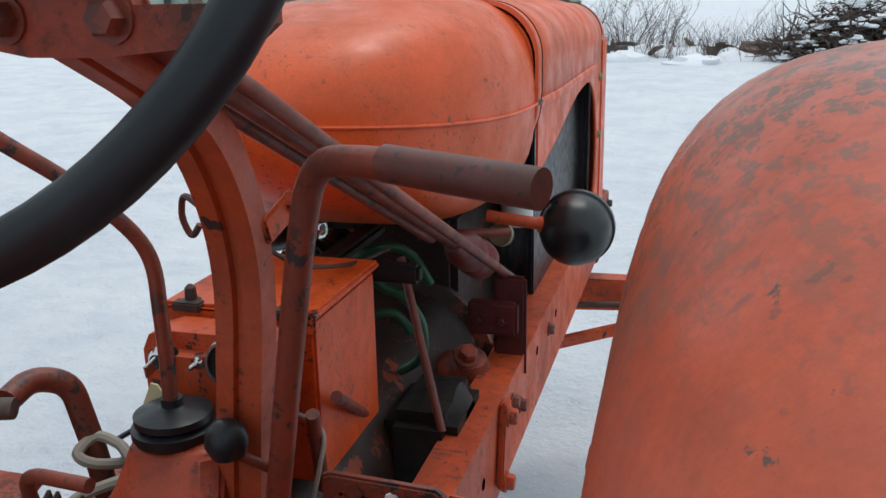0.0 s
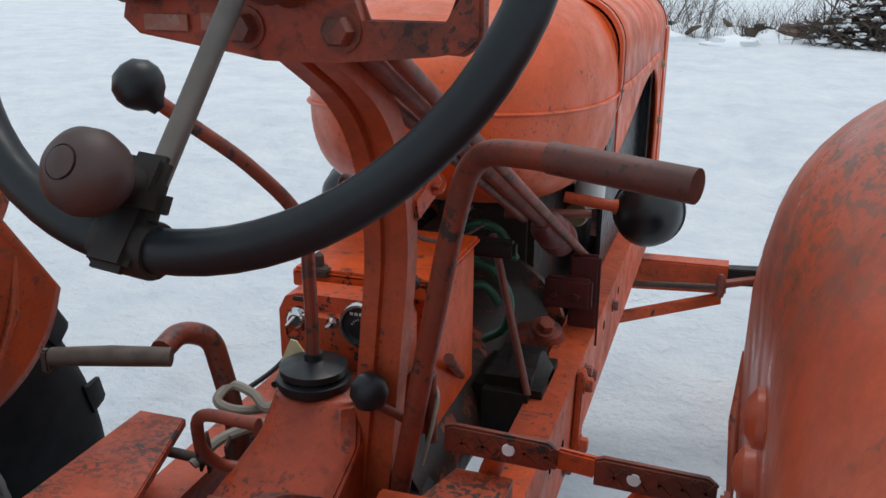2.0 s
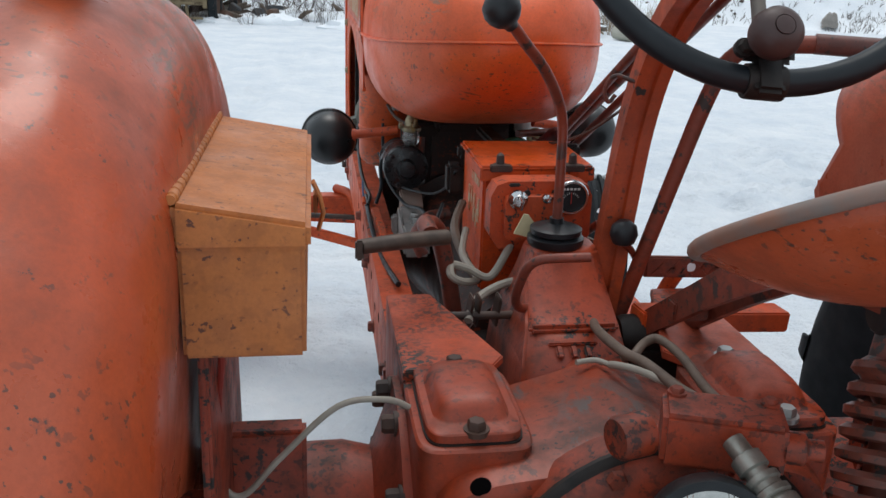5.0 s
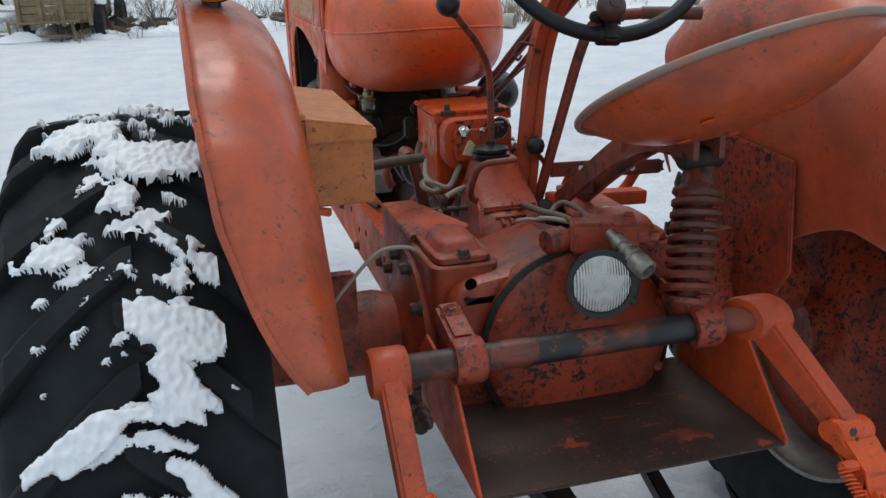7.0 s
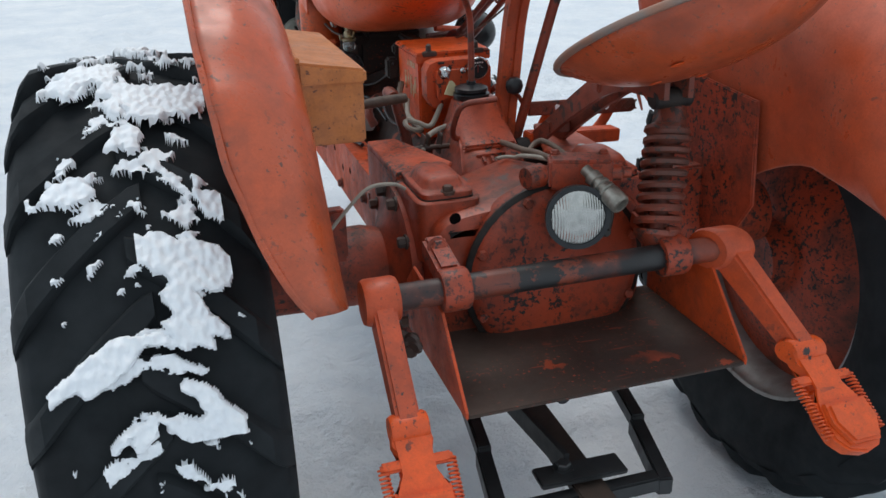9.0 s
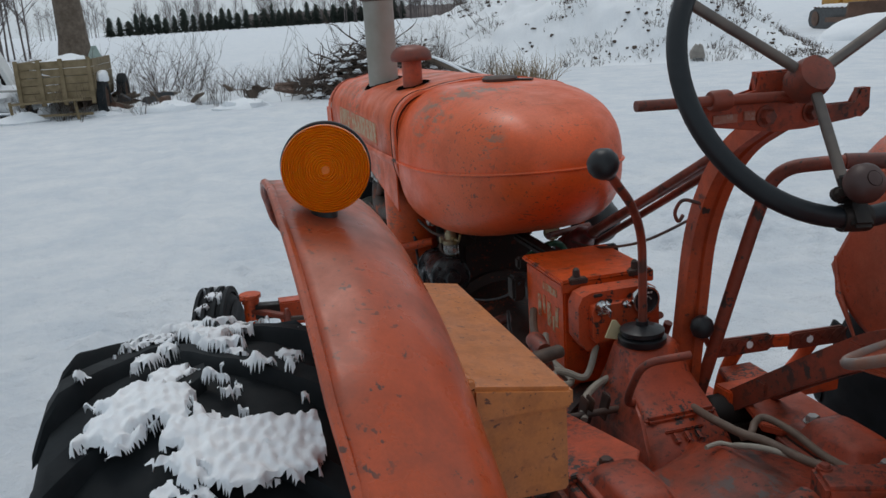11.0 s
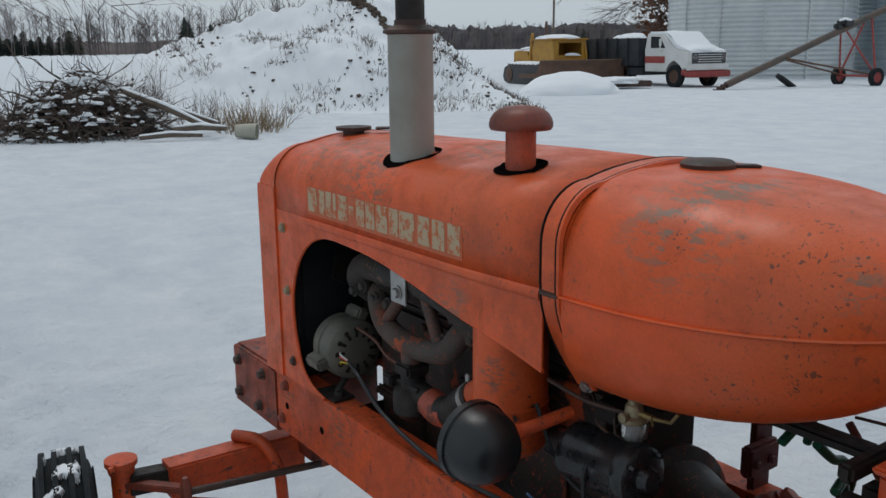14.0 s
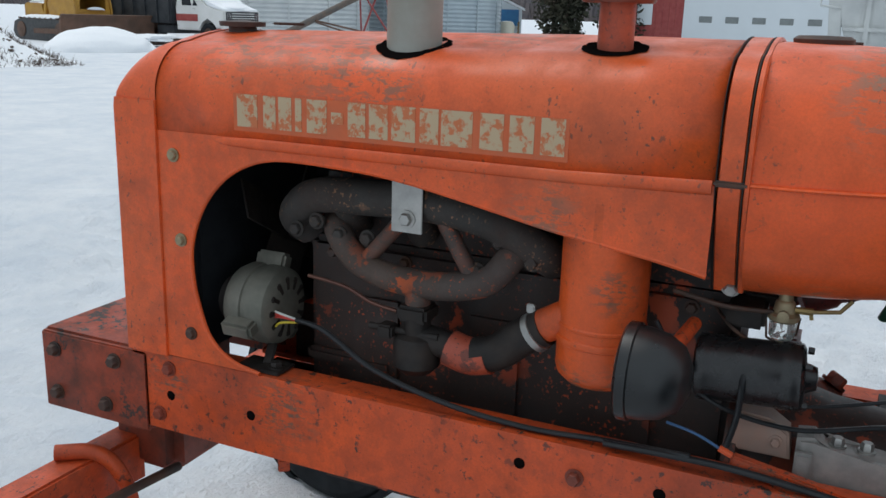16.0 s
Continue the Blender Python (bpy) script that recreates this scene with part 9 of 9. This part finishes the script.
# small shed, tank and fence before the cedars
e = placed("garden_shed", 60.0, 25.0, 250, "small white shed with a dark blue front", "shed")
bm = bmesh.new()
prism(bm, [(-1.4, 0), (-1.4, 2.0), (0, 2.6), (1.4, 2.0), (1.4, 0)], "y", -1.2, 1.2, 0)
lp("wall", bm, M_WALLW, e)
bm = bmesh.new()
box(bm, -1.2, 1.2, 1.2, 1.26, 0.9, 2.0, 0.02)
lp("door", bm, M_TARP, e, "dark blue door")
bm = bmesh.new()
prism(bm, [(-1.6, 1.95), (0, 2.66), (1.6, 1.95), (1.6, 2.1), (0, 2.82), (-1.6, 2.1)], "y", -1.35, 1.35, 0)
lp("roof", bm, M_SNOW, e)
e = placed("water_tank", 53.5, 22.2, 0, "cream plastic tank standing in snow", "tank")
bm = bmesh.new()
lathe(bm, (0, 0, 0), (0, 0, 1), [(0.5, 0), (0.52, 0.1), (0.52, 1.0), (0.4, 1.2), (0.15, 1.25), (0, 1.26)], 32)
lp("shell", bm, plain("cream_plastic", (0.50, 0.47, 0.38), (0.56, 0.53, 0.44), 4, 0.5), e)
fence = placed("rail_fence", 58.0, 23.0, 340, "low grey rail fence", "fence")
for k in range(7):
    bm = bmesh.new()
    box(bm, -3 + k - 0.05, -3 + k + 0.05, -0.05, 0.05, -0.2, 1.2, 0.01)
    lp("post", bm, M_BOARD, fence)
for z in (0.4, 0.7, 1.0):
    bm = bmesh.new()
    box(bm, -3.2, 3.2, 0.052, 0.08, z, z + 0.1, 0.006)
    lp("rail", bm, M_BOARD, fence)

# red and white barn: a long ribbed wall with four small windows in its doors
e = placed("barn", 60.0, 12.4, 270, "red and white steel barn with a wide white door", "barn", "", -0.2)
# own axes: +Y faces the yard, +X runs along the wall towards the cedars
bm = bmesh.new()
box(bm, -22, 3.4, -14, 0, 0, 5.2, 0)
lp("wall", bm, M_OLDRED, e, "red ribbed steel wall")
for k in range(8):
    bm = bmesh.new()
    box(bm, 3.33 - 0.42 * k, 3.38 - 0.42 * k, 0.002, 0.03, 0, 5.2, 0)
    lp("wall_rib", bm, M_OLDRED, e)
bm = bmesh.new()
box(bm, -12.0, -0.15, 0.004, 0.12, 0.0, 4.6, 0.01)
door = lp("door", bm, M_WALLW, e, "wide white sectional door")
for k in range(7):
    bm = bmesh.new()
    x = -2.0 - 1.66 * k
    box(bm, x, x + 0.82, 0.11, 0.14, 1.55, 1.95, 0.01)
    lp("window", bm, plain("grey_window", (0.16, 0.18, 0.18), (0.2, 0.22, 0.22), 3, 0.2, 0, 0) if k == 0 else bpy.data.materials["grey_window"], door)
bm = bmesh.new()
box(bm, 1.9, 2.9, 0.03, 0.1, 1.3, 4.4, 0.01)
lp("side_door", bm, M_WALLW, e, "white side door")
bm = bmesh.new()
prism(bm, [(-14.4, 5.1), (-7, 7.6), (0.4, 5.1), (0.4, 5.35), (-7, 7.9), (-14.4, 5.35)], "x", -22.4, 3.8, 0)
lp("roof", bm, M_SNOW, e)

# grey gravity wagon beside the tractor
e = placed("grain_wagon", 24.4, -1.2, 0, "grey-white ribbed steel grain wagon", "wagon")
bm = bmesh.new()
prism(bm, [(3.0, 0.85), (3.35, 2.1), (3.35, 2.95), (-3.0, 2.95), (-3.0, 2.1), (-2.2, 0.85)], "x", -1.15, 1.15, 0.02)
body = lp("hopper", bm, M_GREYW, e)
for s in (-1, 1):
    for k in range(6):
        bm = bmesh.new()
        box(bm, s * 1.19 - 0.05, s * 1.19 + 0.05, -2.4 + 1.0 * k, -2.28 + 1.0 * k, 0.85, 2.98, 0.01)
        lp("rib", bm, M_GREYW, body)
    for z in (1.5, 2.9):
        bm = bmesh.new()
        box(bm, s * 1.2 - 0.055, s * 1.2 + 0.055, -2.9, 3.2, z, z + 0.1, 0.01)
        lp("rail", bm, M_GREYW, body)
    for y in (-1.6, 2.0):
        tyre(e, (s * 0.9, y, 0.42), (1, 0, 0), 0.46, 0.3, True, M_OLDRED)
bm = bmesh.new()
obox(bm, (-1.1, 3.32, 0.9), (-1.1, 3.5, 3.0), 0.12, 0.3, 0.02)
tube(bm, [(-1.2, 3.3, 2.05), (-1.35, 3.75, 2.1), (-1.35, 3.75, 2.3)], 0.03, 6)
lp("end_post", bm, M_GREYW, e)
bm = bmesh.new()
box(bm, -0.5, 0.5, -2.6, 3.0, 0.5, 0.75, 0.02)
tube(bm, [(0, 3.0, 0.6), (0, 5.0, 0.4)], 0.06, 8)
lp("running_gear", bm, M_IRON, e)
